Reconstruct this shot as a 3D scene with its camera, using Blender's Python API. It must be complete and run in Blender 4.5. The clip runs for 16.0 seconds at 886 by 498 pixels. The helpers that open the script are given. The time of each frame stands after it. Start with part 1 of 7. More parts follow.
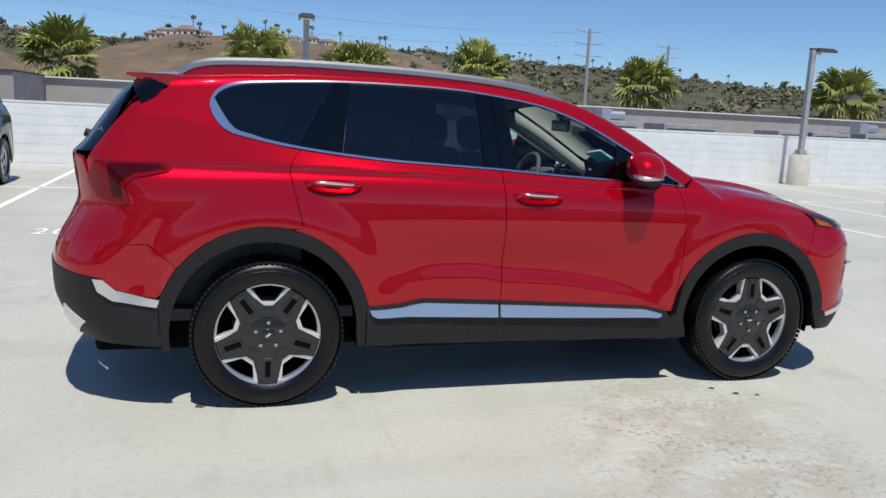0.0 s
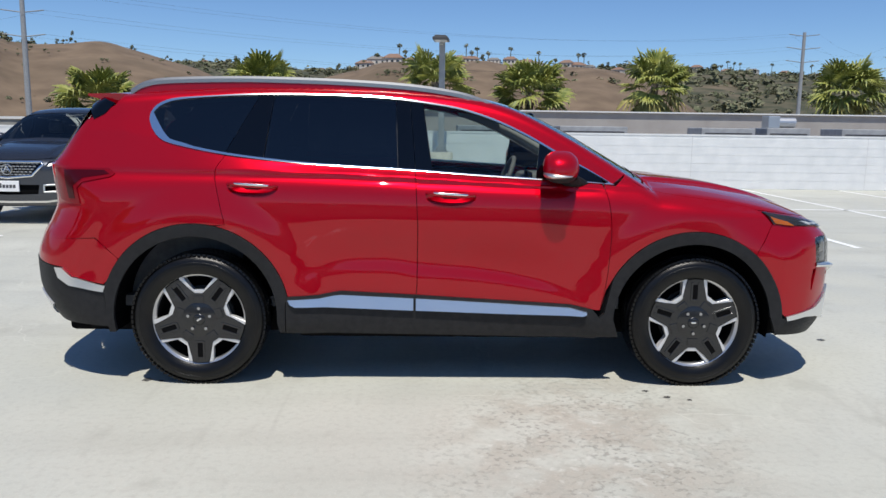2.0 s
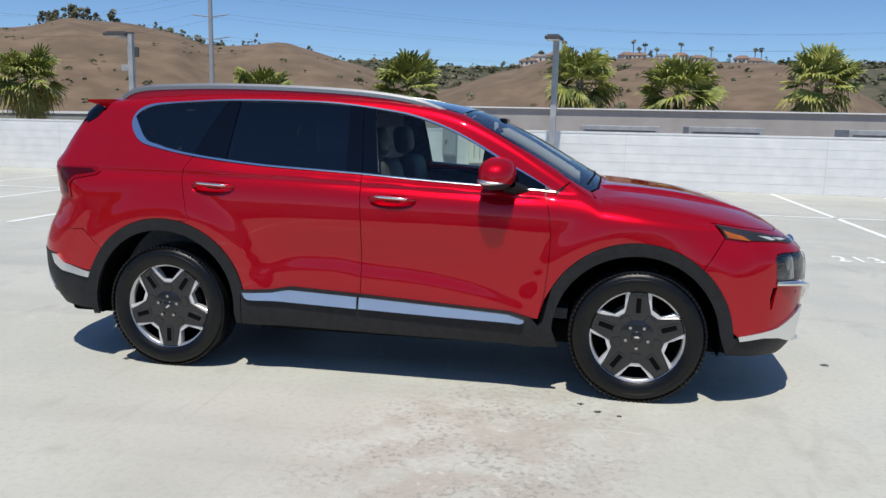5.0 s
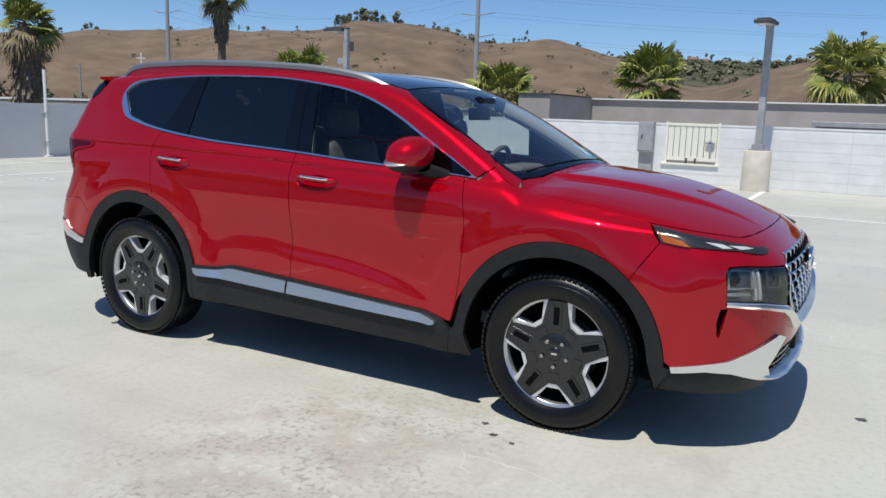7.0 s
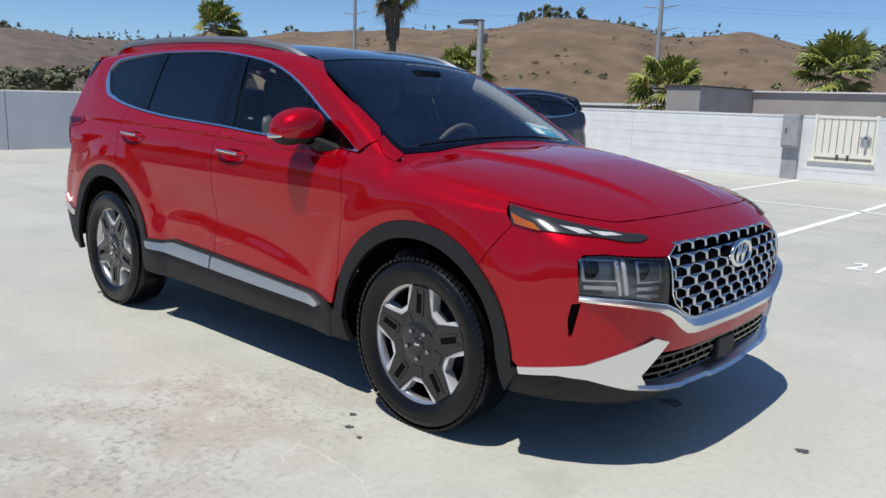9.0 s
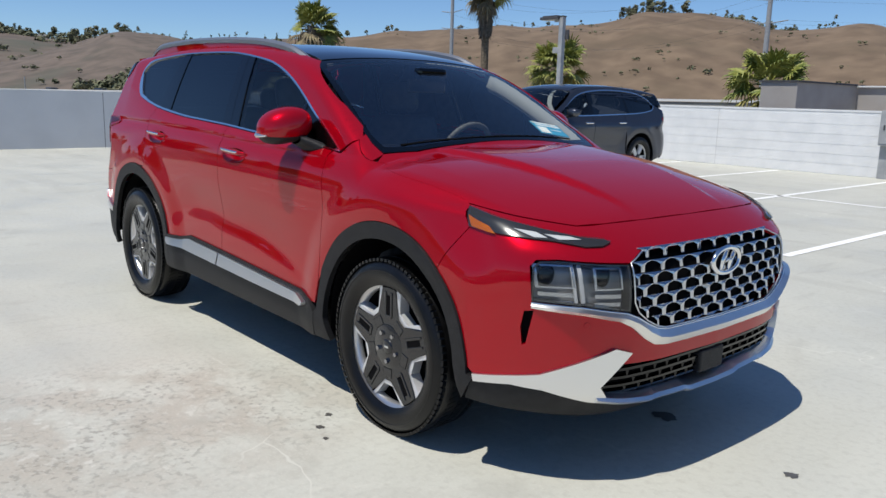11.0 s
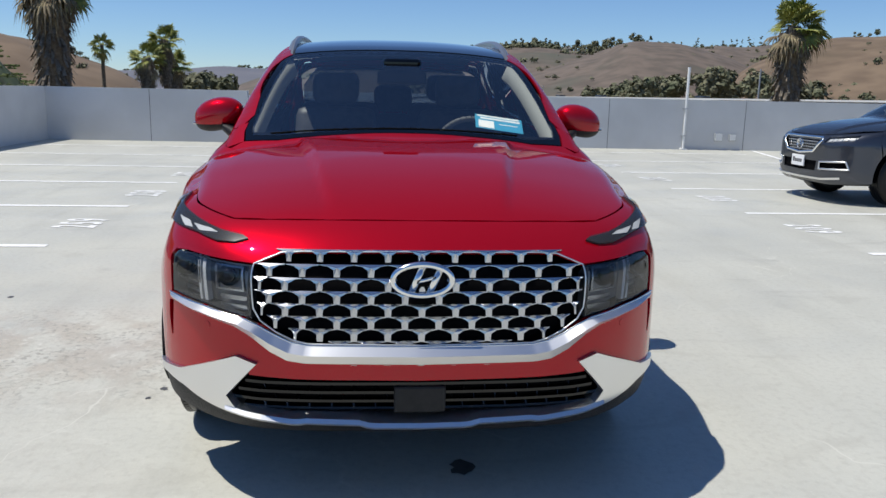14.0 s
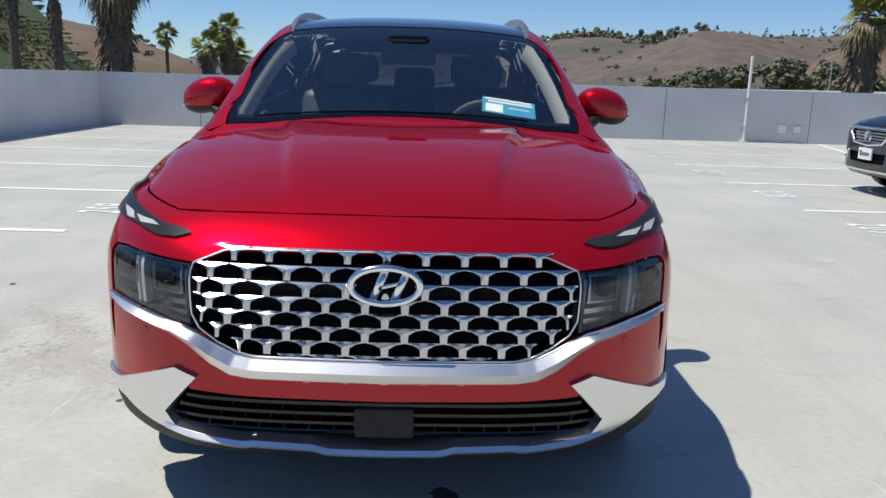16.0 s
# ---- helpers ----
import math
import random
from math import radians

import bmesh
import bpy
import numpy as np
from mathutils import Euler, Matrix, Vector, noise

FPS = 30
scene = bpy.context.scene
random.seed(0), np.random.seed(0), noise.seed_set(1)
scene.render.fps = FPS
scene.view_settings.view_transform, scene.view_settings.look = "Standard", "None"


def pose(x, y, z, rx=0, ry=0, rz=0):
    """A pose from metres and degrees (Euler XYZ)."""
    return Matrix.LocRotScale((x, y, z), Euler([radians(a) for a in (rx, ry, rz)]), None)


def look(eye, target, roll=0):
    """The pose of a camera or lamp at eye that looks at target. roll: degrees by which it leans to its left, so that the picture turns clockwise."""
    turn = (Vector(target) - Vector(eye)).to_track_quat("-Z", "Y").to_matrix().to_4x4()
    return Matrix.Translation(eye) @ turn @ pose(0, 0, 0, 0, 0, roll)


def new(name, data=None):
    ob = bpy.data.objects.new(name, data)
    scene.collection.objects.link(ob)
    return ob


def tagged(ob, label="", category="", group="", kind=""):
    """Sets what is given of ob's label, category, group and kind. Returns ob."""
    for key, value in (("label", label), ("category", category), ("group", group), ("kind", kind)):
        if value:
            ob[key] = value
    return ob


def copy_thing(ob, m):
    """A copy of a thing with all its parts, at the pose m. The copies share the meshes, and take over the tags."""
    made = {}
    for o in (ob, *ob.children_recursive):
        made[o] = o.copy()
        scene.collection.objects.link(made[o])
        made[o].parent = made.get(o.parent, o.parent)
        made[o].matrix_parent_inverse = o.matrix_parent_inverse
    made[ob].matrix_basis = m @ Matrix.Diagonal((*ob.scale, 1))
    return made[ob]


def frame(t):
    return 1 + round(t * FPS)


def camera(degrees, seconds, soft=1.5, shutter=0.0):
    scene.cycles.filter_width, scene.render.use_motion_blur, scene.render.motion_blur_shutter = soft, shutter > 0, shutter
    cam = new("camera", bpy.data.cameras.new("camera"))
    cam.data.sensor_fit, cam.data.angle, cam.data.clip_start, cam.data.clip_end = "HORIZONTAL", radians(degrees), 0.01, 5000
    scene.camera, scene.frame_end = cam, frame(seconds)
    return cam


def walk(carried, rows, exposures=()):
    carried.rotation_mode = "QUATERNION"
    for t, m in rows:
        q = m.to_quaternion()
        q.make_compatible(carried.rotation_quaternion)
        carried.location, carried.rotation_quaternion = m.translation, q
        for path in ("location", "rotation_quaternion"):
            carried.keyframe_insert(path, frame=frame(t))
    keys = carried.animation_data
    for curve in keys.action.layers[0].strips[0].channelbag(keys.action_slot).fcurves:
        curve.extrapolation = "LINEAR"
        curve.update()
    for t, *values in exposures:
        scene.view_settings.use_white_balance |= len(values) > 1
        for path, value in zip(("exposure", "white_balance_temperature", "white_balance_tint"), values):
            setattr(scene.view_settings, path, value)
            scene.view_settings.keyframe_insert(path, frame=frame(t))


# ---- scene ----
cam = camera(59.0, 16.0)
PATH = [
    (0, (-1.63, -4.698, 1.475), (-1.072, -2.808, 1.135), 2.8),
    (0.5, (-1.218, -4.848, 1.491), (-0.806, -2.92, 1.154), 2.4),
    (1, (-0.837, -5.036, 1.531), (-0.566, -3.083, 1.199), 1.9),
    (1.5, (-0.467, -5.065, 1.503), (-0.318, -3.097, 1.183), 1.3),
    (2, (-0.162, -5.175, 1.444), (-0.104, -3.2, 1.134), 0.8),
    (2.5, (-0.042, -5.259, 1.445), (-0.034, -3.282, 1.142), 0.5),
    (3, (-0.028, -5.259, 1.447), (-0.053, -3.282, 1.143), 0.3),
    (3.5, (0.007, -5.265, 1.488), (-0.06, -3.29, 1.18), 0.4),
    (4, (0.234, -5.344, 1.548), (0.106, -3.373, 1.236), 0.7),
    (4.5, (0.59, -5.276, 1.505), (0.369, -3.312, 1.194), 0.9),
    (5, (1.054, -5.175, 1.51), (0.71, -3.231, 1.187), 1.2),
    (5.2, (1.255, -5.158, 1.537), (0.854, -3.226, 1.211), 1.3),
    (7.3, (2.808, -3.975, 1.445), (1.771, -2.302, 1.089), 1.9),
    (7.5, (2.95, -3.839, 1.451), (1.863, -2.2, 1.09), 1.9),
    (8, (3.203, -3.534, 1.422), (2.01, -1.971, 1.059), 1.7),
    (8.5, (3.396, -3.281, 1.369), (2.126, -1.78, 1.002), 1.7),
    (8.7, (3.471, -3.229, 1.364), (2.179, -1.747, 0.996), 1.8),
    (10.8, (3.805, -2.903, 1.412), (2.349, -1.586, 1.032), 1.4),
    (11, (3.866, -2.768, 1.385), (2.379, -1.485, 1.003), 1.5),
    (11.5, (4.055, -2.308, 1.393), (2.473, -1.149, 1.003), 1.3),
    (12, (4.283, -1.84, 1.36), (2.589, -0.846, 0.981), 1.8),
    (12.5, (4.405, -1.354, 1.363), (2.607, -0.572, 0.969), 1.8),
    (13, (4.545, -0.872, 1.346), (2.663, -0.315, 0.959), 2.0),
    (13.5, (4.591, -0.443, 1.345), (2.661, -0.1, 0.951), 1.6),
    (14, (4.699, -0.177, 1.373), (2.747, 0.009, 0.978), 1.3),
    (14.5, (4.783, -0.107, 1.374), (2.825, -0.014, 0.978), 1.1),
    (15, (4.79, -0.088, 1.373), (2.832, -0.034, 0.971), 1.1),
    (15.5, (4.738, -0.042, 1.376), (2.781, 0.004, 0.966), 1.2),
    (16, (4.352, 0.091, 1.338), (2.398, 0.135, 0.914), 1.7),
]
walk(cam, [(t, look(eye, target, roll)) for t, eye, target, roll in PATH])

# ---- light ----
world = bpy.data.worlds.new("sky")
scene.world = world
world.use_nodes = True
wt = world.node_tree
sky = wt.nodes.new("ShaderNodeTexSky")
sky.sky_type, sky.sun_disc = "NISHITA", False
sky.sun_elevation, sky.sun_rotation = radians(67), radians(180)
sky.altitude, sky.air_density, sky.dust_density, sky.ozone_density = 60, 0.85, 0.0, 5.0
tint = wt.nodes.new("ShaderNodeMix")  # clear coastal air: a little bluer
tint.data_type, tint.blend_type = "RGBA", "MULTIPLY"
tint.inputs[0].default_value = 1.0
tint.inputs[7].default_value = (0.86, 1.0, 1.17, 1)
wt.links.new(sky.outputs[0], tint.inputs[6])
wt.links.new(tint.outputs[2], wt.nodes["Background"].inputs[0])
wt.nodes["Background"].inputs[1].default_value = 0.092
sun = new("sun", bpy.data.lights.new("sun", "SUN"))
sun.data.energy, sun.data.angle, sun.data.color = 4.2, radians(0.55), (1.0, 0.962, 0.885)
sun.matrix_world = look((0, -4.2, 10), (0, 0, 0))
scene.view_settings.exposure = 0.04

# ---- materials ----
def node_material(name, color, rough=0.5, metal=0.0, coat=0.0, spec=0.5):
    m = bpy.data.materials.new(name)
    m.use_nodes = True
    b = m.node_tree.nodes["Principled BSDF"]
    b.inputs["Base Color"].default_value = (*color, 1)
    b.inputs["Roughness"].default_value = rough
    b.inputs["Metallic"].default_value = metal
    b.inputs["Coat Weight"].default_value = coat
    b.inputs["Coat Roughness"].default_value = 0.03
    b.inputs["Specular IOR Level"].default_value = spec
    return m


def varied(m, c1, c2, scale, detail=6.0, low=0.35, high=0.65, second=None, bump=0.0, bump_scale=80.0, rough=None, coords="Object"):
    """Lets the base colour wander between c1 and c2, with an optional second, larger layer and fine relief."""
    t = m.node_tree
    b = t.nodes["Principled BSDF"]
    co = t.nodes.new("ShaderNodeTexCoord")
    def layer(sc, det, lo, hi):
        n = t.nodes.new("ShaderNodeTexNoise")
        n.inputs["Scale"].default_value, n.inputs["Detail"].default_value = sc, det
        t.links.new(co.outputs[coords], n.inputs["Vector"])
        r = t.nodes.new("ShaderNodeMapRange")
        r.inputs["From Min"].default_value, r.inputs["From Max"].default_value = lo, hi
        t.links.new(n.outputs["Fac"], r.inputs["Value"])
        return r.outputs["Result"]
    mix = t.nodes.new("ShaderNodeMix")
    mix.data_type = "RGBA"
    t.links.new(layer(scale, detail, low, high), mix.inputs["Factor"])
    mix.inputs["A"].default_value, mix.inputs["B"].default_value = (*c1, 1), (*c2, 1)
    out = mix.outputs["Result"]
    if second:
        c3, sc, lo, hi = second
        mix2 = t.nodes.new("ShaderNodeMix")
        mix2.data_type = "RGBA"
        t.links.new(layer(sc, 4.0, lo, hi), mix2.inputs["Factor"])
        t.links.new(out, mix2.inputs["A"])
        mix2.inputs["B"].default_value = (*c3, 1)
        out = mix2.outputs["Result"]
    t.links.new(out, b.inputs["Base Color"])
    if bump:
        n = t.nodes.new("ShaderNodeTexNoise")
        n.inputs["Scale"].default_value, n.inputs["Detail"].default_value = bump_scale, 4.0
        t.links.new(co.outputs[coords], n.inputs["Vector"])
        bp = t.nodes.new("ShaderNodeBump")
        bp.inputs["Strength"].default_value, bp.inputs["Distance"].default_value = bump, 0.02
        t.links.new(n.outputs["Fac"], bp.inputs["Height"])
        t.links.new(bp.outputs["Normal"], b.inputs["Normal"])
    if rough:
        r = t.nodes.new("ShaderNodeMapRange")
        r.inputs["To Min"].default_value, r.inputs["To Max"].default_value = rough
        n = t.nodes.new("ShaderNodeTexNoise")
        n.inputs["Scale"].default_value = scale * 3
        t.links.new(co.outputs[coords], n.inputs["Vector"])
        t.links.new(n.outputs["Fac"], r.inputs["Value"])
        t.links.new(r.outputs["Result"], b.inputs["Roughness"])
    return m


def glass_material(name, tint, rough=0.0, ior=1.5):
    """Thin tinted pane: it reflects by Fresnel and lets tinted light straight through."""
    m = bpy.data.materials.new(name)
    m.use_nodes = True
    t = m.node_tree
    t.nodes.clear()
    out = t.nodes.new("ShaderNodeOutputMaterial")
    mix = t.nodes.new("ShaderNodeMixShader")
    fr = t.nodes.new("ShaderNodeFresnel")
    fr.inputs["IOR"].default_value = ior
    tr = t.nodes.new("ShaderNodeBsdfTransparent")
    tr.inputs["Color"].default_value = (*tint, 1)
    gl = t.nodes.new("ShaderNodeBsdfGlossy")
    gl.inputs["Roughness"].default_value = rough
    t.links.new(fr.outputs[0], mix.inputs[0])
    t.links.new(tr.outputs[0], mix.inputs[1])
    t.links.new(gl.outputs[0], mix.inputs[2])
    t.links.new(mix.outputs[0], out.inputs[0])
    return m


def deck_material():
    """Weathered slab: mottling, tyre-worn streaks, fine cracks and a web of pale and dark stains by the bay."""
    m = node_material("deck_concrete", (0.466, 0.458, 0.400), 0.6)
    t = m.node_tree
    b = t.nodes["Principled BSDF"]
    geo = t.nodes.new("ShaderNodeNewGeometry")

    def mapped(scale, turn=0.0):
        mp = t.nodes.new("ShaderNodeMapping")
        mp.inputs["Scale"].default_value = scale
        mp.inputs["Rotation"].default_value = (0, 0, turn)
        t.links.new(geo.outputs["Position"], mp.inputs["Vector"])
        return mp.outputs["Vector"]

    def noise_of(vec, sc, det=6.0, lo=0.0, hi=1.0, dist=0.0):
        n = t.nodes.new("ShaderNodeTexNoise")
        n.inputs["Scale"].default_value, n.inputs["Detail"].default_value, n.inputs["Distortion"].default_value = sc, det, dist
        t.links.new(vec, n.inputs["Vector"])
        r = t.nodes.new("ShaderNodeMapRange")
        r.inputs["From Min"].default_value, r.inputs["From Max"].default_value = lo, hi
        t.links.new(n.outputs["Fac"], r.inputs["Value"])
        return r.outputs["Result"]

    def mixed(a, color, fac, k=1.0):
        mul = t.nodes.new("ShaderNodeMath")
        mul.operation = "MULTIPLY"
        t.links.new(fac, mul.inputs[0])
        mul.inputs[1].default_value = k
        x = t.nodes.new("ShaderNodeMix")
        x.data_type = "RGBA"
        t.links.new(mul.outputs[0], x.inputs["Factor"])
        if isinstance(a, tuple):
            x.inputs["A"].default_value = (*a, 1)
        else:
            t.links.new(a, x.inputs["A"])
        x.inputs["B"].default_value = (*color, 1)
        return x.outputs["Result"]

    def times(a, c):
        mul = t.nodes.new("ShaderNodeMath")
        mul.operation = "MULTIPLY"
        t.links.new(a, mul.inputs[0])
        t.links.new(c, mul.inputs[1])
        return mul.outputs[0]

    flat = mapped((1, 1, 1))
    col = mixed((0.456, 0.453, 0.395), (0.535, 0.532, 0.468), noise_of(flat, 0.45, 8, 0.3, 0.7))
    col = mixed(col, (0.382, 0.375, 0.325), noise_of(mapped((0.22, 1.5, 1), 0.12), 1.3, 6, 0.52, 0.8, 0.6), 0.75)
    col = mixed(col, (0.572, 0.564, 0.500), noise_of(mapped((0.9, 0.25, 1), 0.5), 1.1, 6, 0.58, 0.8, 0.4), 0.6)
    col = mixed(col, (0.318, 0.309, 0.265), noise_of(flat, 2.6, 5, 0.63, 0.8), 0.55)
    # stain web beside the bay
    near = t.nodes.new("ShaderNodeTexGradient")
    near.gradient_type = "SPHERICAL"
    mp = t.nodes.new("ShaderNodeMapping")
    mp.vector_type = "TEXTURE"
    mp.inputs["Location"].default_value = (0.62, -1.80, 0)
    mp.inputs["Rotation"].default_value = (0, 0, -0.25)
    mp.inputs["Scale"].default_value = (0.95, 1.45, 1)
    t.links.new(geo.outputs["Position"], mp.inputs["Vector"])
    t.links.new(mp.outputs["Vector"], near.inputs["Vector"])
    area = t.nodes.new("ShaderNodeMapRange")
    area.inputs["From Min"].default_value, area.inputs["From Max"].default_value = 0.05, 0.55
    t.links.new(near.outputs["Fac"], area.inputs["Value"])
    web = t.nodes.new("ShaderNodeTexVoronoi")
    web.feature = "DISTANCE_TO_EDGE"
    web.inputs["Scale"].default_value = 10.5
    warp = t.nodes.new("ShaderNodeTexNoise")
    warp.inputs["Scale"].default_value = 3.0
    t.links.new(geo.outputs["Position"], warp.inputs["Vector"])
    add = t.nodes.new("ShaderNodeVectorMath")
    add.operation = "MULTIPLY_ADD"
    t.links.new(warp.outputs["Color"], add.inputs[0])
    add.inputs[1].default_value = (0.5, 0.5, 0)
    t.links.new(geo.outputs["Position"], add.inputs[2])
    t.links.new(add.outputs[0], web.inputs["Vector"])
    lines = t.nodes.new("ShaderNodeMapRange")
    lines.inputs["From Min"].default_value, lines.inputs["From Max"].default_value = 0.10, 0.02
    t.links.new(web.outputs["Distance"], lines.inputs["Value"])
    patch = noise_of(flat, 4.0, 5, 0.42, 0.56)
    col = mixed(col, (0.405, 0.362, 0.300), times(area.outputs["Result"], patch), 0.62)
    col = mixed(col, (0.25, 0.242, 0.21), times(area.outputs["Result"], times(noise_of(flat, 30, 6, 0.53, 0.60), noise_of(flat, 3.1, 4, 0.36, 0.56))), 0.7)
    col = mixed(col, (0.60, 0.59, 0.53), times(area.outputs["Result"], times(noise_of(flat, 19, 4, 0.57, 0.63), noise_of(flat, 4.3, 4, 0.40, 0.60))), 0.6)
    col = mixed(col, (0.276, 0.261, 0.215), times(times(area.outputs["Result"], lines.outputs["Result"]), noise_of(flat, 5.0, 4, 0.46, 0.60)), 0.30)
    pale = t.nodes.new("ShaderNodeTexVoronoi")
    pale.feature = "DISTANCE_TO_EDGE"
    pale.inputs["Scale"].default_value = 3.4
    t.links.new(add.outputs[0], pale.inputs["Vector"])
    veins = t.nodes.new("ShaderNodeMapRange")
    veins.inputs["From Min"].default_value, veins.inputs["From Max"].default_value = 0.07, 0.0
    t.links.new(pale.outputs["Distance"], veins.inputs["Value"])
    col = mixed(col, (0.636, 0.628, 0.560), times(times(veins.outputs["Result"], noise_of(flat, 0.8, 5, 0.52, 0.64)), noise_of(flat, 6.0, 5, 0.45, 0.65)), 0.55)
    col = mixed(col, (0.382, 0.373, 0.325), noise_of(flat, 28, 8, 0.48, 0.72), 0.45)
    col = mixed(col, (0.594, 0.586, 0.525), noise_of(flat, 95, 4, 0.55, 0.75), 0.5)
    col = mixed(col, (0.366, 0.357, 0.310), noise_of(mapped((1.6, 0.5, 1), -0.9), 2.1, 7, 0.60, 0.74, 1.2), 0.5)
    # hairline cracks over the slab
    crack = t.nodes.new("ShaderNodeTexVoronoi")
    crack.feature = "DISTANCE_TO_EDGE"
    crack.inputs["Scale"].default_value = 0.42
    t.links.new(add.outputs[0], crack.inputs["Vector"])
    hair = t.nodes.new("ShaderNodeMapRange")
    hair.inputs["From Min"].default_value, hair.inputs["From Max"].default_value = 0.0024, 0.0008
    t.links.new(crack.outputs["Distance"], hair.inputs["Value"])
    col = mixed(col, (0.594, 0.586, 0.520), times(hair.outputs["Result"], noise_of(flat, 0.9, 3, 0.5, 0.6)), 0.8)
    t.links.new(col, b.inputs["Base Color"])
    bp = t.nodes.new("ShaderNodeBump")
    bp.inputs["Strength"].default_value, bp.inputs["Distance"].default_value = 0.15, 0.01
    t.links.new(noise_of(flat, 45, 6), bp.inputs["Height"])
    t.links.new(bp.outputs["Normal"], b.inputs["Normal"])
    rr = t.nodes.new("ShaderNodeMapRange")
    rr.inputs["To Min"].default_value, rr.inputs["To Max"].default_value = 0.42, 0.75
    t.links.new(noise_of(flat, 1.2, 6, 0.3, 0.7), rr.inputs["Value"])
    t.links.new(rr.outputs["Result"], b.inputs["Roughness"])
    return m


CONCRETE = deck_material()
WHITE_BLOCK = varied(node_material("white_painted_block", (0.8, 0.8, 0.79), 0.7), (0.68, 0.69, 0.69), (0.75, 0.755, 0.75), 3.0, bump=0.3, bump_scale=90)
GREY_WALL = varied(node_material("grey_painted_concrete", (0.45, 0.46, 0.48), 0.8), (0.56, 0.562, 0.56), (0.64, 0.642, 0.64), 0.8, second=((0.51, 0.512, 0.51), 0.25, 0.55, 0.8), bump=0.1, bump_scale=40)
LINE_PAINT = varied(node_material("white_road_paint", (0.8, 0.8, 0.78), 0.6), (0.80, 0.80, 0.77), (0.92, 0.92, 0.90), 9.0)
STUCCO = varied(node_material("tan_grey_stucco", (0.36, 0.33, 0.30), 0.85), (0.33, 0.305, 0.28), (0.38, 0.355, 0.33), 1.3, bump=0.2, bump_scale=50)
TRIM_WHITE = node_material("white_coping", (0.75, 0.75, 0.73), 0.6)
DARK_GREY = node_material("dark_grey_paint", (0.06, 0.06, 0.065), 0.6)
METAL_GREY = varied(node_material("grey_painted_steel", (0.30, 0.31, 0.32), 0.45), (0.28, 0.29, 0.30), (0.36, 0.37, 0.38), 5.0)
GALV = node_material("galvanized_steel", (0.55, 0.56, 0.57), 0.4, 0.8)
CREAM = node_material("cream_painted_metal", (0.78, 0.76, 0.66), 0.5)
BOLLARD = varied(node_material("bollard_concrete", (0.55, 0.5, 0.42), 0.8), (0.52, 0.48, 0.40), (0.62, 0.57, 0.49), 4.0, bump=0.2)
DRY_GRASS = varied(node_material("dry_grass_hillside", (0.18, 0.12, 0.072), 0.95), (0.130, 0.090, 0.057), (0.192, 0.136, 0.087), 0.10, 12, 0.36, 0.64,
                   second=((0.118, 0.085, 0.052), 0.03, 0.54, 0.74), bump=0.8, bump_scale=1.2)
CHAPARRAL = varied(node_material("chaparral_hillside", (0.074, 0.068, 0.043), 0.95), (0.048, 0.052, 0.028), (0.10, 0.088, 0.055), 0.12, 12, 0.4, 0.6,
                   second=((0.174, 0.132, 0.088), 0.015, 0.58, 0.7))
HAZE_HILL = varied(node_material("far_brown_hillside", (0.150, 0.120, 0.098), 0.95), (0.100, 0.080, 0.062), (0.155, 0.120, 0.094), 0.10, 12, 0.38, 0.62,
                   second=((0.092, 0.090, 0.066), 0.012, 0.50, 0.62))
# the bluish air haze of the far range is mixed into its base colour
FAR_HILL = varied(node_material("haze_tinted_far_hillside", (0.13, 0.135, 0.16), 0.95), (0.115, 0.12, 0.145), (0.15, 0.15, 0.17), 0.004, 8)
EMBANKMENT = varied(node_material("planted_embankment", (0.09, 0.11, 0.04), 0.95), (0.06, 0.09, 0.03), (0.20, 0.15, 0.09), 0.12, 8, 0.45, 0.62)
GREEN_SCRUB = varied(node_material("green_shrub_foliage", (0.08, 0.12, 0.035), 0.9), (0.09, 0.14, 0.04), (0.21, 0.24, 0.09), 0.4)
SCRUB = varied(node_material("scrub_foliage", (0.07, 0.075, 0.04), 0.9), (0.09, 0.105, 0.055), (0.21, 0.20, 0.12), 0.3)
VALLEY = varied(node_material("valley_ground", (0.2, 0.18, 0.13), 0.95), (0.16, 0.15, 0.10), (0.26, 0.22, 0.16), 0.03)
FREEWAY = varied(node_material("freeway_concrete", (0.3, 0.29, 0.27), 0.85), (0.25, 0.24, 0.22), (0.34, 0.33, 0.30), 0.3)
FROND = varied(node_material("palm_frond_green", (0.10, 0.16, 0.03), 0.55), (0.12, 0.16, 0.030), (0.36, 0.36, 0.080), 2.2)
FROND_DRY = varied(node_material("palm_frond_yellow", (0.30, 0.24, 0.09), 0.7), (0.42, 0.36, 0.10), (0.24, 0.22, 0.07), 2.0)
PALM_BARK = varied(node_material("palm_bark", (0.16, 0.12, 0.08), 0.95), (0.11, 0.085, 0.06), (0.21, 0.17, 0.12), 6.0, bump=0.6, bump_scale=20)
FROND_DEAD = varied(node_material("palm_frond_dead", (0.25, 0.20, 0.12), 0.8), (0.30, 0.25, 0.14), (0.17, 0.13, 0.08), 2.0)
SKIRT = varied(node_material("dead_palm_skirt", (0.16, 0.13, 0.10), 0.95), (0.10, 0.085, 0.065), (0.24, 0.20, 0.15), 5.0, bump=0.6, bump_scale=15)
HOUSE_WALL = node_material("house_stucco", (0.62, 0.57, 0.5), 0.85)
ROOF_TILE = node_material("house_roof", (0.24, 0.15, 0.11), 0.9)
ROOF_GREY = node_material("house_roof_grey", (0.2, 0.19, 0.18), 0.9)
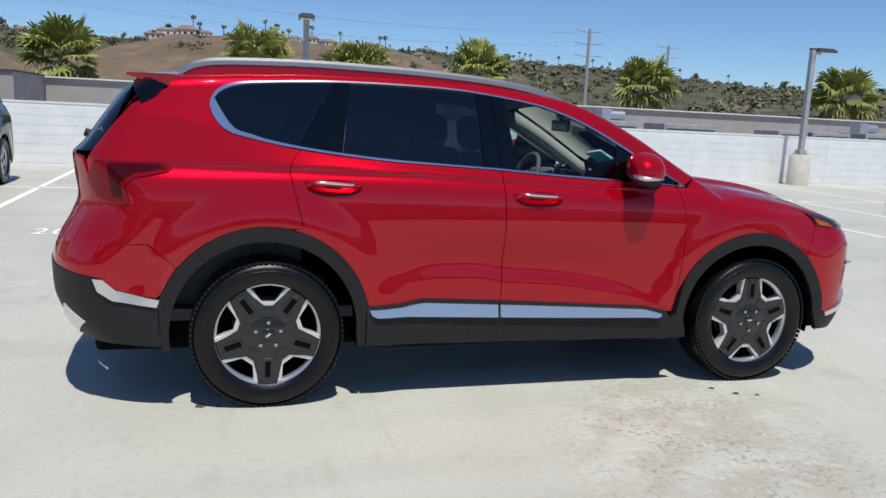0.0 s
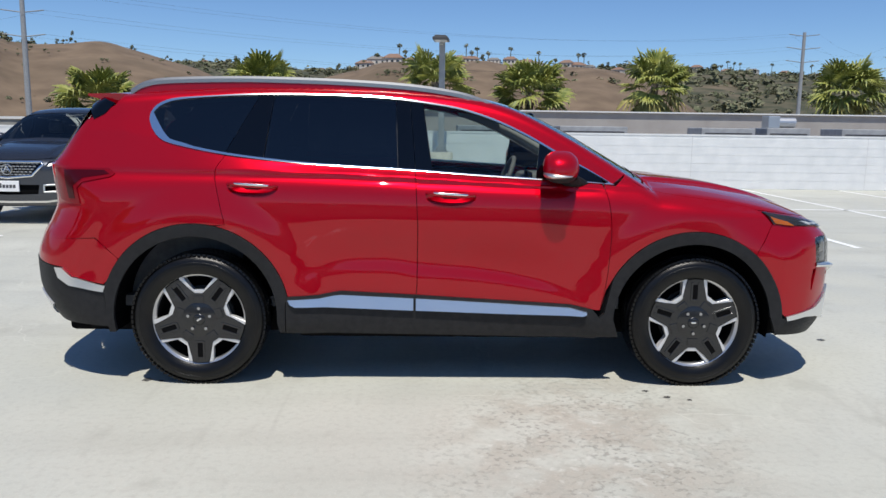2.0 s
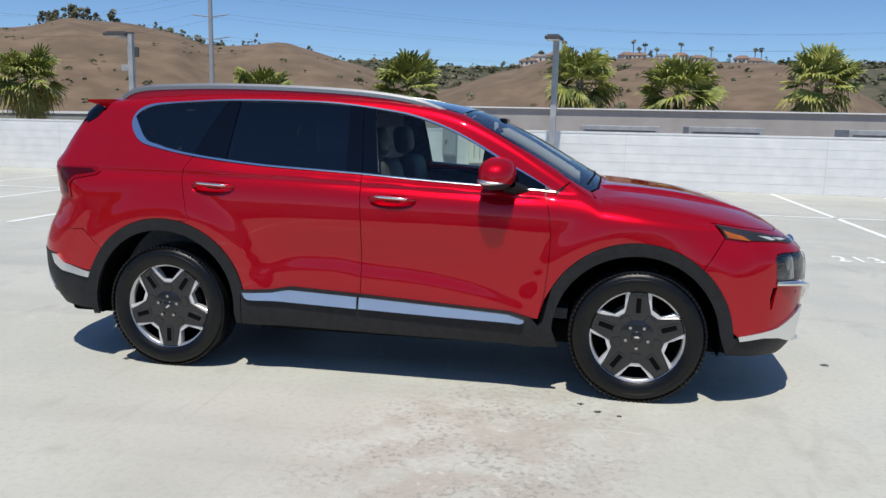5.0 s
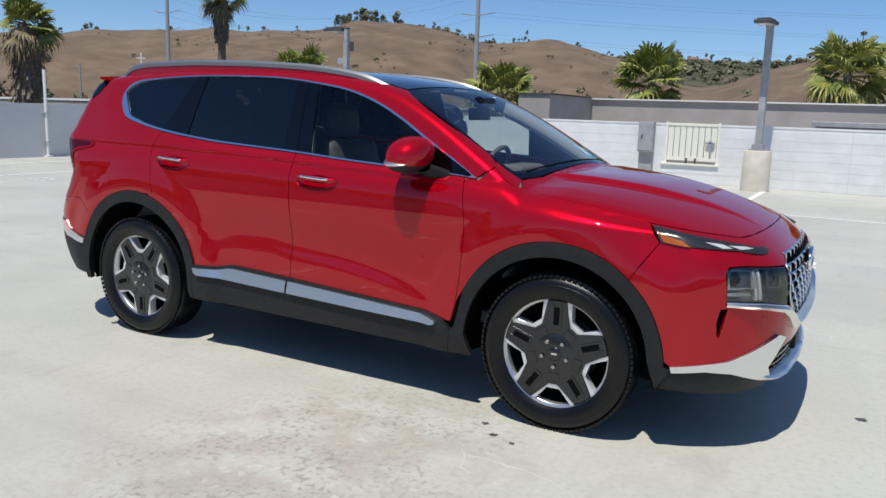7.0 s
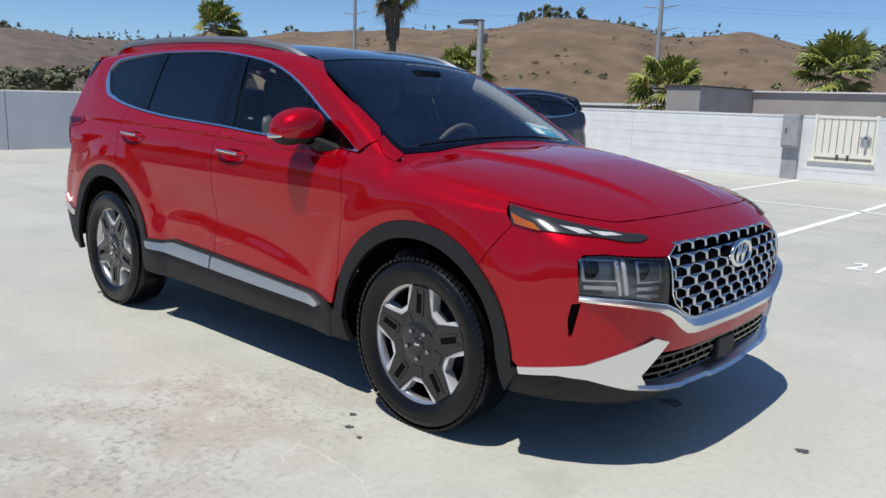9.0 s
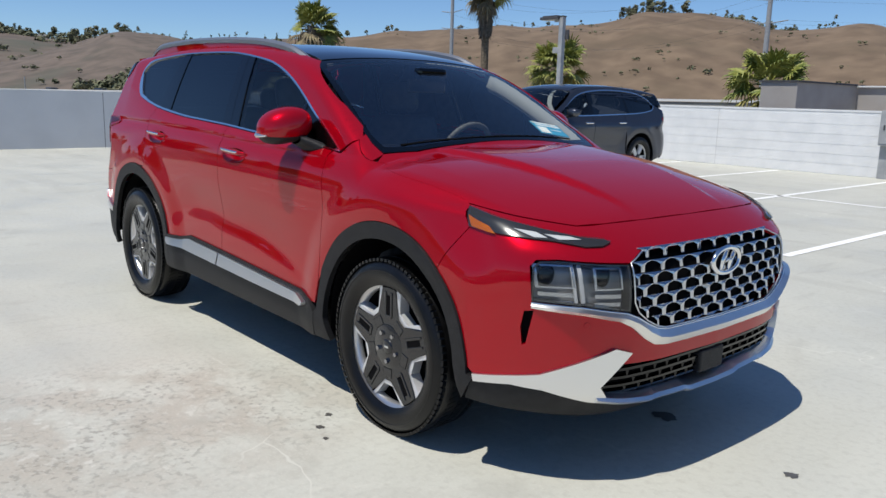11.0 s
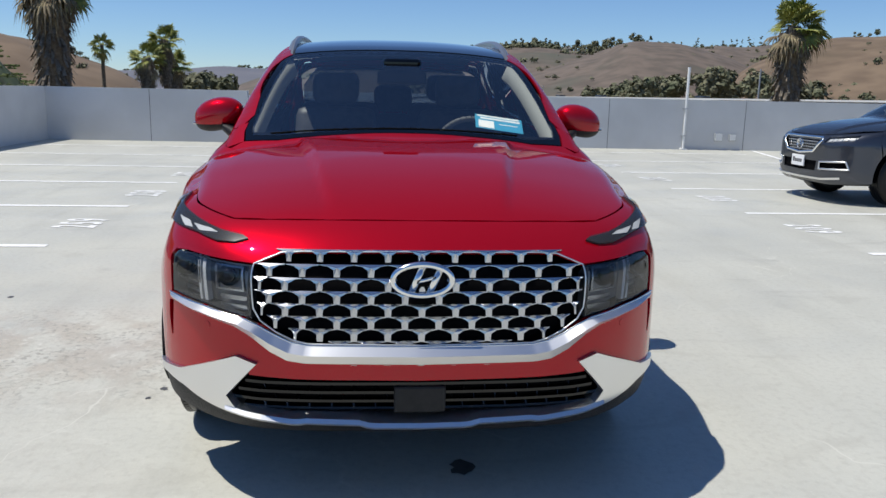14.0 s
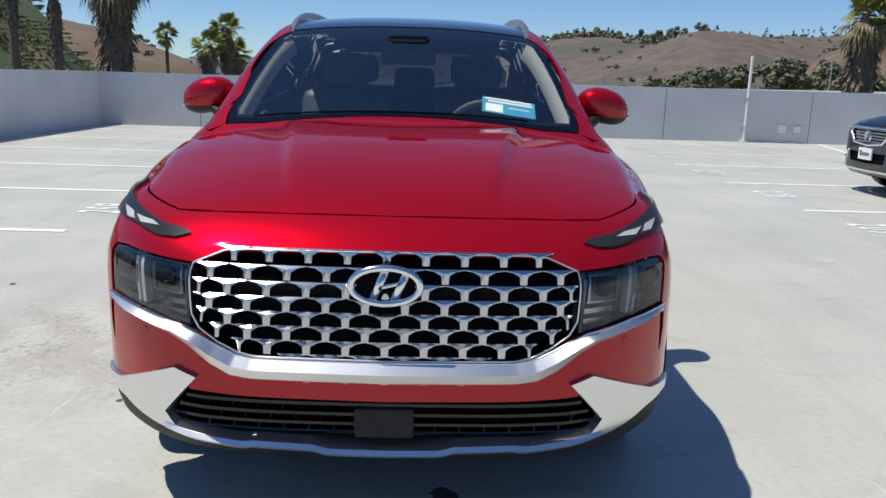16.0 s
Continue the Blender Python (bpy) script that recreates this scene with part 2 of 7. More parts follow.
WINDOW_DARK = node_material("dark_window", (0.03, 0.035, 0.04), 0.1)

# ---- mesh helpers ----
def mesh_object(name, bm, material, parent=None, label="", smooth=False):
    me = bpy.data.meshes.new(name)
    bm.to_mesh(me)
    bm.free()
    if smooth:
        me.polygons.foreach_set("use_smooth", [True] * len(me.polygons))
    for mt in (material if isinstance(material, (list, tuple)) else [material]):
        me.materials.append(mt)
    ob = new(name, me)
    ob.parent = parent
    if label:
        ob["label"] = label
    return ob


def part(name, bm, material, parent, label="", smooth=False):
    return mesh_object(name, bm, material, parent, label, smooth)


def raw(name, verts, faces, material, parent=None, label="", smooth=False):
    me = bpy.data.meshes.new(name)
    me.from_pydata([tuple(v) for v in verts], [], faces)
    if smooth:
        me.polygons.foreach_set("use_smooth", [True] * len(me.polygons))
    me.materials.append(material)
    ob = new(name, me)
    ob.parent = parent
    if label:
        ob["label"] = label
    return ob


def holder(name, m, label, category, group="", kind=""):
    ob = new(name)
    ob.empty_display_size = 0.1
    ob.matrix_world = m
    return tagged(ob, label, category, group, kind)


def box(bm, lo, hi, bevel=0.0):
    g = bmesh.ops.create_cube(bm, size=1.0)
    v = g["verts"]
    bmesh.ops.scale(bm, vec=[b - a for a, b in zip(lo, hi)], verts=v)
    bmesh.ops.translate(bm, vec=[(a + b) / 2 for a, b in zip(lo, hi)], verts=v)
    if bevel:
        e = list({e for w in v for e in w.link_edges})
        bmesh.ops.bevel(bm, geom=e, offset=bevel, segments=2, affect="EDGES", profile=0.5)
    return bm


def boxes(*items, bevel=0.0):
    bm = bmesh.new()
    for lo, hi in items:
        box(bm, lo, hi, bevel)
    return bm


def rod(bm, a, b, r0, r1=None, n=10, caps=True):
    a, b = Vector(a), Vector(b)
    d = b - a
    m = Matrix.Translation((a + b) / 2) @ d.to_track_quat("Z", "Y").to_matrix().to_4x4()
    bmesh.ops.create_cone(bm, cap_ends=caps, segments=n, radius1=r0, radius2=r0 if r1 is None else r1, depth=d.length, matrix=m)
    return bm


def lathe(profile, n=48, axis="y"):
    """Turns (radius, height) pairs about an axis."""
    bm = bmesh.new()
    rings = []
    for r, h in profile:
        ring = []
        for i in range(n):
            a = 2 * math.pi * i / n
            ring.append(bm.verts.new((r * math.cos(a), h, r * math.sin(a)) if axis == "y" else (r * math.cos(a), r * math.sin(a), h)))
        rings.append(ring)
    for a, b in zip(rings, rings[1:]):
        for i in range(n):
            bm.faces.new((a[i], a[(i + 1) % n], b[(i + 1) % n], b[i]))
    bmesh.ops.recalc_face_normals(bm, faces=bm.faces)
    return bm

# ---- parking deck ----
NORTH, WEST, SOUTH, EAST = 14.1, -15.5, -8.05, 34.0
deck = tagged(mesh_object("floor", boxes(((WEST - 0.3, SOUTH - 14.0, -0.5), (EAST, NORTH + 0.3, 0.0))), CONCRETE), "pale sun-bleached concrete deck with stains and fine cracks", "floor", kind="structure")

# north wall of white painted block: recessed core, courses proud of it, with a framed opening for the gate
north = tagged(mesh_object("wall_north", boxes(
    ((WEST, NORTH + 0.006, 0), (-1.82, NORTH + 0.2, 1.29)), ((-0.62, NORTH + 0.006, 0), (EAST, NORTH + 0.2, 1.29)), ((-1.82, NORTH + 0.006, 0), (-0.62, NORTH + 0.2, 0.42)), ((WEST, NORTH - 0.004, 1.29), (-1.82, NORTH + 0.216, 1.33)), ((-0.62, NORTH - 0.004, 1.29), (EAST, NORTH + 0.216, 1.33))),
    WHITE_BLOCK), "white painted concrete block parapet wall with horizontal courses", "wall", kind="structure")
west = tagged(mesh_object("wall_west", boxes(
    ((WEST - 0.2, SOUTH, 0), (WEST, -3.22, 1.28)), ((WEST - 0.2, -2.18, 0), (WEST, NORTH + 0.2, 1.30))), GREY_WALL), "smooth grey painted concrete parapet wall", "wall", kind="structure")
bm = bmesh.new()
for y in (-5.6, 0.55, 3.3, 6.0, 9.7):
    box(bm, (WEST, y, 0.0), (WEST + 0.003, y + 0.012, 1.27))
part("joint", bm, DARK_GREY, west)
south = tagged(mesh_object("wall_south", boxes(((WEST - 0.2, SOUTH - 0.2, 0), (-9.2, SOUTH, 1.28)), ((-9.4, SOUTH - 0.15, 0), (EAST, SOUTH - 0.0, 1.28))), GREY_WALL), "smooth grey painted concrete parapet wall", "wall", kind="structure")
east = tagged(mesh_object("wall_east", boxes(((EAST, SOUTH - 0.2, 0), (EAST + 0.2, NORTH + 0.2, 1.3))), WHITE_BLOCK), "white painted concrete block parapet wall", "wall", kind="structure")

RAIL_PAINT = node_material("pale_galvanized_bars", (0.52, 0.53, 0.54), 0.5, 0.2)
# railing in the gap of the west wall
rail = holder("railing", pose(WEST - 0.1, -2.7, 0), "galvanized steel railing of flat bars in a wall gap", "railing")
for y in (-0.5, 0.5):
    part("post", boxes(((-0.03, y - 0.03, 0), (0.03, y + 0.03, 1.16)), bevel=0.004), GALV, rail)
for i in range(8):
    part("bar", boxes(((-0.02, -0.47, 0.10 + 0.145 * i), (0.02, 0.47, 0.155 + 0.145 * i)), bevel=0.004), RAIL_PAINT, rail)

# painted stall lines
def stripe(x0, y0, x1, y1, w=0.1):
    d = Vector((x1 - x0, y1 - y0, 0)).normalized() * w / 2
    n = Vector((-d.y, d.x, 0))
    bm = bmesh.new()
    vs = [bm.verts.new(v) for v in (Vector((x0, y0, 0.004)) - n, Vector((x1, y1, 0.004)) - n, Vector((x1, y1, 0.004)) + n, Vector((x0, y0, 0.004)) + n)]
    bm.faces.new(vs)
    return tagged(mesh_object("stall_line", bm, LINE_PAINT), "worn white painted stall line on concrete", "stall line", "stall lines", "structure")


for k in range(-6, 11):
    x = 0.5 + 2.42 * k
    stripe(x, 4.37, x, 13.9 if k > -6 else 9.1)
stripe(-12.2, 9.13, 27, 9.13)
for k in range(6):
    stripe(-2.15 - 2.32 * k, -2.93, -2.15 - 2.32 * k, SOUTH + 0.1)
stripe(-15.4, 9.95, -12.2, 9.18)


def stall_number(text, x, y, turn):
    cu = bpy.data.curves.new("stall_number", "FONT")
    cu.body, cu.size, cu.align_x, cu.align_y, cu.extrude, cu.space_character = text, 0.56, "CENTER", "CENTER", 0.0005, 1.35
    cu.offset = 0.012
    cu.materials.append(LINE_PAINT)
    ob = new("stall_number", cu)
    ob.matrix_world = pose(x, y, 0.0045, 0, 0, turn) @ Matrix.Diagonal((0.52, 1.0, 1, 1))
    return tagged(ob, "white stencilled stall number on the concrete", "floor marking", "stall numbers", "structure")


for k in range(-5, 6):
    stall_number(str(212 + k - (1 if k < 0 else 0)), (1.86 if k >= 0 else 1.58) + 2.42 * k, 4.58, 0)
for k in range(-1, 4):
    stall_number(str(259 - k), -3.3 - 2.32 * k, -3.02 - (0.2 if k < 0 else 0), 180)

# ---- distance ----
ground = tagged(raw("ground", [(-3000, -3000, -9), (3000, -3000, -9), (3000, 3000, -9), (-3000, 3000, -9)], [(0, 1, 2, 3)], VALLEY), "dry valley ground", "ground", kind="structure")
HILL_POINTS = {}


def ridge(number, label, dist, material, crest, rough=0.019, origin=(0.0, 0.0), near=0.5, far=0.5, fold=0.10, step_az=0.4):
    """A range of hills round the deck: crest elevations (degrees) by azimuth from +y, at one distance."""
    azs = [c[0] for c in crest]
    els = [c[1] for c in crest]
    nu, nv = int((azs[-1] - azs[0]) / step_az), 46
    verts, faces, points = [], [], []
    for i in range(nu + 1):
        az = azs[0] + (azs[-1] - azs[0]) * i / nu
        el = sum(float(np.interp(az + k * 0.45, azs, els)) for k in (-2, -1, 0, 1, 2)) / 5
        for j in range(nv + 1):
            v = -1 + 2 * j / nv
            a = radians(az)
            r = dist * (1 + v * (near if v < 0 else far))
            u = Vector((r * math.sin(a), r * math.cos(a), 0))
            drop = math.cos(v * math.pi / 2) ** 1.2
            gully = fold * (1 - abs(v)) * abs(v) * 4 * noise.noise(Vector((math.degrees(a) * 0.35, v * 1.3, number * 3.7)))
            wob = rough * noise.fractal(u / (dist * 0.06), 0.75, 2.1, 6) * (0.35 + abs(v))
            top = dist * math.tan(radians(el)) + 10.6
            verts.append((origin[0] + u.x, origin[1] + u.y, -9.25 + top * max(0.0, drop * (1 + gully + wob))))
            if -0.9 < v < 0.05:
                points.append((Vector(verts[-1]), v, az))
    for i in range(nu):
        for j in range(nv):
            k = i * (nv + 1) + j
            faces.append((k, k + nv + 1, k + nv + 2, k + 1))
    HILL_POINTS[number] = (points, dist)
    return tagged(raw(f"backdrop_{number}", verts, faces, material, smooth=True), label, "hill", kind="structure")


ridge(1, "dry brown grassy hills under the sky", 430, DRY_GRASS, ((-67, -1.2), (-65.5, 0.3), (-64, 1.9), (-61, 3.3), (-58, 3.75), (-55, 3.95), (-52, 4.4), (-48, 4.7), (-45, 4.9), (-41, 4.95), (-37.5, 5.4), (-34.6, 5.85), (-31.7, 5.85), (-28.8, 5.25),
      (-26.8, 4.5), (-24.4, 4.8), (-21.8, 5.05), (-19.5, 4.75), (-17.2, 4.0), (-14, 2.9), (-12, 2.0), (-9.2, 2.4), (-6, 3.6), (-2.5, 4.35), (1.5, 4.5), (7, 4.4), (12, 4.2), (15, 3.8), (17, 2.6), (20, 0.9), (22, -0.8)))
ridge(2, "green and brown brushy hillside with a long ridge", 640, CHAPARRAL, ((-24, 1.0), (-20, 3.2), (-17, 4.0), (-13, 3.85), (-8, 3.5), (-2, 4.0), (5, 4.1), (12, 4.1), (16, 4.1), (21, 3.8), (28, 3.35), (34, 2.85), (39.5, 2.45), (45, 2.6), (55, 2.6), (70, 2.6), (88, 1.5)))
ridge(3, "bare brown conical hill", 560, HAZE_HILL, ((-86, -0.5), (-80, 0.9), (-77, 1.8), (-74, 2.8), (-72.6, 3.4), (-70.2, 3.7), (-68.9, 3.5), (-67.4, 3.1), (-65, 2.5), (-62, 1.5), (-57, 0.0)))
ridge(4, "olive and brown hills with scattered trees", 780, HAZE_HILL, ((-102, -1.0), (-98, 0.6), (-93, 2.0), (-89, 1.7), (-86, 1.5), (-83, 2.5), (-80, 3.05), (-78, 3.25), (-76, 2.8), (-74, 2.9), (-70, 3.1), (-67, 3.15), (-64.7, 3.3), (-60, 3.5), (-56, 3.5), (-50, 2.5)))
ridge(5, "far hills with grey-blue haze painted into their colour", 2300, FAR_HILL, ((-118, -0.3), (-114, 0.2), (-107, 0.9), (-103, 1.0), (-100.5, 1.3), (-97.4, 1.2), (-94, 1.3), (-88, 0.8), (-80, -0.3)), 0.03)
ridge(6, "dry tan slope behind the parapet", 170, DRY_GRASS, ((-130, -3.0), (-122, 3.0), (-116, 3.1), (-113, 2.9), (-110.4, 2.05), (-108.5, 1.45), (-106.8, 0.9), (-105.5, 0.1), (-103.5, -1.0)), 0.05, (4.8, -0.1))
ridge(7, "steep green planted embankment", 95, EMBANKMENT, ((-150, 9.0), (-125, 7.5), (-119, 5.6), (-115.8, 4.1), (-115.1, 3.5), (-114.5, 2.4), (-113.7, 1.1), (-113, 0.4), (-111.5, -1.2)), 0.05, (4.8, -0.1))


def clump(verts, faces, c, r, rng, squash=0.8, leaves=34):
    """A ragged ball of foliage: loose leaf sprays round a centre, uneven and with gaps."""
    for _ in range(leaves):
        n = Vector((rng.gauss(0, 1), rng.gauss(0, 1), rng.gauss(0.25, 1))).normalized()
        q = n * r * rng.uniform(0.45, 1.0)
        q = Vector((c[0] + q.x, c[1] + q.y, c[2] + q.z * squash))
        n = (n + Vector((rng.uniform(-0.7, 0.7), rng.uniform(-0.7, 0.7), rng.uniform(-0.2, 0.9)))).normalized()
        u = n.orthogonal().normalized() * r * rng.uniform(0.3, 0.55)
        w = n.cross(u) * rng.uniform(0.6, 1.0)
        k = len(verts)
        verts += [q + u, q - u * 0.6 + w, q - u * 0.5 - w]
        faces.append((k, k + 1, k + 2))


rng = random.Random(4)
verts, faces = [], []


def bushes(number, count, size, az0, az1, v0, v1, squash=0.6, patchy=0.0):
    """Low bushes strewn over part of a range."""
    points, dist = HILL_POINTS[number]
    pool = [p for p, v, az in points if az0 < az < az1 and v0 < v < v1]
    for _ in range(count):
        p = rng.choice(pool)
        if noise.noise(p / (dist * 0.05)) < patchy:
            continue
        for _ in range(rng.randint(1, 3)):
            r = size * rng.uniform(0.5, 1.3)
            clump(verts, faces, (p.x + rng.uniform(-1, 1) * dist * 0.012, p.y + rng.uniform(-1, 1) * dist * 0.012, p.z + r * 0.2), r, rng, squash, 22)


def tree(x, y, z, h, wide=0.5, clumps=6):
    for k in range(clumps):
        t = rng.uniform(0.3, 1.0)
        w = h * wide * (1.15 - t) * 0.9
        clump(verts, faces, (x + rng.uniform(-w, w), y + rng.uniform(-w, w), z + h * t * 0.85), h * wide * rng.uniform(0.3, 0.5), rng, 0.85, 30)


def ridge_trees(number, count, h0, h1, az0, az1, wide=0.5):
    points, dist = HILL_POINTS[number]
    pool = [p for p, v, az in points if az0 < az < az1 and abs(v) < 0.05]
    for _ in range(count):
        p = rng.choice(pool)
        tree(p.x + rng.uniform(-2, 2), p.y + rng.uniform(-2, 2), p.z - 0.5, rng.uniform(h0, h1), wide * rng.uniform(0.5, 1.2))


bushes(1, 60, 1.0, -64, 12, -0.8, 0.0, patchy=0.1)
bushes(1, 40, 1.6, -64, 12, -0.8, -0.45)
bushes(1, 260, 0.8, -64, -15, -0.85, -0.25, 0.5)
ridge_trees(1, 24, 4.5, 8.5, -37.0, -32.8, 0.55)
ridge_trees(1, 20, 2.5, 5.5, -31, -25.6, 0.5)
bushes(1, 70, 1.7, -31.5, -25.5, -0.06, 0.03, 0.7)
ridge_trees(1, 7, 2.5, 5.5, -27.5, -25.5, 0.4)
ridge_trees(1, 16, 2.5, 6.0, -58, -38, 0.5)
ridge_trees(1, 4, 5.0, 8.0, -25.0, -23.6, 0.3)
ridge_trees(1, 4, 2.5, 5.0, -20, -17, 0.4)
ridge_trees(1, 34, 2.0, 6.5, -6, 15, 0.42)
bushes(1, 70, 1.6, -6, 16, -0.7, -0.1, 0.7)
bushes(2, 2600, 1.9, -22, 60, -0.85, 0.03, 0.6, -0.15)
ridge_trees(2, 60, 4.0, 9.0, -18, 60, 0.45)
bushes(2, 420, 3.4, -20, 60, -0.75, 0.0, 0.85, -0.1)
bushes(3, 60, 1.7, -82, -60, -0.7, 0.0, patchy=0.1)
ridge_trees(3, 18, 4.0, 8.5, -74.5, -69.5, 0.6)
bushes(4, 420, 2.6, -95, -52, -0.8, 0.03, patchy=0.0)
ridge_trees(4, 26, 6, 12, -68.5, -59, 0.22)
ridge_trees(4, 30, 4, 9, -95, -55, 0.5)
ridge_trees(4, 46, 6, 13, -83, -73.5, 0.5)
bushes(4, 240, 3.6, -86, -74, -0.35, 0.0, 0.8)
bushes(5, 60, 9.0, -112, -90, -0.3, 0.03)
bushes(6, 90, 0.9, -118, -104, -0.9, -0.3)
bushes(6, 25, 0.8, -113, -105, -0.05, 0.03)


def far_palm(number, az_p, h):
    p = min((q for q in HILL_POINTS[number][0] if abs(q[1]) < 0.05), key=lambda q: abs(q[2] - az_p))[0]
    k = len(verts)
    verts.extend([p + Vector(o) for o in ((-0.25, 0, -1), (0.25, 0, -1), (0.18, 0, h), (-0.18, 0, h))])
    faces.append((k, k + 1, k + 2, k + 3))
    clump(verts, faces, (p.x, p.y, p.z + h), 1.5, rng, 0.75, 30)


for k in range(26):
    az_p = rng.uniform(-6, 14) if k % 2 else rng.uniform(14, 38)
    far_palm(1 if az_p < 14 else 2, az_p, rng.uniform(4.5, 9.0))
# dark trees at the foot of the hills, and a clump beyond the west parapet
for az_t, top_t, d_t, n_t in ((-73.4, 0.9, 260, 9), (-71.5, 1.2, 250, 11), (-69, 1.6, 270, 12), (-66, 2.0, 260, 14), (-63, 1.8, 250, 12), (-60.5, 1.2, 270, 9), (-57.5, 0.9, 280, 8), (-86, 0.5, 280, 8), (-102.3, 1.05, 95, 16), (-101, 0.7, 95, 12)):
    for _ in range(n_t):
        a = radians(az_t + rng.uniform(-1.2, 1.2))
        d = d_t * rng.uniform(0.92, 1.08)
        top = d * math.tan(radians(top_t * rng.uniform(0.45, 1.0))) + 1.5
        h = min(d * 0.03, top + 9)
        tree(4 + d * math.sin(a), d * math.cos(a), top - h, h, 0.6)
for _ in range(300):
    g_az = rng.uniform(6, 60)
    d = rng.uniform(220, 400)
    tree(d * math.sin(radians(g_az)), d * math.cos(radians(g_az)), -9, rng.uniform(5, 12), 0.5, 5)
tagged(raw("brush", verts, faces, SCRUB), "dark olive brush and far trees on the hills", "brush", kind="stuff")
verts, faces = [], []
bushes(7, 4200, 0.20, -126, -112, -0.6, 0.05, 0.4, -0.15)
tagged(raw("embankment_shrubs", verts, faces, GREEN_SCRUB), "green shrubs planted on the steep embankment", "shrubs", kind="stuff")

# houses along the ridge
def house(w, d, h, roof):
    ob = holder("house", pose(0, 0, 0), "small pale stucco house with a pitched roof on the ridge", "house", "ridge houses")
    part("wall", boxes(((-w / 2, -d / 2, 0), (w / 2, d / 2, h))), HOUSE_WALL, ob)
    e = 0.6
    raw("roof", [(-w / 2 - e, -d / 2 - e, h), (w / 2 + e, -d / 2 - e, h), (w / 2 + e, d / 2 + e, h), (-w / 2 - e, d / 2 + e, h), (-w / 4, 0, h + d * 0.32), (w / 4, 0, h + d * 0.32)],
        [(0, 1, 5, 4), (1, 2, 5), (2, 3, 4, 5), (3, 0, 4), (3, 2, 1, 0)], roof, ob)
    for x in (-w * 0.3, 0.0, w * 0.3):
        part("window", boxes(((x - 0.9, -d / 2 - 0.05, h * 0.35), (x + 0.9, -d / 2 + 0.05, h * 0.75))), WINDOW_DARK, ob)
    return ob


kinds = [house(14, 9, 4.2, ROOF_TILE), house(18, 10, 6.0, ROOF_GREY), house(12, 9, 5.0, ROOF_TILE)]
spots = []
for number, az0, az1, count in ((1, -5.0, 14.5, 15), (2, 15.0, 36.0, 12), (2, -16.0, -7.0, 6), (4, -81.0, -73.8, 6)):
    for i in range(count):
        az_h = az0 + (az1 - az0) * (i + rng.uniform(0.15, 0.85)) / count
        spots.append(min((q for q in HILL_POINTS[number][0] if abs(q[1]) < 0.05), key=lambda q: abs(q[2] - az_h))[0])
for i, p in enumerate(spots):
    m = Matrix.Translation((p.x, p.y, p.z - rng.uniform(0.3, 1.6))) @ pose(0, 0, 0, 0, 0, -math.degrees(math.atan2(p.x, p.y)) + rng.uniform(-40, 40)) @ Matrix.Diagonal((*[rng.uniform(0.55, 0.9)] * 3, 1))
    if i < 3:
        kinds[i].matrix_world = m
    else:
        copy_thing(kinds[i % 3], m)

# neighbour building behind the north wall, with its roof plant
bld = holder("building", pose(0, 0, 0), "low tan-grey stucco building with a white coping", "building")
part("wall", boxes(((-7.0, 24.0, -9), (70, 36, 2.02))), STUCCO, bld)
part("coping", boxes(((-7.1, 23.9, 2.02), (70, 36.1, 2.065))), TRIM_WHITE, bld)
part("wall", boxes(((-8.1, 19.9, -9), (-7.0, 23.996, 2.06))), STUCCO, bld)
part("coping", boxes(((-8.15, 19.85, 2.06), (-6.95, 23.89, 2.11))), DARK_GREY, bld)
part("lower_roof", boxes(((-7.0, 15.2, -9), (70, 23.99, 0.9))), STUCCO, bld)


def roof_unit(x, y, w, d, h, fan):
    u = holder("rooftop_unit", pose(x, y, 0.9), "grey metal rooftop air unit", "air unit", "rooftop units")
    part("cabinet", boxes(((-w / 2, -d / 2, 0.08), (w / 2, d / 2, h)), bevel=0.02), METAL_GREY, u)
    part("curb", boxes(((-w / 2 + 0.05, -d / 2 + 0.05, 0), (w / 2 - 0.05, d / 2 - 0.05, 0.08))), DARK_GREY, u)
    part("louvre", boxes(*[((-w / 2 + 0.1, -d / 2 - 0.01, h * 0.3 + 0.08 * k), (w / 2 - 0.1, -d / 2 + 0.01, h * 0.3 + 0.04 + 0.08 * k)) for k in range(4)]), DARK_GREY, u)
    if fan:
        bm = bmesh.new()
        rod(bm, (-0.1, 0, h + 0.17), (0.45, 0, h + 0.17), 0.15, n=20)
        box(bm, (-0.45, -0.25, h), (-0.1, 0.25, h + 0.36), 0.02)
        part("blower", bm, GALV, u)


for x, w, h, fan in ((2.0, 2.2, 0.58, 0), (4.9, 2.0, 0.60, 0), (8.9, 1.6, 0.60, 0), (10.7, 1.3, 0.62, 1), (13.3, 2.0, 0.62, 0), (17.3, 1.2, 0.56, 0), (18.9, 1.6, 0.56, 0), (20.9, 1.1, 0.60, 1), (22.8, 1.6, 0.55, 0)):
    roof_unit(x, 18.6, w, 1.3, h, fan)

# raised freeway with its parapet
fw = holder("freeway", pose(0, 0, 0), "raised concrete freeway with a pale parapet", "freeway", kind="structure")
a, b = Vector((-260, 18, 0)), Vector((-10, 78, 0))
d = (b - a).normalized()
nrm = Vector((d.y, -d.x, 0))
def slab(z0, z1, off0, off1, drop=1.9):
    q = []
    for p, dz in ((a, -drop), (b, 0)):
        for o, z in ((off0, z0), (off1, z0), (off1, z1), (off0, z1)):
            q.append(p + nrm * o + Vector((0, 0, z + dz)))
    return q, [(0, 1, 2, 3), (4, 7, 6, 5), (0, 4, 5, 1), (1, 5, 6, 2), (2, 6, 7, 3), (3, 7, 4, 0)]
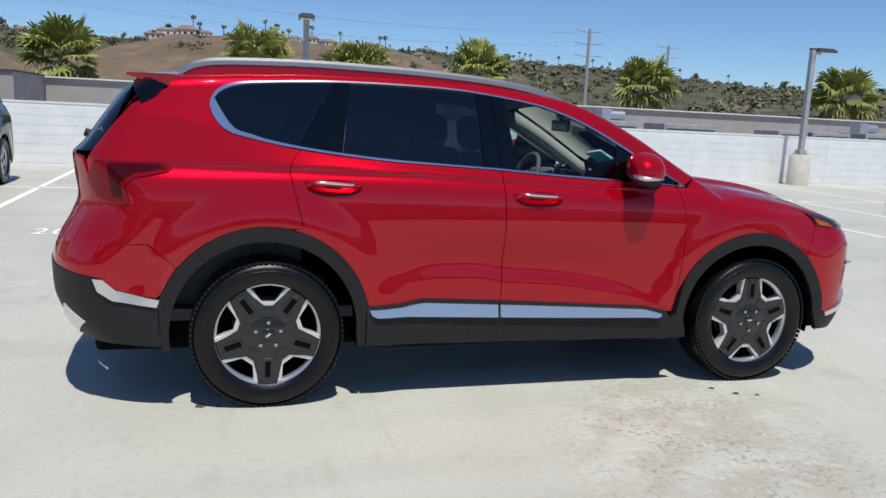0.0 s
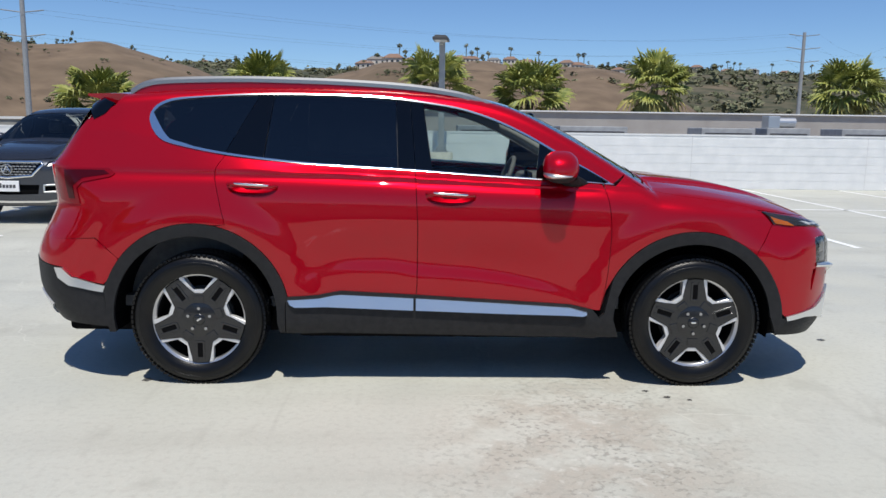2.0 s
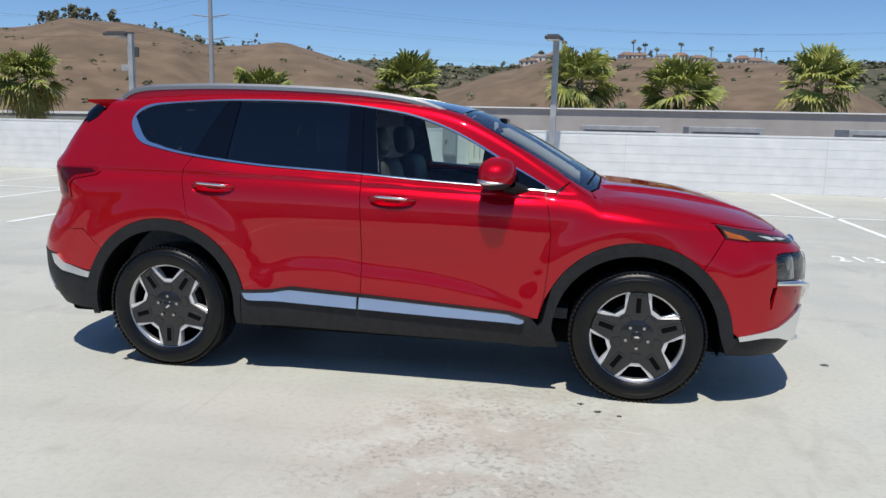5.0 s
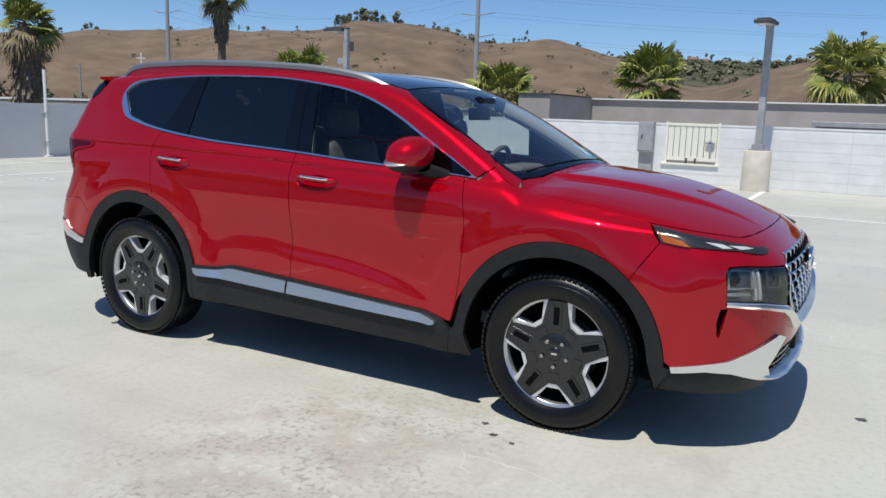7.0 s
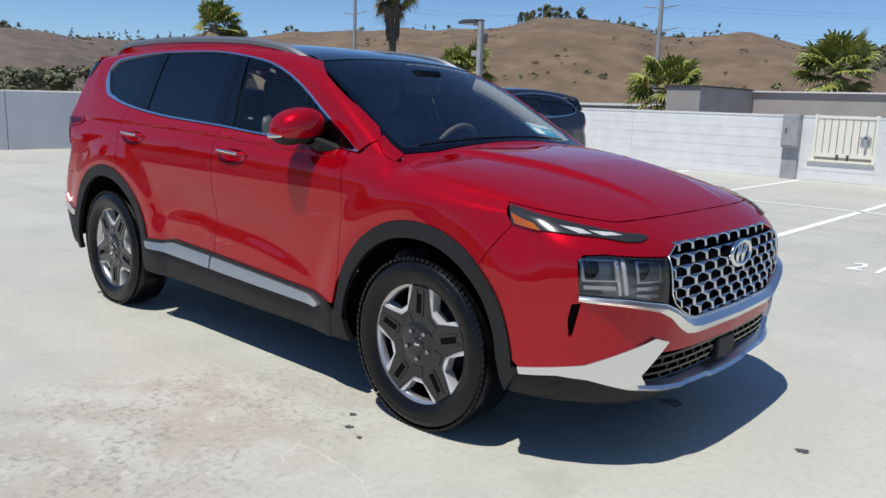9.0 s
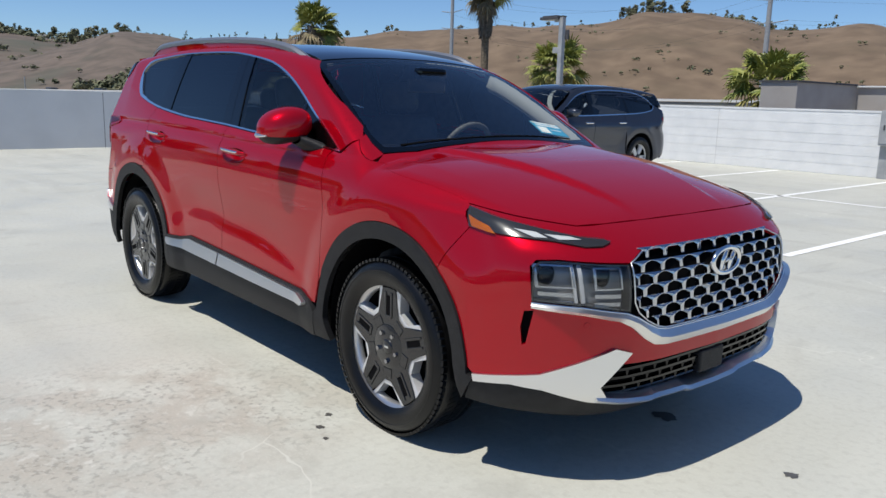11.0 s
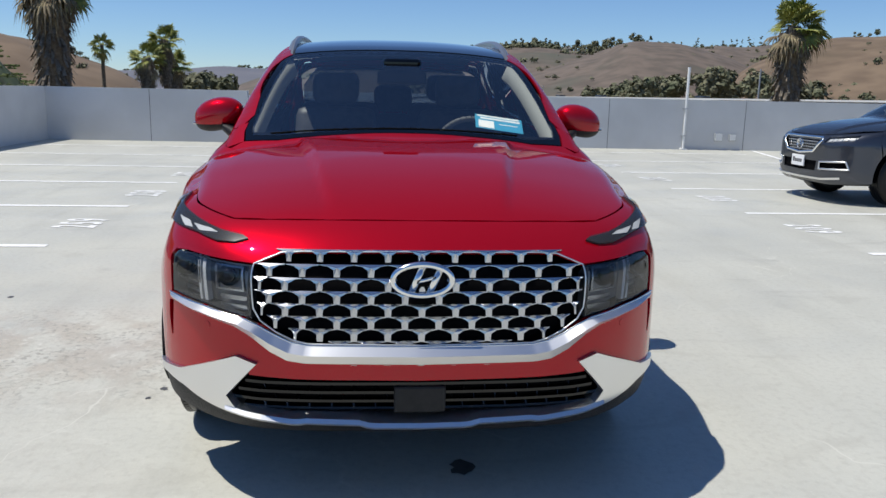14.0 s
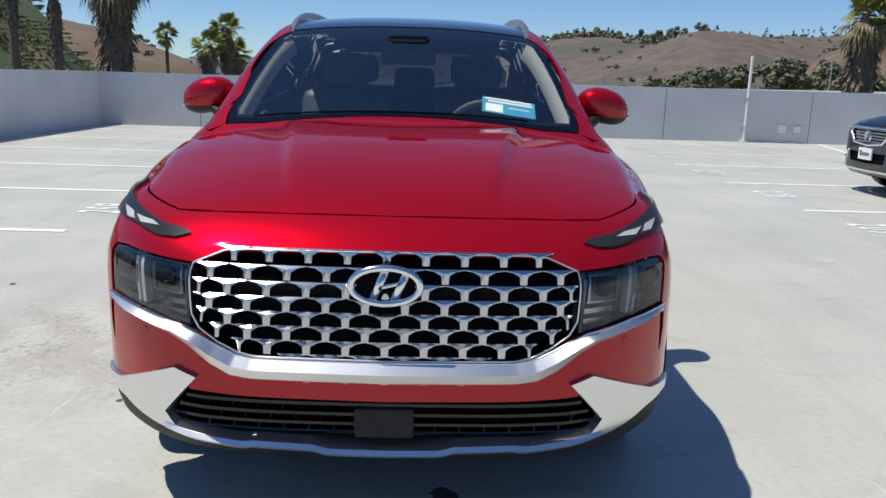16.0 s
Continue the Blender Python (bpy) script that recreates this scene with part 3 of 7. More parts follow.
for nm, args, mat in (("deck", (-3.0, 0.9, -14, 0), FREEWAY), ("parapet", (0.9, 1.75, -0.4, 0), FREEWAY), ("rail", (1.78, 2.02, -0.5, 0.12), TRIM_WHITE), ("parapet", (0.9, 1.6, -14, -13.6), TRIM_WHITE)):
    v, f = slab(*args)
    raw(nm, v, f, mat, fw)


def far_car(t, tone):
    p = a.lerp(b, t) + nrm * -4 + Vector((0, 0, 0.9 - 1.9 * (1 - t)))
    c = holder("car", Matrix.Translation(p) @ pose(0, 0, 0, 0, 0, math.degrees(math.atan2(d.y, d.x))), "small passing car on the raised freeway", "car", "freeway cars")
    part("body", boxes(((-2.3, -0.9, 0.3), (2.3, 0.9, 0.95)), bevel=0.15), tone, c)
    part("cabin", boxes(((-1.4, -0.75, 0.9), (1.0, 0.75, 1.5)), bevel=0.2), WINDOW_DARK, c)
    for x in (-1.4, 1.4):
        for y in (-0.85, 0.85):
            bm = bmesh.new()
            rod(bm, (x, y - 0.08, 0.32), (x, y + 0.08, 0.32), 0.32, n=14)
            part("wheel", bm, RUBBER_FAR, c)


RUBBER_FAR = node_material("dark_rubber", (0.01, 0.01, 0.01), 0.7)
for t, tone in ((0.42, TRIM_WHITE), (0.55, TRIM_WHITE), (0.62, TRIM_WHITE), (0.72, DARK_GREY), (0.35, TRIM_WHITE)):
    far_car(t, tone)

# power poles and wires
def power_pole(x, y, top, r, arms, label):
    base = -9
    ob = holder("utility_pole", pose(x, y, 0), label, "utility pole", "power poles")
    bm = bmesh.new()
    rod(bm, (0, 0, base), (0, 0, top), r * 1.5, r, 14)
    part("pole", bm, METAL_GREY, ob)
    for z, w in arms:
        bm = bmesh.new()
        rod(bm, (-w, 0, z + w * 0.12), (0, 0, z), r * 0.25, n=8)
        rod(bm, (w, 0, z + w * 0.12), (0, 0, z), r * 0.25, n=8)
        part("crossarm", bm, METAL_GREY, ob)
    return [Vector((x + s * w, y, z + w * 0.12)) for z, w in arms for s in (-1, 1)]


pa = power_pole(-64.5, 127.0, 23.0, 0.36, ((22.2, 3.0), (18.6, 3.4), (14.8, 3.4)), "tall grey steel utility pole with three crossarms")
pb = power_pole(104, 212, 28.0, 0.42, ((27.0, 4.2), (23.5, 4.6), (20.0, 4.6)), "tall grey steel utility pole with three crossarms")
pc = power_pole(152, 247, 29.0, 0.42, ((28.0, 4.2), (24.5, 4.6), (21.0, 4.6)), "tall grey steel utility pole with three crossarms")
pd = power_pole(-112, 98, 21.0, 0.30, ((20.0, 3.0), (17.0, 3.0), (14.0, 3.0)), "tall grey steel utility pole with three crossarms")
for az2, dd, zt in ((-62.5, 150, 6.5), (-77.5, 260, 4.0), (-54.5, 140, 7.2)):
    power_pole(dd * math.sin(radians(az2)), dd * math.cos(radians(az2)), zt, 0.13, ((zt - 0.6, 1.2),), "thin wooden utility pole far behind the wall")


def wire(p, q, sag, r):
    pts = [p.lerp(q, k / 24) - Vector((0, 0, 4 * sag * (k / 24) * (1 - k / 24))) for k in range(25)]
    cu = bpy.data.curves.new("power_line", "CURVE")
    cu.dimensions, cu.bevel_depth, cu.bevel_resolution = "3D", r, 0
    sp = cu.splines.new("POLY")
    sp.points.add(24)
    for k, v in enumerate(pts):
        sp.points[k].co = (*v, 1)
    cu.materials.append(DARK_GREY)
    tagged(new("power_line", cu), "thin overhead power line between poles", "power line", "power lines")


for s, e in ((pd, pa), (pa, pb), (pb, pc)):
    for p, q in zip(s, e):
        wire(p, q, 4.5, 0.011)
# white cross on the hillside
cx, cy = 300 * math.sin(radians(-50.3)), 300 * math.cos(radians(-50.3))
cross = holder("hill_cross", pose(cx, cy, 0, 0, 0, 50), "white wooden cross on the dry hillside", "cross")
part("upright", boxes(((-0.25, -0.2, 4), (0.25, 0.2, 18.2))), TRIM_WHITE, cross)
part("crossbar", boxes(((-1.5, -0.16, 16.0), (1.5, 0.16, 16.5))), TRIM_WHITE, cross)

# ---- palms ----
def fan_leaf(verts, faces, base, out, up, size, rng, blades=17, droop=0.3):
    """One fan-shaped leaf: a stalk, a pleated fan and loose tips that hang down."""
    base, out = Vector(base), Vector(out).normalized()
    side = out.cross(Vector((0, 0, 1)))
    side = side.normalized() if side.length > 0.05 else Vector((1, 0, 0))
    roll = rng.uniform(-0.6, 0.6)
    n = side.cross(out).normalized()
    side, n = side * math.cos(roll) + n * math.sin(roll), n * math.cos(roll) - side * math.sin(roll)
    tip = base + out * size * 0.80 - Vector((0, 0, droop * size * 0.12))
    k = len(verts)
    for s, p in ((-1, base), (1, base), (1, tip), (-1, tip)):
        verts.append(p + side * s * 0.018 * size)
    faces.append((k, k + 1, k + 2, k + 3))
    down = Vector((0, 0, -1))
    spread = rng.uniform(200, 250)
    half = radians(spread / (blades - 1)) * 0.5
    for i in range(blades):
        a = radians(-spread / 2 + spread * i / (blades - 1) + rng.uniform(-2, 2))
        l = size * (0.62 + 0.16 * math.cos(a)) * rng.uniform(0.85, 1.12)
        d0 = out * math.cos(a - half) + side * math.sin(a - half)
        d1 = out * math.cos(a + half) + side * math.sin(a + half)
        d = (d0 + d1).normalized()
        sag = droop * l
        m0 = tip + d0 * l * 0.52 - n * l * 0.03 + down * sag * 0.12
        m1 = tip + d1 * l * 0.52 - n * l * 0.03 + down * sag * 0.12
        mm = tip + d * l * 0.55 + n * l * 0.03 + down * sag * 0.12
        w = d.cross(n).normalized() * l * 0.035
        q = tip + d * l * 0.84 + down * sag * (0.45 + 0.25 * rng.random())
        e = tip + d * l * 0.98 + down * sag * (0.9 + 0.9 * rng.random())
        k = len(verts)
        verts += [tip, m0, mm, m1, q - w, q + w, e]
        faces += [(k, k + 1, k + 2), (k, k + 2, k + 3), (k + 1, k + 4, k + 2), (k + 2, k + 5, k + 3), (k + 2, k + 4, k + 5), (k + 4, k + 6, k + 5)]


def palm(seed, height, crown, skirt, label, trunk_r=0.22, green=34, dry=26, skirt_len=1.2, skirt_w=0.9):
    rng = random.Random(seed)
    ob = holder("palm_tree", pose(0, 0, 0), label, "palm tree", "palms")
    bm = bmesh.new()
    rod(bm, (0, 0, 0), (0.1, 0.05, height), trunk_r * 1.15, trunk_r * 0.85, 14)
    if skirt:
        rod(bm, (0.1, 0.05, height - 0.3 - skirt_len), (0.1, 0.05, height - 0.4), skirt_w * 0.5, skirt_w * 0.68, 18)
    part("trunk", bm, PALM_BARK, ob)
    v, f = [], []
    for i in range(green):
        a = rng.uniform(0, 2 * math.pi)
        e = radians(rng.uniform(-30, 82))
        out = Vector((math.cos(a) * math.cos(e), math.sin(a) * math.cos(e), math.sin(e)))
        fan_leaf(v, f, (0.1, 0.05, height - 0.1), out, 0, crown * rng.uniform(0.44, 0.60), rng, 17, rng.uniform(0.05, 0.42))
    raw("crown", v, f, FROND, ob)
    if dry:
        v, f = [], []
        for i in range(dry):
            a = rng.uniform(0, 2 * math.pi)
            e = radians(rng.uniform(-78, -12))
            out = Vector((math.cos(a) * math.cos(e), math.sin(a) * math.cos(e), math.sin(e)))
            fan_leaf(v, f, (0.1, 0.05, height - 0.25), out, 0, crown * rng.uniform(0.42, 0.54), rng, 13, 0.6)
        raw("dry_fronds", v, f, FROND_DEAD if skirt else FROND_DRY, ob, "yellowed hanging fronds")
    if skirt:
        v, f = [], []
        for i in range(720):
            a = rng.uniform(0, 2 * math.pi)
            z = height - 0.3 - skirt_len * rng.random() ** 0.8
            k = 1 - 0.30 * (height - 0.3 - z) / skirt_len
            r = skirt_w * k * rng.uniform(0.75, 1.05)
            base = Vector((0.1 + r * 0.35 * math.cos(a), r * 0.35 * math.sin(a), z + 0.5))
            e = Vector((0.1 + r * math.cos(a), r * math.sin(a), z - 0.5 * rng.random() - 0.3))
            s = Vector((-math.sin(a), math.cos(a), 0)) * rng.uniform(0.05, 0.13)
            n = len(v)
            v += [base - s * 0.4, base + s * 0.4, e + s, e - s * 0.6]
            f += [(n, n + 1, n + 2, n + 3)]
        raw("skirt", v, f, SKIRT, ob, "shaggy brown skirt of dead fronds")
    return ob


short_label = "fan palm with green top and yellowed lower fronds"
short = [palm(s, 13.0, c, False, short_label, 0.24, g, dr) for s, c, g, dr in ((1, 2.9, 46, 26), (2, 3.05, 50, 22), (3, 2.85, 44, 28))]
ROW = [(-33.9, 40, 3.7), (-18.3, 40, 2.6), (-9.0, 40, 3.5), (0.7, 40, 3.9), (6.0, 40, 3.4), (13.0, 40, 4.0), (24.2, 40, 3.8), (39.5, 40, 4.0)]
for i, (x, y, z) in enumerate(ROW):
    m = pose(x, y, z - 13.0, 0, 0, 57 * i)
    if i < 3:
        short[i].matrix_world = m
    else:
        copy_thing(short[i % 3], m)
tall_label = "tall fan palm with a thick brown skirt of dead fronds"
tall = palm(11, 15.0, 2.5, True, tall_label, 0.45, 44, 40, 9.0, 1.25)
tall.matrix_world = pose(-43.7, 26.0, -9.2)
copy_thing(tall, pose(-37.5, -16.2, -8.8, 0, 0, 80))
thin = palm(12, 18.0, 2.2, True, "slender tall palm with a brown skirt", 0.30, 34, 10, 2.4, 0.7)
thin.matrix_world = pose(-39.8, 38.4, -9.0)
shaggy = palm(14, 14.0, 0.75, True, "slender palm, its head a brown bundle of dead fronds", 0.26, 10, 14, 2.6, 0.42)
for i, (az2, zt) in enumerate(((-114.6, 5.2), (-117.1, 7.0))):
    m = pose(4.4 + 50 * math.sin(radians(az2)), 0.1 + 50 * math.cos(radians(az2)), zt - 14, 0, 0, 70 * i)
    if i == 0:
        shaggy.matrix_world = m
    else:
        copy_thing(shaggy, m)
slim = palm(13, 12.0, 2.1, True, "distant palm with a brown skirt above the grey wall", 0.25, 34, 12, 3.0, 0.75)
for i, (az2, dd, zt) in enumerate(((-105.3, 72, 3.6), (-104.2, 74, 5.2), (-103.6, 80, 3.4))):
    m = pose(4.4 + dd * math.sin(radians(az2)), 0.1 + dd * math.cos(radians(az2)), zt - 12, 0, 0, 40 * i)
    if i == 0:
        slim.matrix_world = m
    else:
        copy_thing(slim, m)
solo = palm(16, 14.0, 1.7, False, "slender lone palm on the dry slope", 0.20, 30, 8)
solo.matrix_world = pose(4.4 + 90 * math.sin(radians(-108.0)), 0.1 + 90 * math.cos(radians(-108.0)), 5.3 - 14)

# ---- car bodies: a smooth hull from its side, plan and top lines, on which panels are cut ----
from mathutils.geometry import delaunay_2d_cdt


def line(*pairs):
    """A smooth function through pairs of (place, value)."""
    px = np.array([p[0] for p in pairs], float)
    py = np.array([p[1] for p in pairs], float)
    h = np.diff(px)
    d = np.diff(py) / h
    m = np.zeros(len(px))
    m[0], m[-1] = d[0], d[-1]
    for i in range(1, len(px) - 1):
        m[i] = 0 if d[i - 1] * d[i] <= 0 else 2 * d[i - 1] * d[i] / (d[i - 1] + d[i])
    def f(x):
        x = np.clip(np.asarray(x, float), px[0], px[-1])
        i = np.clip(np.searchsorted(px, x) - 1, 0, len(h) - 1)
        t = (x - px[i]) / h[i]
        return ((1 + 2 * t) * (1 - t) ** 2 * py[i] + t * (1 - t) ** 2 * h[i] * m[i] + t * t * (3 - 2 * t) * py[i + 1] + t * t * (t - 1) * h[i] * m[i + 1])
    return f


def smax(a, b, k):
    h = np.maximum(k - np.abs(a - b), 0) / k
    return np.maximum(a, b) + h * h * k * 0.25


def step(x, a, b):
    t = np.clip((np.asarray(x, float) - a) / (b - a), 0, 1)
    return t * t * (3 - 2 * t)


class Hull:
    """The body as one solid: inside where solid(x, y, z) < 0."""

    def __init__(self, width, top, front, rear, fc, rc, ymax=1.1):
        self.width, self.top, self.front, self.rear, self.fc, self.rc, self.ymax = width, top, front, rear, fc, rc, ymax

    def solid(self, x, y, z):
        y = np.abs(y)
        g = smax(y - self.width(x, z), z - self.top(x, y), 0.045)
        g = smax(g, x - self.front(y, z), 0.05)
        return smax(g, self.rear(y, z) - x, 0.06)

    def _root(self, f, lo, hi):
        lo, hi = np.array(lo, float), np.array(hi, float)
        for _ in range(34):
            mid = (lo + hi) / 2
            out = f(mid) > 0
            hi = np.where(out, mid, hi)
            lo = np.where(out, lo, mid)
        return (lo + hi) / 2

    def place(self, view, a, b):
        """Points of the hull from flat coordinates: 'side' (x, z), 'top' (x, y), 'front' and 'rear' (y, z), 'nose' and 'tail' (angle, z)."""
        a, b = np.asarray(a, float), np.asarray(b, float)
        o = np.zeros_like(a)
        if view == "side":
            y = self._root(lambda t: self.solid(a, t, b), o, o + self.ymax)
            return np.stack([a, y, b], -1)
        if view == "top":
            z = self._root(lambda t: self.solid(a, b, t), o + 0.4, o + 2.2)
            return np.stack([a, b, z], -1)
        if view in ("front", "rear"):
            s = 1 if view == "front" else -1
            x = self._root(lambda t: self.solid(s * t, a, b), o, o + 3.0)
            return np.stack([s * x, a, b], -1)
        s, c = (1, self.fc) if view == "nose" else (-1, self.rc)
        r = self._root(lambda t: self.solid(c + s * t * np.cos(a), t * np.sin(a), b), o, o + 2.0)
        return np.stack([c + s * r * np.cos(a), r * np.sin(a), np.broadcast_to(b, a.shape)], -1)

    def normal(self, p):
        e = 0.007
        x, y, z = p[:, 0], p[:, 1], p[:, 2]
        n = np.stack([self.solid(x + e, y, z) - self.solid(x - e, y, z), self.solid(x, y + e, z) - self.solid(x, y - e, z), self.solid(x, y, z + e) - self.solid(x, y, z - e)], -1)
        return n / np.maximum(np.linalg.norm(n, axis=1, keepdims=True), 1e-9)

    def at(self, view, a, b):
        return self.place(view, np.array([a]), np.array([b]))[0]

    def angle(self, view, a, b, end="nose"):
        """The nose or tail angle of a point known in another view."""
        p = self.at(view, a, b)
        s, c = (1, self.fc) if end == "nose" else (-1, self.rc)
        return math.atan2(p[1], s * (p[0] - c))


def spline(pts, n=8):
    """A smooth open curve through points."""
    p = [Vector(q) for q in pts]
    p = [2 * p[0] - p[1]] + p + [2 * p[-1] - p[-2]]
    out = []
    for i in range(1, len(p) - 2):
        for k in range(n):
            t = k / n
            out.append(0.5 * ((2 * p[i]) + (p[i + 1] - p[i - 1]) * t + (2 * p[i - 1] - 5 * p[i] + 4 * p[i + 1] - p[i + 2]) * t * t + (3 * p[i] - p[i - 1] - 3 * p[i + 1] + p[i + 2]) * t ** 3))
    out.append(p[-2])
    return [tuple(q) for q in out]


def fine(pts, gap, closed=True):
    out = []
    n = len(pts)
    for i in range(n if closed else n - 1):
        a, b = Vector(pts[i]), Vector(pts[(i + 1) % n])
        k = max(1, int(math.ceil((b - a).length / gap)))
        out += [tuple(a.lerp(b, j / k)) for j in range(k)]
    if not closed:
        out.append(tuple(pts[-1]))
    return out


def arc(cx, cz, r, a0, a1, n=24):
    return [(cx + r * math.cos(radians(a0 + (a1 - a0) * i / n)), cz + r * math.sin(radians(a0 + (a1 - a0) * i / n))) for i in range(n + 1)]


def inside(poly, q):
    x, y = q[:, 0], q[:, 1]
    c = np.zeros(len(q), bool)
    n = len(poly)
    for i in range(n):
        (x0, y0), (x1, y1) = poly[i], poly[i - 1]
        if y0 == y1:
            continue
        c ^= ((y0 > y) != (y1 > y)) & (x < (x1 - x0) * (y - y0) / (y1 - y0) + x0)
    return c


def cut(hull, view, outline, holes=(), offset=0.0, gap=0.03, depth=0.012, grid=None):
    """A panel cut from the hull: vertices, normals and faces, with its rim turned inward by depth."""
    loops = [fine(outline, gap)] + [fine(h, gap) for h in holes]
    pts = [p for l in loops for p in l]
    edges, k = [], 0
    for l in loops:
        edges += [(k + i, k + (i + 1) % len(l)) for i in range(len(l))]
        k += len(l)
    o = np.array(loops[0])
    g = grid or gap
    xs, ys = np.arange(o[:, 0].min() + g / 2, o[:, 0].max(), g), np.arange(o[:, 1].min() + g / 2, o[:, 1].max(), g)
    q = np.stack(np.meshgrid(xs, ys), -1).reshape(-1, 2)
    if len(q):
        keep = inside(loops[0], q)
        for h in loops[1:]:
            keep &= ~inside(h, q)
        rim = np.array(pts)
        q = q[keep]
        if len(q):
            d = np.min((q[:, None, 0] - rim[None, :, 0]) ** 2 + (q[:, None, 1] - rim[None, :, 1]) ** 2, axis=1)
            q = q[d > (0.45 * gap) ** 2]
    allp = [Vector(p) for p in pts] + [Vector(p) for p in q]
    v2, e2, f2, ov, oe, of = delaunay_2d_cdt(allp, edges, [], 2, 1e-6)
    v2 = np.array([tuple(v) for v in v2])
    tri = [f for f in f2]
    cen = np.array([v2[list(f)].mean(0) for f in tri])
    ok = inside(loops[0], cen)
    for h in loops[1:]:
        ok &= ~inside(h, cen)
    tri = [f for f, k2 in zip(tri, ok) if k2]
    owner = list(range(len(v2)))

    def root(i):
        while owner[i] != i:
            owner[i] = owner[owner[i]]
            i = owner[i]
        return i

    for f in tri:
        for i in f[1:]:
            owner[root(i)] = root(f[0])
    size = {}
    for f in tri:
        size[root(f[0])] = size.get(root(f[0]), 0) + 1
    biggest = max(size.values())
    tri = [f for f in tri if size[root(f[0])] > 0.25 * biggest]  # drop stray slivers
    p = hull.place(view, v2[:, 0], v2[:, 1])
    n = hull.normal(p)
    p = p + n * offset
    count = {}
    for f in tri:
        for i in range(len(f)):
            e = (f[i], f[(i + 1) % len(f)])
            count[e] = True
    border = [e for e in count if (e[1], e[0]) not in count]
    verts, norms, faces = p, n, [tuple(f) for f in tri]
    a, b, c = p[faces[0][0]], p[faces[0][1]], p[faces[0][2]]
    flip = np.dot(np.cross(b - a, c - a), n[faces[0][0]]) < 0
    if flip:
        faces = [f[::-1] for f in faces]
        border = [(y, x) for x, y in border]
    if depth and border:
        base = len(p)
        vs, ns = [], []
        for i, j in border:
            d = p[j] - p[i]
            out = np.cross(d, n[i] + n[j])
            out /= max(np.linalg.norm(out), 1e-9)
            vs += [p[i], p[j], p[j] - n[j] * depth, p[i] - n[i] * depth]
            ns += [out] * 4
            faces.append((base + 3, base + 2, base + 1, base))
            base += 4
        verts, norms = np.concatenate([p, np.array(vs)]), np.concatenate([n, np.array(ns)])
    return verts, norms, faces


def panel(name, geo, material, parent, side=1, label=""):
    """Links a cut panel, on the right (-1) or left (1) side of the car, with the hull's own normals."""
    v, n, f = geo
    v, n = v.copy(), n.copy()
    v[:, 1] *= side
    n[:, 1] *= side
    if side < 0:
        f = [q[::-1] for q in f]
    ob = raw(name, v, f, material, parent, label, smooth=True)
    ob.data.normals_split_custom_set_from_vertices([tuple(q) for q in n])
    if material.name in ("clear_glass", "windshield_glass", "lamp_lens", "daytime_lens"):
        ob.visible_shadow = False
    return ob


def ring_on(hull, view, pts, closed, r, flat=0.5, offset=0.0, n=8):
    """A moulding of oval section that runs along a curve on the hull."""
    q = np.array(fine(pts, 0.02, closed))
    p = hull.place(view, q[:, 0], q[:, 1])
    nn = hull.normal(p)
    p = p + nn * offset
    m = len(p)
    t = np.roll(p, -1, 0) - np.roll(p, 1, 0)
    if not closed:
        t[0], t[-1] = p[1] - p[0], p[-1] - p[-2]
    t /= np.linalg.norm(t, axis=1, keepdims=True)
    s = np.cross(t, nn)
    verts, norms, faces = [], [], []
    for i in range(m):
        for k in range(n):
            a = 2 * math.pi * k / n
            verts.append(p[i] + s[i] * r * math.cos(a) + nn[i] * r * flat * math.sin(a))
            w = s[i] * math.cos(a) * flat + nn[i] * math.sin(a)
            norms.append(w / np.linalg.norm(w))
    for i in range(m if closed else m - 1):
        for k in range(n):
            j = (i + 1) % m
            faces.append((j * n + k, j * n + (k + 1) % n, i * n + (k + 1) % n, i * n + k))
    return np.array(verts), np.array(norms), faces

# ---- car materials ----
def flake_paint(name, color, deep, metal=0.55, rough=0.32):
    m = node_material(name, color, rough, metal, 1.0)
    t = m.node_tree
    b = t.nodes["Principled BSDF"]
    co = t.nodes.new("ShaderNodeTexCoord")
    v = t.nodes.new("ShaderNodeTexVoronoi")
    v.inputs["Scale"].default_value = 900
    t.links.new(co.outputs["Object"], v.inputs["Vector"])
    mix = t.nodes.new("ShaderNodeMix")
    mix.data_type = "RGBA"
    mr = t.nodes.new("ShaderNodeMapRange")
    mr.inputs["To Min"].default_value, mr.inputs["To Max"].default_value = 0.0, 0.35
    t.links.new(v.outputs["Color"], mr.inputs["Value"])
    t.links.new(mr.outputs["Result"], mix.inputs["Factor"])
    mix.inputs["A"].default_value, mix.inputs["B"].default_value = (*color, 1), (*deep, 1)
    t.links.new(mix.outputs["Result"], b.inputs["Base Color"])
    b.inputs["Coat Roughness"].default_value = 0.015
    b.inputs["Coat Weight"].default_value = 1.0
    b.inputs["Coat IOR"].default_value = 1.48
    b.inputs["Specular IOR Level"].default_value = 0.0
    b.inputs["Specular Tint"].default_value = (*[min(1.0, 1.6 * c + 0.05) for c in color], 1)
    return m


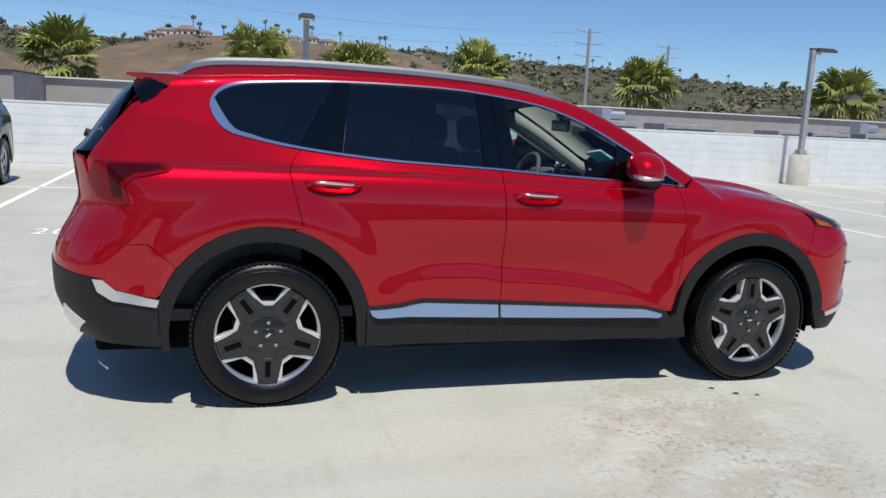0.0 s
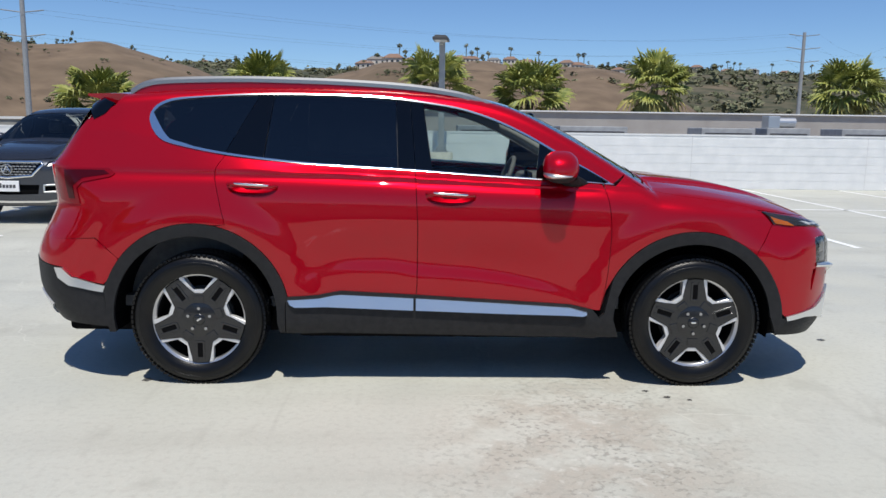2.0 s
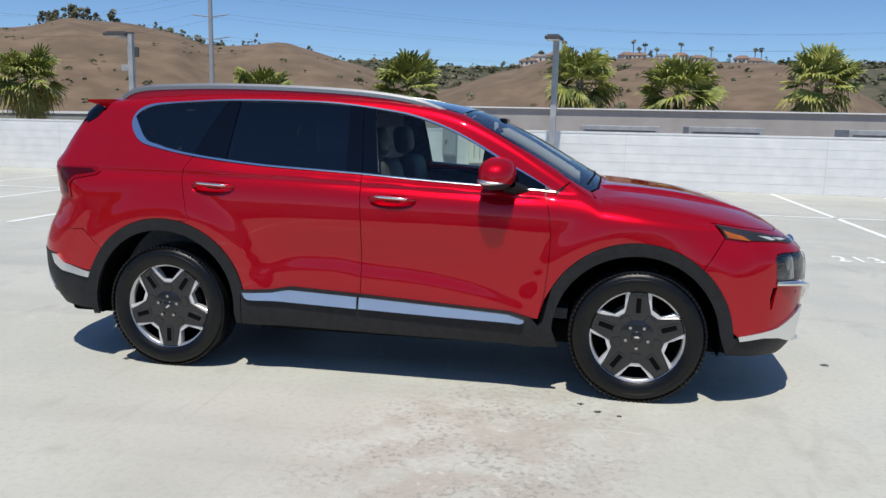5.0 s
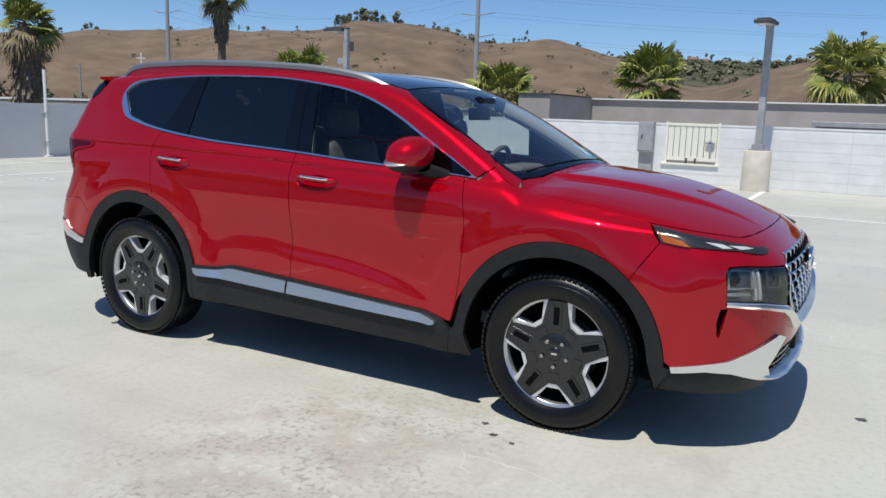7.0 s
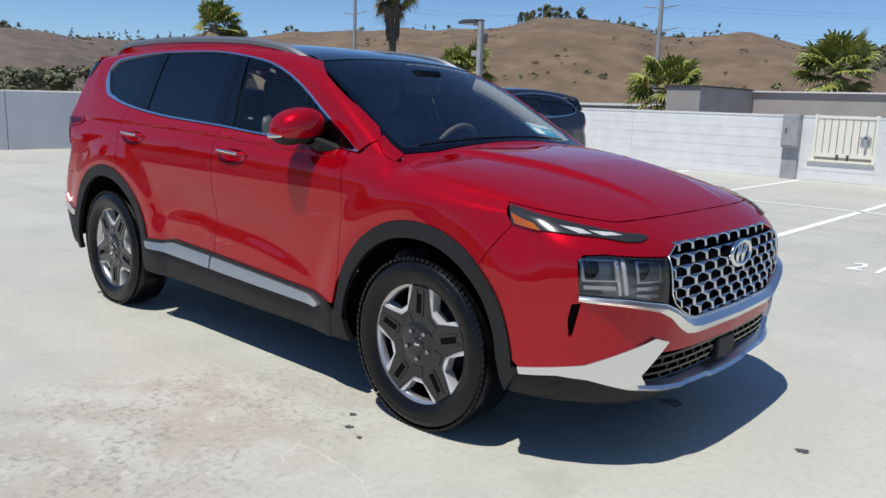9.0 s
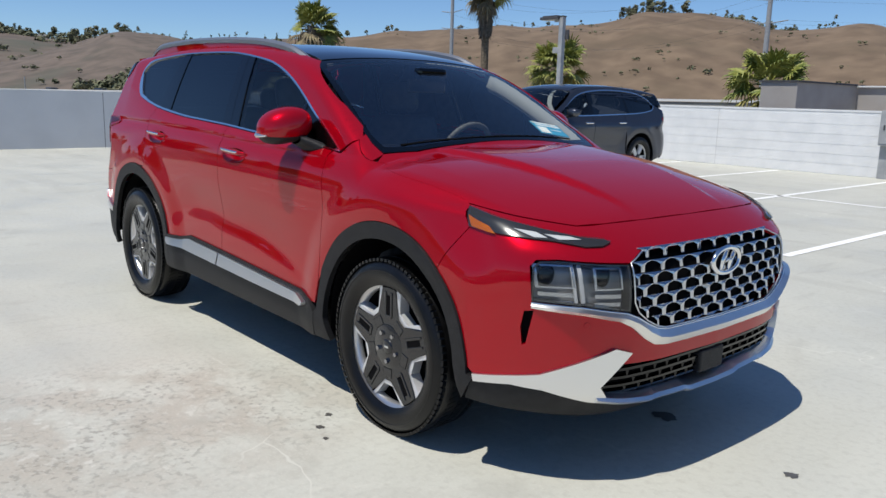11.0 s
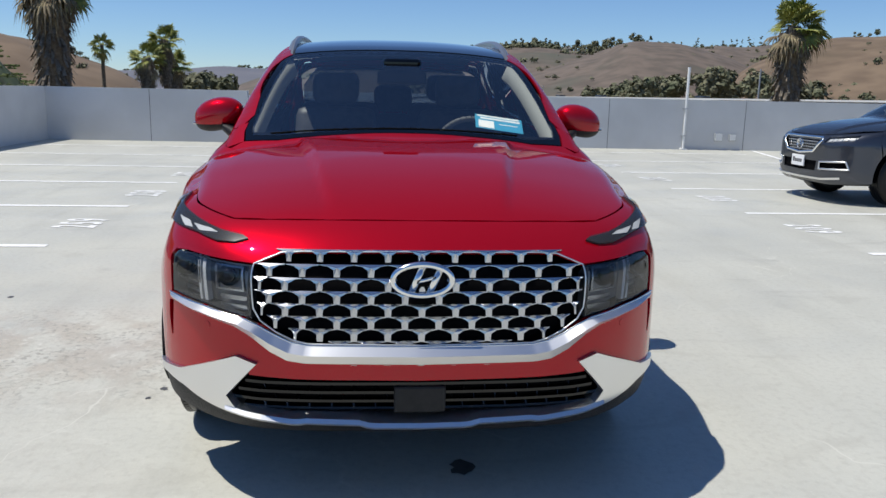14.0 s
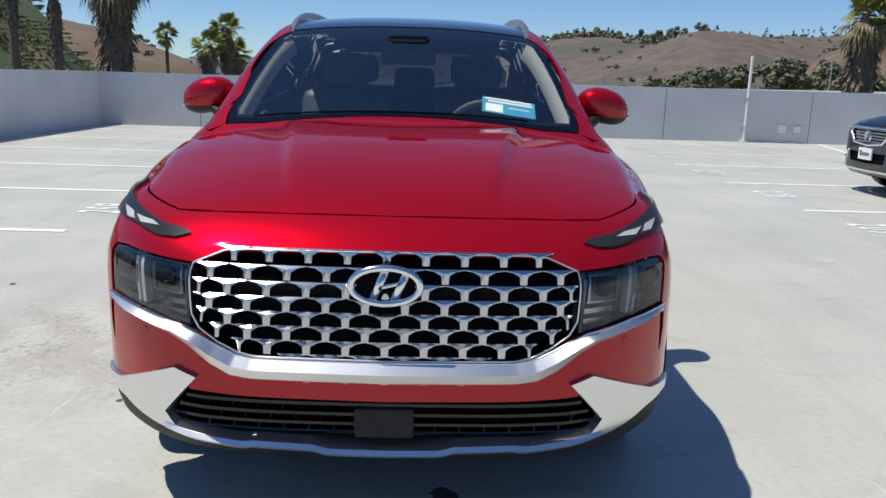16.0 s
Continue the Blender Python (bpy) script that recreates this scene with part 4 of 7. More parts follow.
RED = flake_paint("red_metallic_paint", (0.405, 0.0009, 0.0088), (0.28, 0.0006, 0.0054), 0.38, 0.30)
GREY_PAINT = flake_paint("grey_metallic_paint", (0.072, 0.078, 0.094), (0.044, 0.048, 0.058), 0.8)
CLAD = varied(node_material("black_grained_plastic", (0.013, 0.013, 0.014), 0.55, spec=0.3), (0.011, 0.011, 0.012), (0.017, 0.017, 0.018), 30, bump=0.15, bump_scale=900)
SATIN = node_material("satin_chrome", (0.80, 0.80, 0.795), 0.33, 1.0)
CHROME = node_material("bright_chrome", (0.82, 0.82, 0.815), 0.15, 1.0)
GLOSS_BLACK = node_material("gloss_black_trim", (0.0012, 0.0012, 0.0015), 0.06, 0.0, 0.0, 0.5)
PITCH = node_material("dark_cavity_plastic", (0.003, 0.003, 0.0035), 0.9, spec=0.1)
RUBBER = varied(node_material("tyre_rubber", (0.004, 0.004, 0.0045), 0.30, spec=0.32), (0.0028, 0.0028, 0.003), (0.005, 0.005, 0.0055), 20, bump=0.1, bump_scale=300)
RIM_DARK = node_material("dark_grey_wheel_paint", (0.020, 0.0205, 0.022), 0.24, 0.4, 0.5)
RIM_BRIGHT = node_material("machined_aluminium", (0.70, 0.70, 0.70), 0.36, 0.45)
RIM_LIP = node_material("bright_rim_lip", (0.55, 0.55, 0.555), 0.30, 0.8)
NUT = node_material("dark_chrome_nut", (0.42, 0.42, 0.43), 0.12, 1.0)
DISC = node_material("brake_disc_steel", (0.06, 0.058, 0.055), 0.5, 0.6)
CLEAR = glass_material("clear_glass", (0.70, 0.78, 0.76))
TINT = glass_material("privacy_glass", (0.035, 0.04, 0.047), 0.0, 1.8)
SHADE = glass_material("windshield_glass", (0.85, 0.91, 0.90), 0.0, 2.4)
BACK_GLASS = glass_material("rear_glass", (0.20, 0.23, 0.25))
LENS = glass_material("lamp_lens", (0.95, 0.96, 0.97), 0.0, 1.6)
DRL_LENS = glass_material("daytime_lens", (0.93, 0.94, 0.95), 0.0, 1.4)
ROOF_GLASS = node_material("black_roof_glass", (0.006, 0.007, 0.009), 0.03, 0.0, 1.0)
LAMP_RED = node_material("red_lamp_plastic", (0.20, 0.002, 0.008), 0.06, 0.0, 0.0, 0.25)
LAMP_DEEP = node_material("deep_red_lamp_plastic", (0.050, 0.0012, 0.004), 0.06, 0.0, 0.0, 0.25)
LAMP_BOWL = node_material("smoked_lamp_bowl", (0.26, 0.265, 0.27), 0.30, 0.25)
LAMP_EDGE = node_material("dim_lamp_chrome", (0.48, 0.49, 0.50), 0.2, 0.9)
PILLAR_TRIM = node_material("pale_pillar_trim", (0.36, 0.37, 0.36), 0.85)
LAMP_GREY = node_material("grey_lamp_reflector", (0.34, 0.345, 0.35), 0.28, 0.25)
LAMP_WHITE = node_material("white_light_guide", (0.52, 0.54, 0.56), 0.25)
AMBER = node_material("amber_reflector", (0.42, 0.105, 0.006), 0.25, 0.0, 0.4)
SEAT = varied(node_material("dark_leather_seat", (0.02, 0.02, 0.022), 0.5), (0.050, 0.050, 0.053), (0.075, 0.075, 0.078), 20)
DASH = varied(node_material("dark_dashboard_vinyl", (0.02, 0.02, 0.021), 0.65), (0.10, 0.102, 0.104), (0.14, 0.142, 0.145), 25)
LINER = node_material("pale_grey_headliner", (0.34, 0.34, 0.33), 0.9)
PAPER = node_material("white_paper", (0.8, 0.8, 0.8), 0.6)
PAPER_BLUE = node_material("blue_print", (0.05, 0.35, 0.55), 0.6)

LAMP_SMOKE = node_material("smoked_lamp_housing", (0.030, 0.032, 0.036), 0.2)
GRILLE_CHROME = node_material("dark_grille_chrome", (0.60, 0.61, 0.63), 0.14, 1.0)

# ---- the red car: lines of the body (x forward from mid-wheelbase, rear axle at -1.38, front axle at 1.38) ----
AXLE, HUB = 1.3825, 0.368
crease = line((-2.3, 1.196), (-1.36, 1.192), (-0.82, 1.181), (-0.46, 1.172), (-0.19, 1.158), (0.5, 1.128), (0.9, 1.105), (1.7, 1.0), (2.1, 0.96))
belt = line((-1.8, 1.40), (-1.6, 1.35), (-1.5, 1.325), (-1.23, 1.274), (-0.84, 1.23), (-0.2, 1.195), (0.12, 1.173), (0.44, 1.155), (0.76, 1.142), (1.0, 1.13), (2.0, 1.08))
low_w = line((0.15, 0.83), (0.28, 0.893), (0.38, 0.907), (0.46, 0.906), (0.54, 0.9045), (0.62, 0.903), (0.70, 0.906), (0.78, 0.9125), (0.86, 0.9180), (0.91, 0.9195), (0.96, 0.9195))
below = line((0.0, 0.8745), (0.010, 0.8725), (0.022, 0.8735), (0.040, 0.886), (0.065, 0.9000), (0.10, 0.9110), (0.15, 0.9175), (0.2, 0.9195))  # under the crease: a fine undercut, then the bulge of the doors
plain_below = line((0.0, 0.874), (0.05, 0.895), (0.10, 0.910), (0.15, 0.9172), (0.2, 0.9195))
tumble = line((0.0, 0.0), (0.10, 0.034), (0.25, 0.09), (0.40, 0.158), (0.48, 0.205), (0.60, 0.30))
scallop_top = line((-0.95, 0.56), (-0.80, 0.646), (-0.68, 0.70), (-0.535, 0.728), (-0.355, 0.732), (-0.19, 0.708), (0.14, 0.678), (0.49, 0.614), (0.70, 0.546), (0.85, 0.49))
scallop_h = line((-0.95, 0.07), (-0.80, 0.08), (-0.6, 0.10), (-0.4, 0.105), (-0.19, 0.10), (0.2, 0.085), (0.6, 0.07), (0.85, 0.06))


def suv_width(x, z):
    zc, zb = crease(x), belt(x)
    top = scallop_top(x)
    low = low_w(np.minimum(z, 0.96)) - 0.019 * step(x, -0.92, -0.45) * (1 - step(x, 0.25, 0.85)) * step(z, top - scallop_h(x), top) * (1 - step(z, top, 0.94))
    s = (zc - z) * 0.2 / np.maximum(zc - 0.96, 0.02)
    sharp = step(x, -2.1, -1.8) * (1 - step(x, 0.65, 0.95))
    upper = sharp * below(s) + (1 - sharp) * plain_below(s)
    shoulder = 0.874 - (0.874 - 0.832) * np.clip((z - zc) / np.maximum(zb - zc, 0.02), 0, 1) ** 1.0
    glass = 0.832 - tumble(np.maximum(z - zb, 0))
    w = np.where(z < 0.96, low, np.where(z < zc, upper, np.where(z < zb, shoulder, glass)))
    for ax in (-AXLE, AXLE):
        r = np.hypot(x - ax, z - HUB)
        w = w + 0.024 * (1 - step(r, 0.565, 0.73)) * step(r, 0.30, 0.50) * step(z, 0.1, 0.35)
    w = w - 0.075 * step(x, 1.25, 2.0) * step(z, 0.72, 1.0)
    w = w - 0.05 * step(-x, 1.0, 2.1) * step(z, 1.0, 1.5)
    w = w - 0.012 * step(np.abs(x), 1.7, 2.3)
    return w


hood_line = line((0.9, 1.205), (1.09, 1.186), (1.23, 1.172), (1.37, 1.158), (1.545, 1.132), (1.722, 1.095), (1.9, 1.052), (2.08, 0.995), (2.2, 0.935), (2.3, 0.86), (2.4, 0.76))
roof_line = line((-2.2, 1.55), (-2.0, 1.608), (-1.8, 1.637), (-1.5, 1.662), (-1.1, 1.680), (-0.7, 1.684), (-0.3, 1.672), (0.0, 1.648), (0.35, 1.592), (0.7, 1.50))


def suv_top(x, y):
    y = np.abs(y)
    yc = 0.48 - 0.17 * np.clip((x - 1.15) / 0.9, 0, 1)
    hood = hood_line(x) - 0.075 * (y / 0.8) ** 2.6 + 0.021 * (1 - step(y, yc - 0.024, yc + 0.024)) * step(x, 1.05, 1.25) * step(-x, -2.18, -1.85)
    hood = hood - 0.030 * np.clip(1 - (y / 0.70) ** 2, 0, 1) * step(-x, -1.95, -1.2)
    hood = hood - 0.018 * step(y, 0.45, 0.70) * (1 - step(x, 1.12, 1.35))
    shield = 1.292 - 0.5675 * (x - 0.977) - 0.078 * (y / 0.70) ** 2
    roof = roof_line(x) - 0.032 * (y / 0.6) ** 2.4
    cabin = -smax(-shield, -roof, 0.10)
    return np.maximum(hood, cabin)


plan_f = line((0.0, 0.0), (0.3, 0.008), (0.5, 0.030), (0.6, 0.062), (0.7, 0.120), (0.8, 0.212), (0.85, 0.275), (0.9, 0.37), (0.95, 0.52), (1.1, 1.2))
nose_z = line((0.1, -0.40), (0.22, -0.13), (0.30, -0.04), (0.38, 0.0), (0.5, 0.01), (0.7, 0.02), (0.80, 0.012), (0.86, -0.02), (0.90, -0.06), (0.95, -0.125), (1.0, -0.22), (1.06, -0.40), (1.2, -0.95))
plan_r = line((0.0, 0.0), (0.4, 0.02), (0.6, 0.06), (0.7, 0.105), (0.8, 0.18), (0.87, 0.27), (0.92, 0.37), (1.1, 0.9))
tail_z = line((0.15, -2.15), (0.3, -2.30), (0.42, -2.39), (0.55, -2.435), (0.68, -2.44), (0.80, -2.405), (0.90, -2.35), (1.0, -2.315), (1.10, -2.325), (1.20, -2.335), (1.27, -2.28), (1.40, -2.19), (1.53, -2.09), (1.6, -2.03), (1.75, -1.95))
suv = Hull(suv_width, suv_top, lambda y, z: 2.325 - plan_f(np.abs(y)) + nose_z(z), lambda y, z: tail_z(z) + plan_r(np.abs(y)), 1.25, -1.35)

# ---- the red car: panels and fittings ----
car = holder("suv", pose(0, 0, 0), "clean red metallic SUV with black cladding and chrome trim", "car")

A_PILLAR = [(0.985, 1.195), (0.915, 1.246), (0.765, 1.333), (0.607, 1.418), (0.447, 1.504)]
DLO_TOP = spline([(0.915, 1.130), (0.855, 1.167), (0.761, 1.221), (0.604, 1.307), (0.445, 1.396), (0.284, 1.472), (0.121, 1.528), (-0.042, 1.562), (-0.372, 1.600), (-0.702, 1.611), (-1.065, 1.608), (-1.362, 1.590), (-1.53, 1.575), (-1.61, 1.545), (-1.648, 1.500), (-1.655, 1.458)], 5)
DLO_LOW = spline([(-1.655, 1.458), (-1.635, 1.408), (-1.588, 1.355), (-1.498, 1.322), (-1.233, 1.272), (-0.842, 1.229), (-0.519, 1.211), (-0.198, 1.195), (0.122, 1.173), (0.441, 1.156), (0.758, 1.142), (0.915, 1.130)], 5)
DLO_TOP_IN = spline([(0.884, 1.139), (0.81, 1.181), (0.598, 1.292), (0.440, 1.380), (0.281, 1.455), (0.119, 1.511), (-0.044, 1.546), (-0.372, 1.585), (-0.702, 1.596), (-1.065, 1.593), (-1.358, 1.576), (-1.52, 1.562), (-1.60, 1.533), (-1.635, 1.497)], 5)
DLO_TOP_IN = [(x, z + 0.0075 * (1 if x > -1.35 else max(0.0, (x + 1.6) / 0.25))) for x, z in DLO_TOP_IN]
DLO_LOW_IN = spline([(-1.635, 1.497), (-1.60, 1.435), (-1.555, 1.372), (-1.494, 1.341), (-1.230, 1.288), (-0.842, 1.245), (-0.519, 1.226), (-0.198, 1.210), (0.122, 1.188), (0.441, 1.171), (0.758, 1.153), (0.884, 1.139)], 5)
DLO_LOW_IN = [(x, z - 0.0045) if x > -1.45 else (x, z) for x, z in DLO_LOW_IN]
SEAM_C = spline([(-1.237, 1.268), (-1.284, 1.185), (-1.263, 1.063), (-1.222, 0.90)], 5)
SEAM_A = spline([(0.853, 1.132), (0.878, 1.038), (0.894, 0.914), (0.892, 0.787), (0.876, 0.593), (0.845, 0.44)], 5)
R_OUT, R_IN = 0.517, 0.447
FW, RW = (1.365, 0.372), (-1.395, 0.390)


def corner_x(z, y, end):
    """Where the hull's nose or tail passes a given half width."""
    f = suv.at("front" if end == "nose" else "rear", y, z)
    return float(f[0])


def both(name, view, outline, material, holes=(), offset=0.0, gap=0.03, depth=0.012, label="", parents=None, grid=None):
    geo = cut(suv, view, outline, holes, offset, gap, depth, grid)
    return [panel(name, geo, material, car if parents is None else parents[i], s, label) for i, s in enumerate((-1, 1))]


# upper body side: pillars, roof edge and rear quarter in one pressing
tail_edge = [(corner_x(z, 0.745, "tail") , z) for z in (0.80, 0.90, 1.0, 1.1, 1.19, 1.25, 1.35, 1.45)]
roof_edge = [(x, float(suv.at("top", x, 0.585)[2])) for x in (-1.80, -1.5, -1.1, -0.7, -0.3, 0.0, 0.2, 0.36)]
quarter = (SEAM_C + arc(*RW, R_OUT, 79, 142, 14) + [(-1.93, 0.82)] + tail_edge + [(-1.845, 1.535)] + roof_edge + A_PILLAR[::-1] + DLO_TOP[1:] + [p for p in DLO_LOW if p[0] < -1.24])
both("quarter_panel", "side", quarter, RED, gap=0.024, grid=0.016)

fender_top = spline([(0.985, 1.188), (1.04, 1.142), (1.09, 1.116), (1.15, 1.100), (1.225, 1.086), (1.38, 1.066), (1.536, 1.045), (1.692, 1.015), (1.750, 0.995)], 4)
fender = SEAM_A[::-1][:-1] + [(0.86, 1.133), (0.922, 1.126)] + fender_top + [(1.807, 0.925), (1.757, 0.848)] + arc(*FW, R_OUT, 49, 150, 22) + [(0.872, 0.55)]
both("front_fender", "side", fender, RED, gap=0.024, grid=0.016)

HANDLES = ((-1.075, 1.105), (0.003, 1.066))


def handle_cup(x, z):
    """Outline of the recess behind a door handle."""
    return [(x + 0.138 * math.cos(a), z - 0.010 + (0.042 if math.sin(a) < 0 else 0.036) * math.sin(a)) for a in np.linspace(0, 2 * math.pi, 36)[:-1]]


front_door = [(-0.184, 0.452), (0.80, 0.442)] + [(x - 0.0035, z) for x, z in SEAM_A[::-1]] + [(x, z - 0.002) for x, z in DLO_LOW[::-1] if -0.18 < x < 0.84] + [(-0.1905, 1.192), (-0.1745, 0.902), (-0.1765, 0.58)]
doors_f = both("front_door", "side", front_door, RED, (handle_cup(*HANDLES[1]),), gap=0.022, grid=0.014)
rear_door = [(-0.1875, 0.452), (-0.90, 0.47)] + arc(*RW, R_OUT, 12, 76, 16) + [(x + 0.0035, z) for x, z in SEAM_C[::-1]] + [(x, z - 0.002) for x, z in DLO_LOW if -1.22 < x < -0.2] + [(-0.1945, 1.192), (-0.1785, 0.902), (-0.1805, 0.58)]
doors_r = both("rear_door", "side", rear_door, RED, (handle_cup(*HANDLES[0]),), gap=0.022, grid=0.014)

# dark shell behind the seams, wheel housings and floor
both("inner_shell", "side", [(-2.0, 0.30), (-1.9, 0.32)] + arc(*RW, R_IN + 0.01, 182, -2, 24) + [(-0.9, 0.30), (0.9, 0.30)] + arc(*FW, R_IN + 0.01, 182, -2, 24) + [(1.9, 0.32), (2.0, 0.62), (1.85, 0.85), (1.6, 0.98), (0.95, 1.06), (0.3, 1.13), (-0.6, 1.17), (-1.3, 1.21), (-2.0, 1.25), (-2.1, 0.8)], PITCH, offset=-0.02, gap=0.05, depth=0)
for ax, (cx, cz) in ((-AXLE, RW), (AXLE, FW)):
    for s in (-1, 1):
        bm = bmesh.new()
        pts = [Vector((cx + (R_IN + 0.012) * math.cos(radians(a)), 0, cz + (R_IN + 0.012) * math.sin(radians(a)))) for a in range(-12, 193, 6)]
        rows = [[bm.verts.new((p.x, s * y, p.z)) for p in pts] for y in (0.50, 0.885)]
        for i in range(len(pts) - 1):
            bm.faces.new((rows[0][i], rows[0][i + 1], rows[1][i + 1], rows[1][i]))
        bm.faces.new(rows[0])
        part("wheel_housing", bm, PITCH, car)
part("underbody", boxes(((-2.2, -0.68, 0.24), (2.08, 0.68, 0.40)), ((-0.86, -0.80, 0.24), (0.84, 0.80, 0.40)), ((1.80, -0.7, 0.4), (2.0, 0.7, 0.9)), ((-2.1, -0.70, 0.4), (-1.88, 0.70, 1.0)), bevel=0.03), PITCH, car)

# black cladding: arches, sills, bumper corners
arch_f = [(0.955, 0.285)] + arc(*FW, R_IN, 178, 6, 30) + [(1.850, 0.30), (1.905, 0.39)] + arc(*FW, R_OUT - 0.003, 3, 152, 30) + [(0.868, 0.42), (0.845, 0.40), (0.832, 0.285)]
both("front_arch_trim", "side", arch_f, CLAD, offset=0.010, gap=0.025, depth=0.03)
arch_r = [(-0.937, 0.30), (-0.905, 0.30), (-0.905, 0.47)] + arc(*RW, R_OUT - 0.003, 11, 158, 30) + [(-1.895, 0.545), (-1.885, 0.50), (-1.872, 0.30), (-1.835, 0.30)] + arc(*RW, R_IN, 188, -4, 30)
both("rear_arch_trim", "side", arch_r, CLAD, offset=0.010, gap=0.025, depth=0.03)
both("sill_trim", "side", [(-0.90, 0.300), (0.83, 0.280), (0.845, 0.395), (0.80, 0.445), (0.68, 0.468), (-0.19, 0.516), (-0.60, 0.535), (-0.72, 0.512), (-0.90, 0.503)], CLAD, offset=0.012, gap=0.025, depth=0.03)
sill_f = [(-0.184, 0.431), (0.292, 0.417), (0.752, 0.407), (0.772, 0.416), (0.773, 0.430), (0.675, 0.452), (0.291, 0.473), (-0.184, 0.496)]
sill_r = [(-0.198, 0.431), (-0.674, 0.446), (-0.851, 0.448), (-0.875, 0.46), (-0.889, 0.486), (-0.721, 0.492), (-0.640, 0.508), (-0.600, 0.513), (-0.198, 0.496)]


def leaned(geo, z0, slope):
    """Leans a moulding's face so that it looks a little upward."""
    v, n, f = geo
    v, n = v.copy(), n.copy()
    v[:, 1] -= (v[:, 2] - z0) * slope
    n[:, 2] += slope * np.abs(n[:, 1])
    return v, n / np.linalg.norm(n, axis=1, keepdims=True), f


for outline in (sill_f, sill_r):
    geo = leaned(cut(suv, "side", outline, (), 0.034, 0.02, 0.030), 0.43, 0.20)
    for s in (-1, 1):
        panel("sill_moulding", geo, SATIN, car, s, "satin chrome sill moulding")

# window surround, pillars and glass
surround = cut(suv, "side", DLO_TOP[:-1] + DLO_LOW[:-1], [DLO_TOP_IN[:-1] + DLO_LOW_IN[:-1]], 0.006, 0.018, 0.012)
for s in (-1, 1):
    panel("window_surround", surround, CHROME, car, s, "bright chrome window surround")


def along(pts, x0, x1):
    """The stretch of a line between two places, with its ends put in."""
    q = sorted(pts)
    xs, zs = [p[0] for p in q], [p[1] for p in q]
    lo, hi = min(x0, x1), max(x0, x1)
    mid = [p for p in q if lo + 0.004 < p[0] < hi - 0.004]
    seq = [(lo, float(np.interp(lo, xs, zs)))] + mid + [(hi, float(np.interp(hi, xs, zs)))]
    return seq if x0 < x1 else seq[::-1]


def pane(x0t, x1t, x0b, x1b):
    return along(DLO_LOW_IN, x0b, x1b) + along(DLO_TOP_IN, x1t, x0t)


both("quarter_glass", "side", along(DLO_LOW_IN, -1.630, -1.238) + along(DLO_TOP_IN, -1.062, -1.630), TINT, offset=-0.003, gap=0.03, depth=0.004, label="dark privacy glass")
both("pillar_cover", "side", pane(-1.058, -0.981, -1.234, -1.028), GLOSS_BLACK, offset=0.0, gap=0.03, depth=0.008)
both("window", "side", pane(-0.978, -0.306, -1.024, -0.290), TINT, offset=-0.004, gap=0.03, depth=0.004, parents=doors_r, label="dark privacy glass")
both("pillar_cover", "side", pane(-0.304, -0.226, -0.288, -0.194), GLOSS_BLACK, offset=0.001, gap=0.03, depth=0.008)
both("pillar_cover", "side", pane(-0.223, -0.152, -0.191, -0.098), GLOSS_BLACK, offset=0.001, gap=0.03, depth=0.008)
both("window", "side", pane(-0.150, 0.500, -0.096, 0.478), CLEAR, offset=-0.004, gap=0.03, depth=0.004, parents=doors_f, label="clear door glass")
both("pillar_cover", "side", pane(0.500, 0.528, 0.478, 0.506), GLOSS_BLACK, offset=0.001, gap=0.02, depth=0.008)
both("corner_glass", "side", along(DLO_LOW_IN, 0.506, 0.85) + along(DLO_TOP_IN, 0.85, 0.528), GLOSS_BLACK, offset=-0.003, gap=0.03, depth=0.006)

# door handles: dished cup let into the door, red grip with a bright strip
for doors, (x, z) in ((doors_r, HANDLES[0]), (doors_f, HANDLES[1])):
    for d, s in zip(doors, (-1, 1)):
        rim = handle_cup(x, z)
        bm = bmesh.new()
        rings = []
        for k in (1.0, 0.93, 0.80, 0.6, 0.35):
            dip = 0.024 * (1 - k ** 2.2) ** 0.8
            rings.append([bm.verts.new((x + (px - x) * k, s * (float(suv.at("side", px, pz)[1]) - dip), z - 0.012 + (pz - z + 0.012) * k)) for px, pz in rim])
        for a, b in zip(rings, rings[1:]):
            for k in range(len(rim)):
                j = (k + 1) % len(rim)
                bm.faces.new((a[k], a[j], b[j], b[k]))
        bm.faces.new(rings[-1])
        bmesh.ops.recalc_face_normals(bm, faces=bm.faces)
        part("handle_cup", bm, RED, d, "dished red handle recess", True)
        for nm, half, hz, r0, out, mat, lab in (("door_handle", 0.140, 0.010, 0.0135, 0.026, RED, "red door handle"), ("handle_strip", 0.118, 0.014, 0.0055, 0.038, CHROME, "bright chrome strip")):
            bm = bmesh.new()
            n, m = 20, 10
            rings = []
            for i in range(n + 1):
                t = -1 + 2 * i / n
                r = r0 * (1 - abs(t) ** 3) ** 0.5 + 0.0015
                yy = float(suv.at("side", x + half * t, z + 0.008)[1]) + out * (1 - t ** 6) + 0.001
                rings.append([bm.verts.new((x + half * t, s * (yy + r * 0.8 * math.sin(2 * math.pi * k / m)), z + hz - 0.006 * t + r * math.cos(2 * math.pi * k / m))) for k in range(m)])
            for a, b in zip(rings, rings[1:]):
                for k in range(m):
                    bm.faces.new((a[k], a[(k + 1) % m], b[(k + 1) % m], b[k]))
            bm.faces.new(rings[0])
            bm.faces.new(rings[-1])
            bmesh.ops.recalc_face_normals(bm, faces=bm.faces)
            part(nm, bm, mat, d, lab, True)

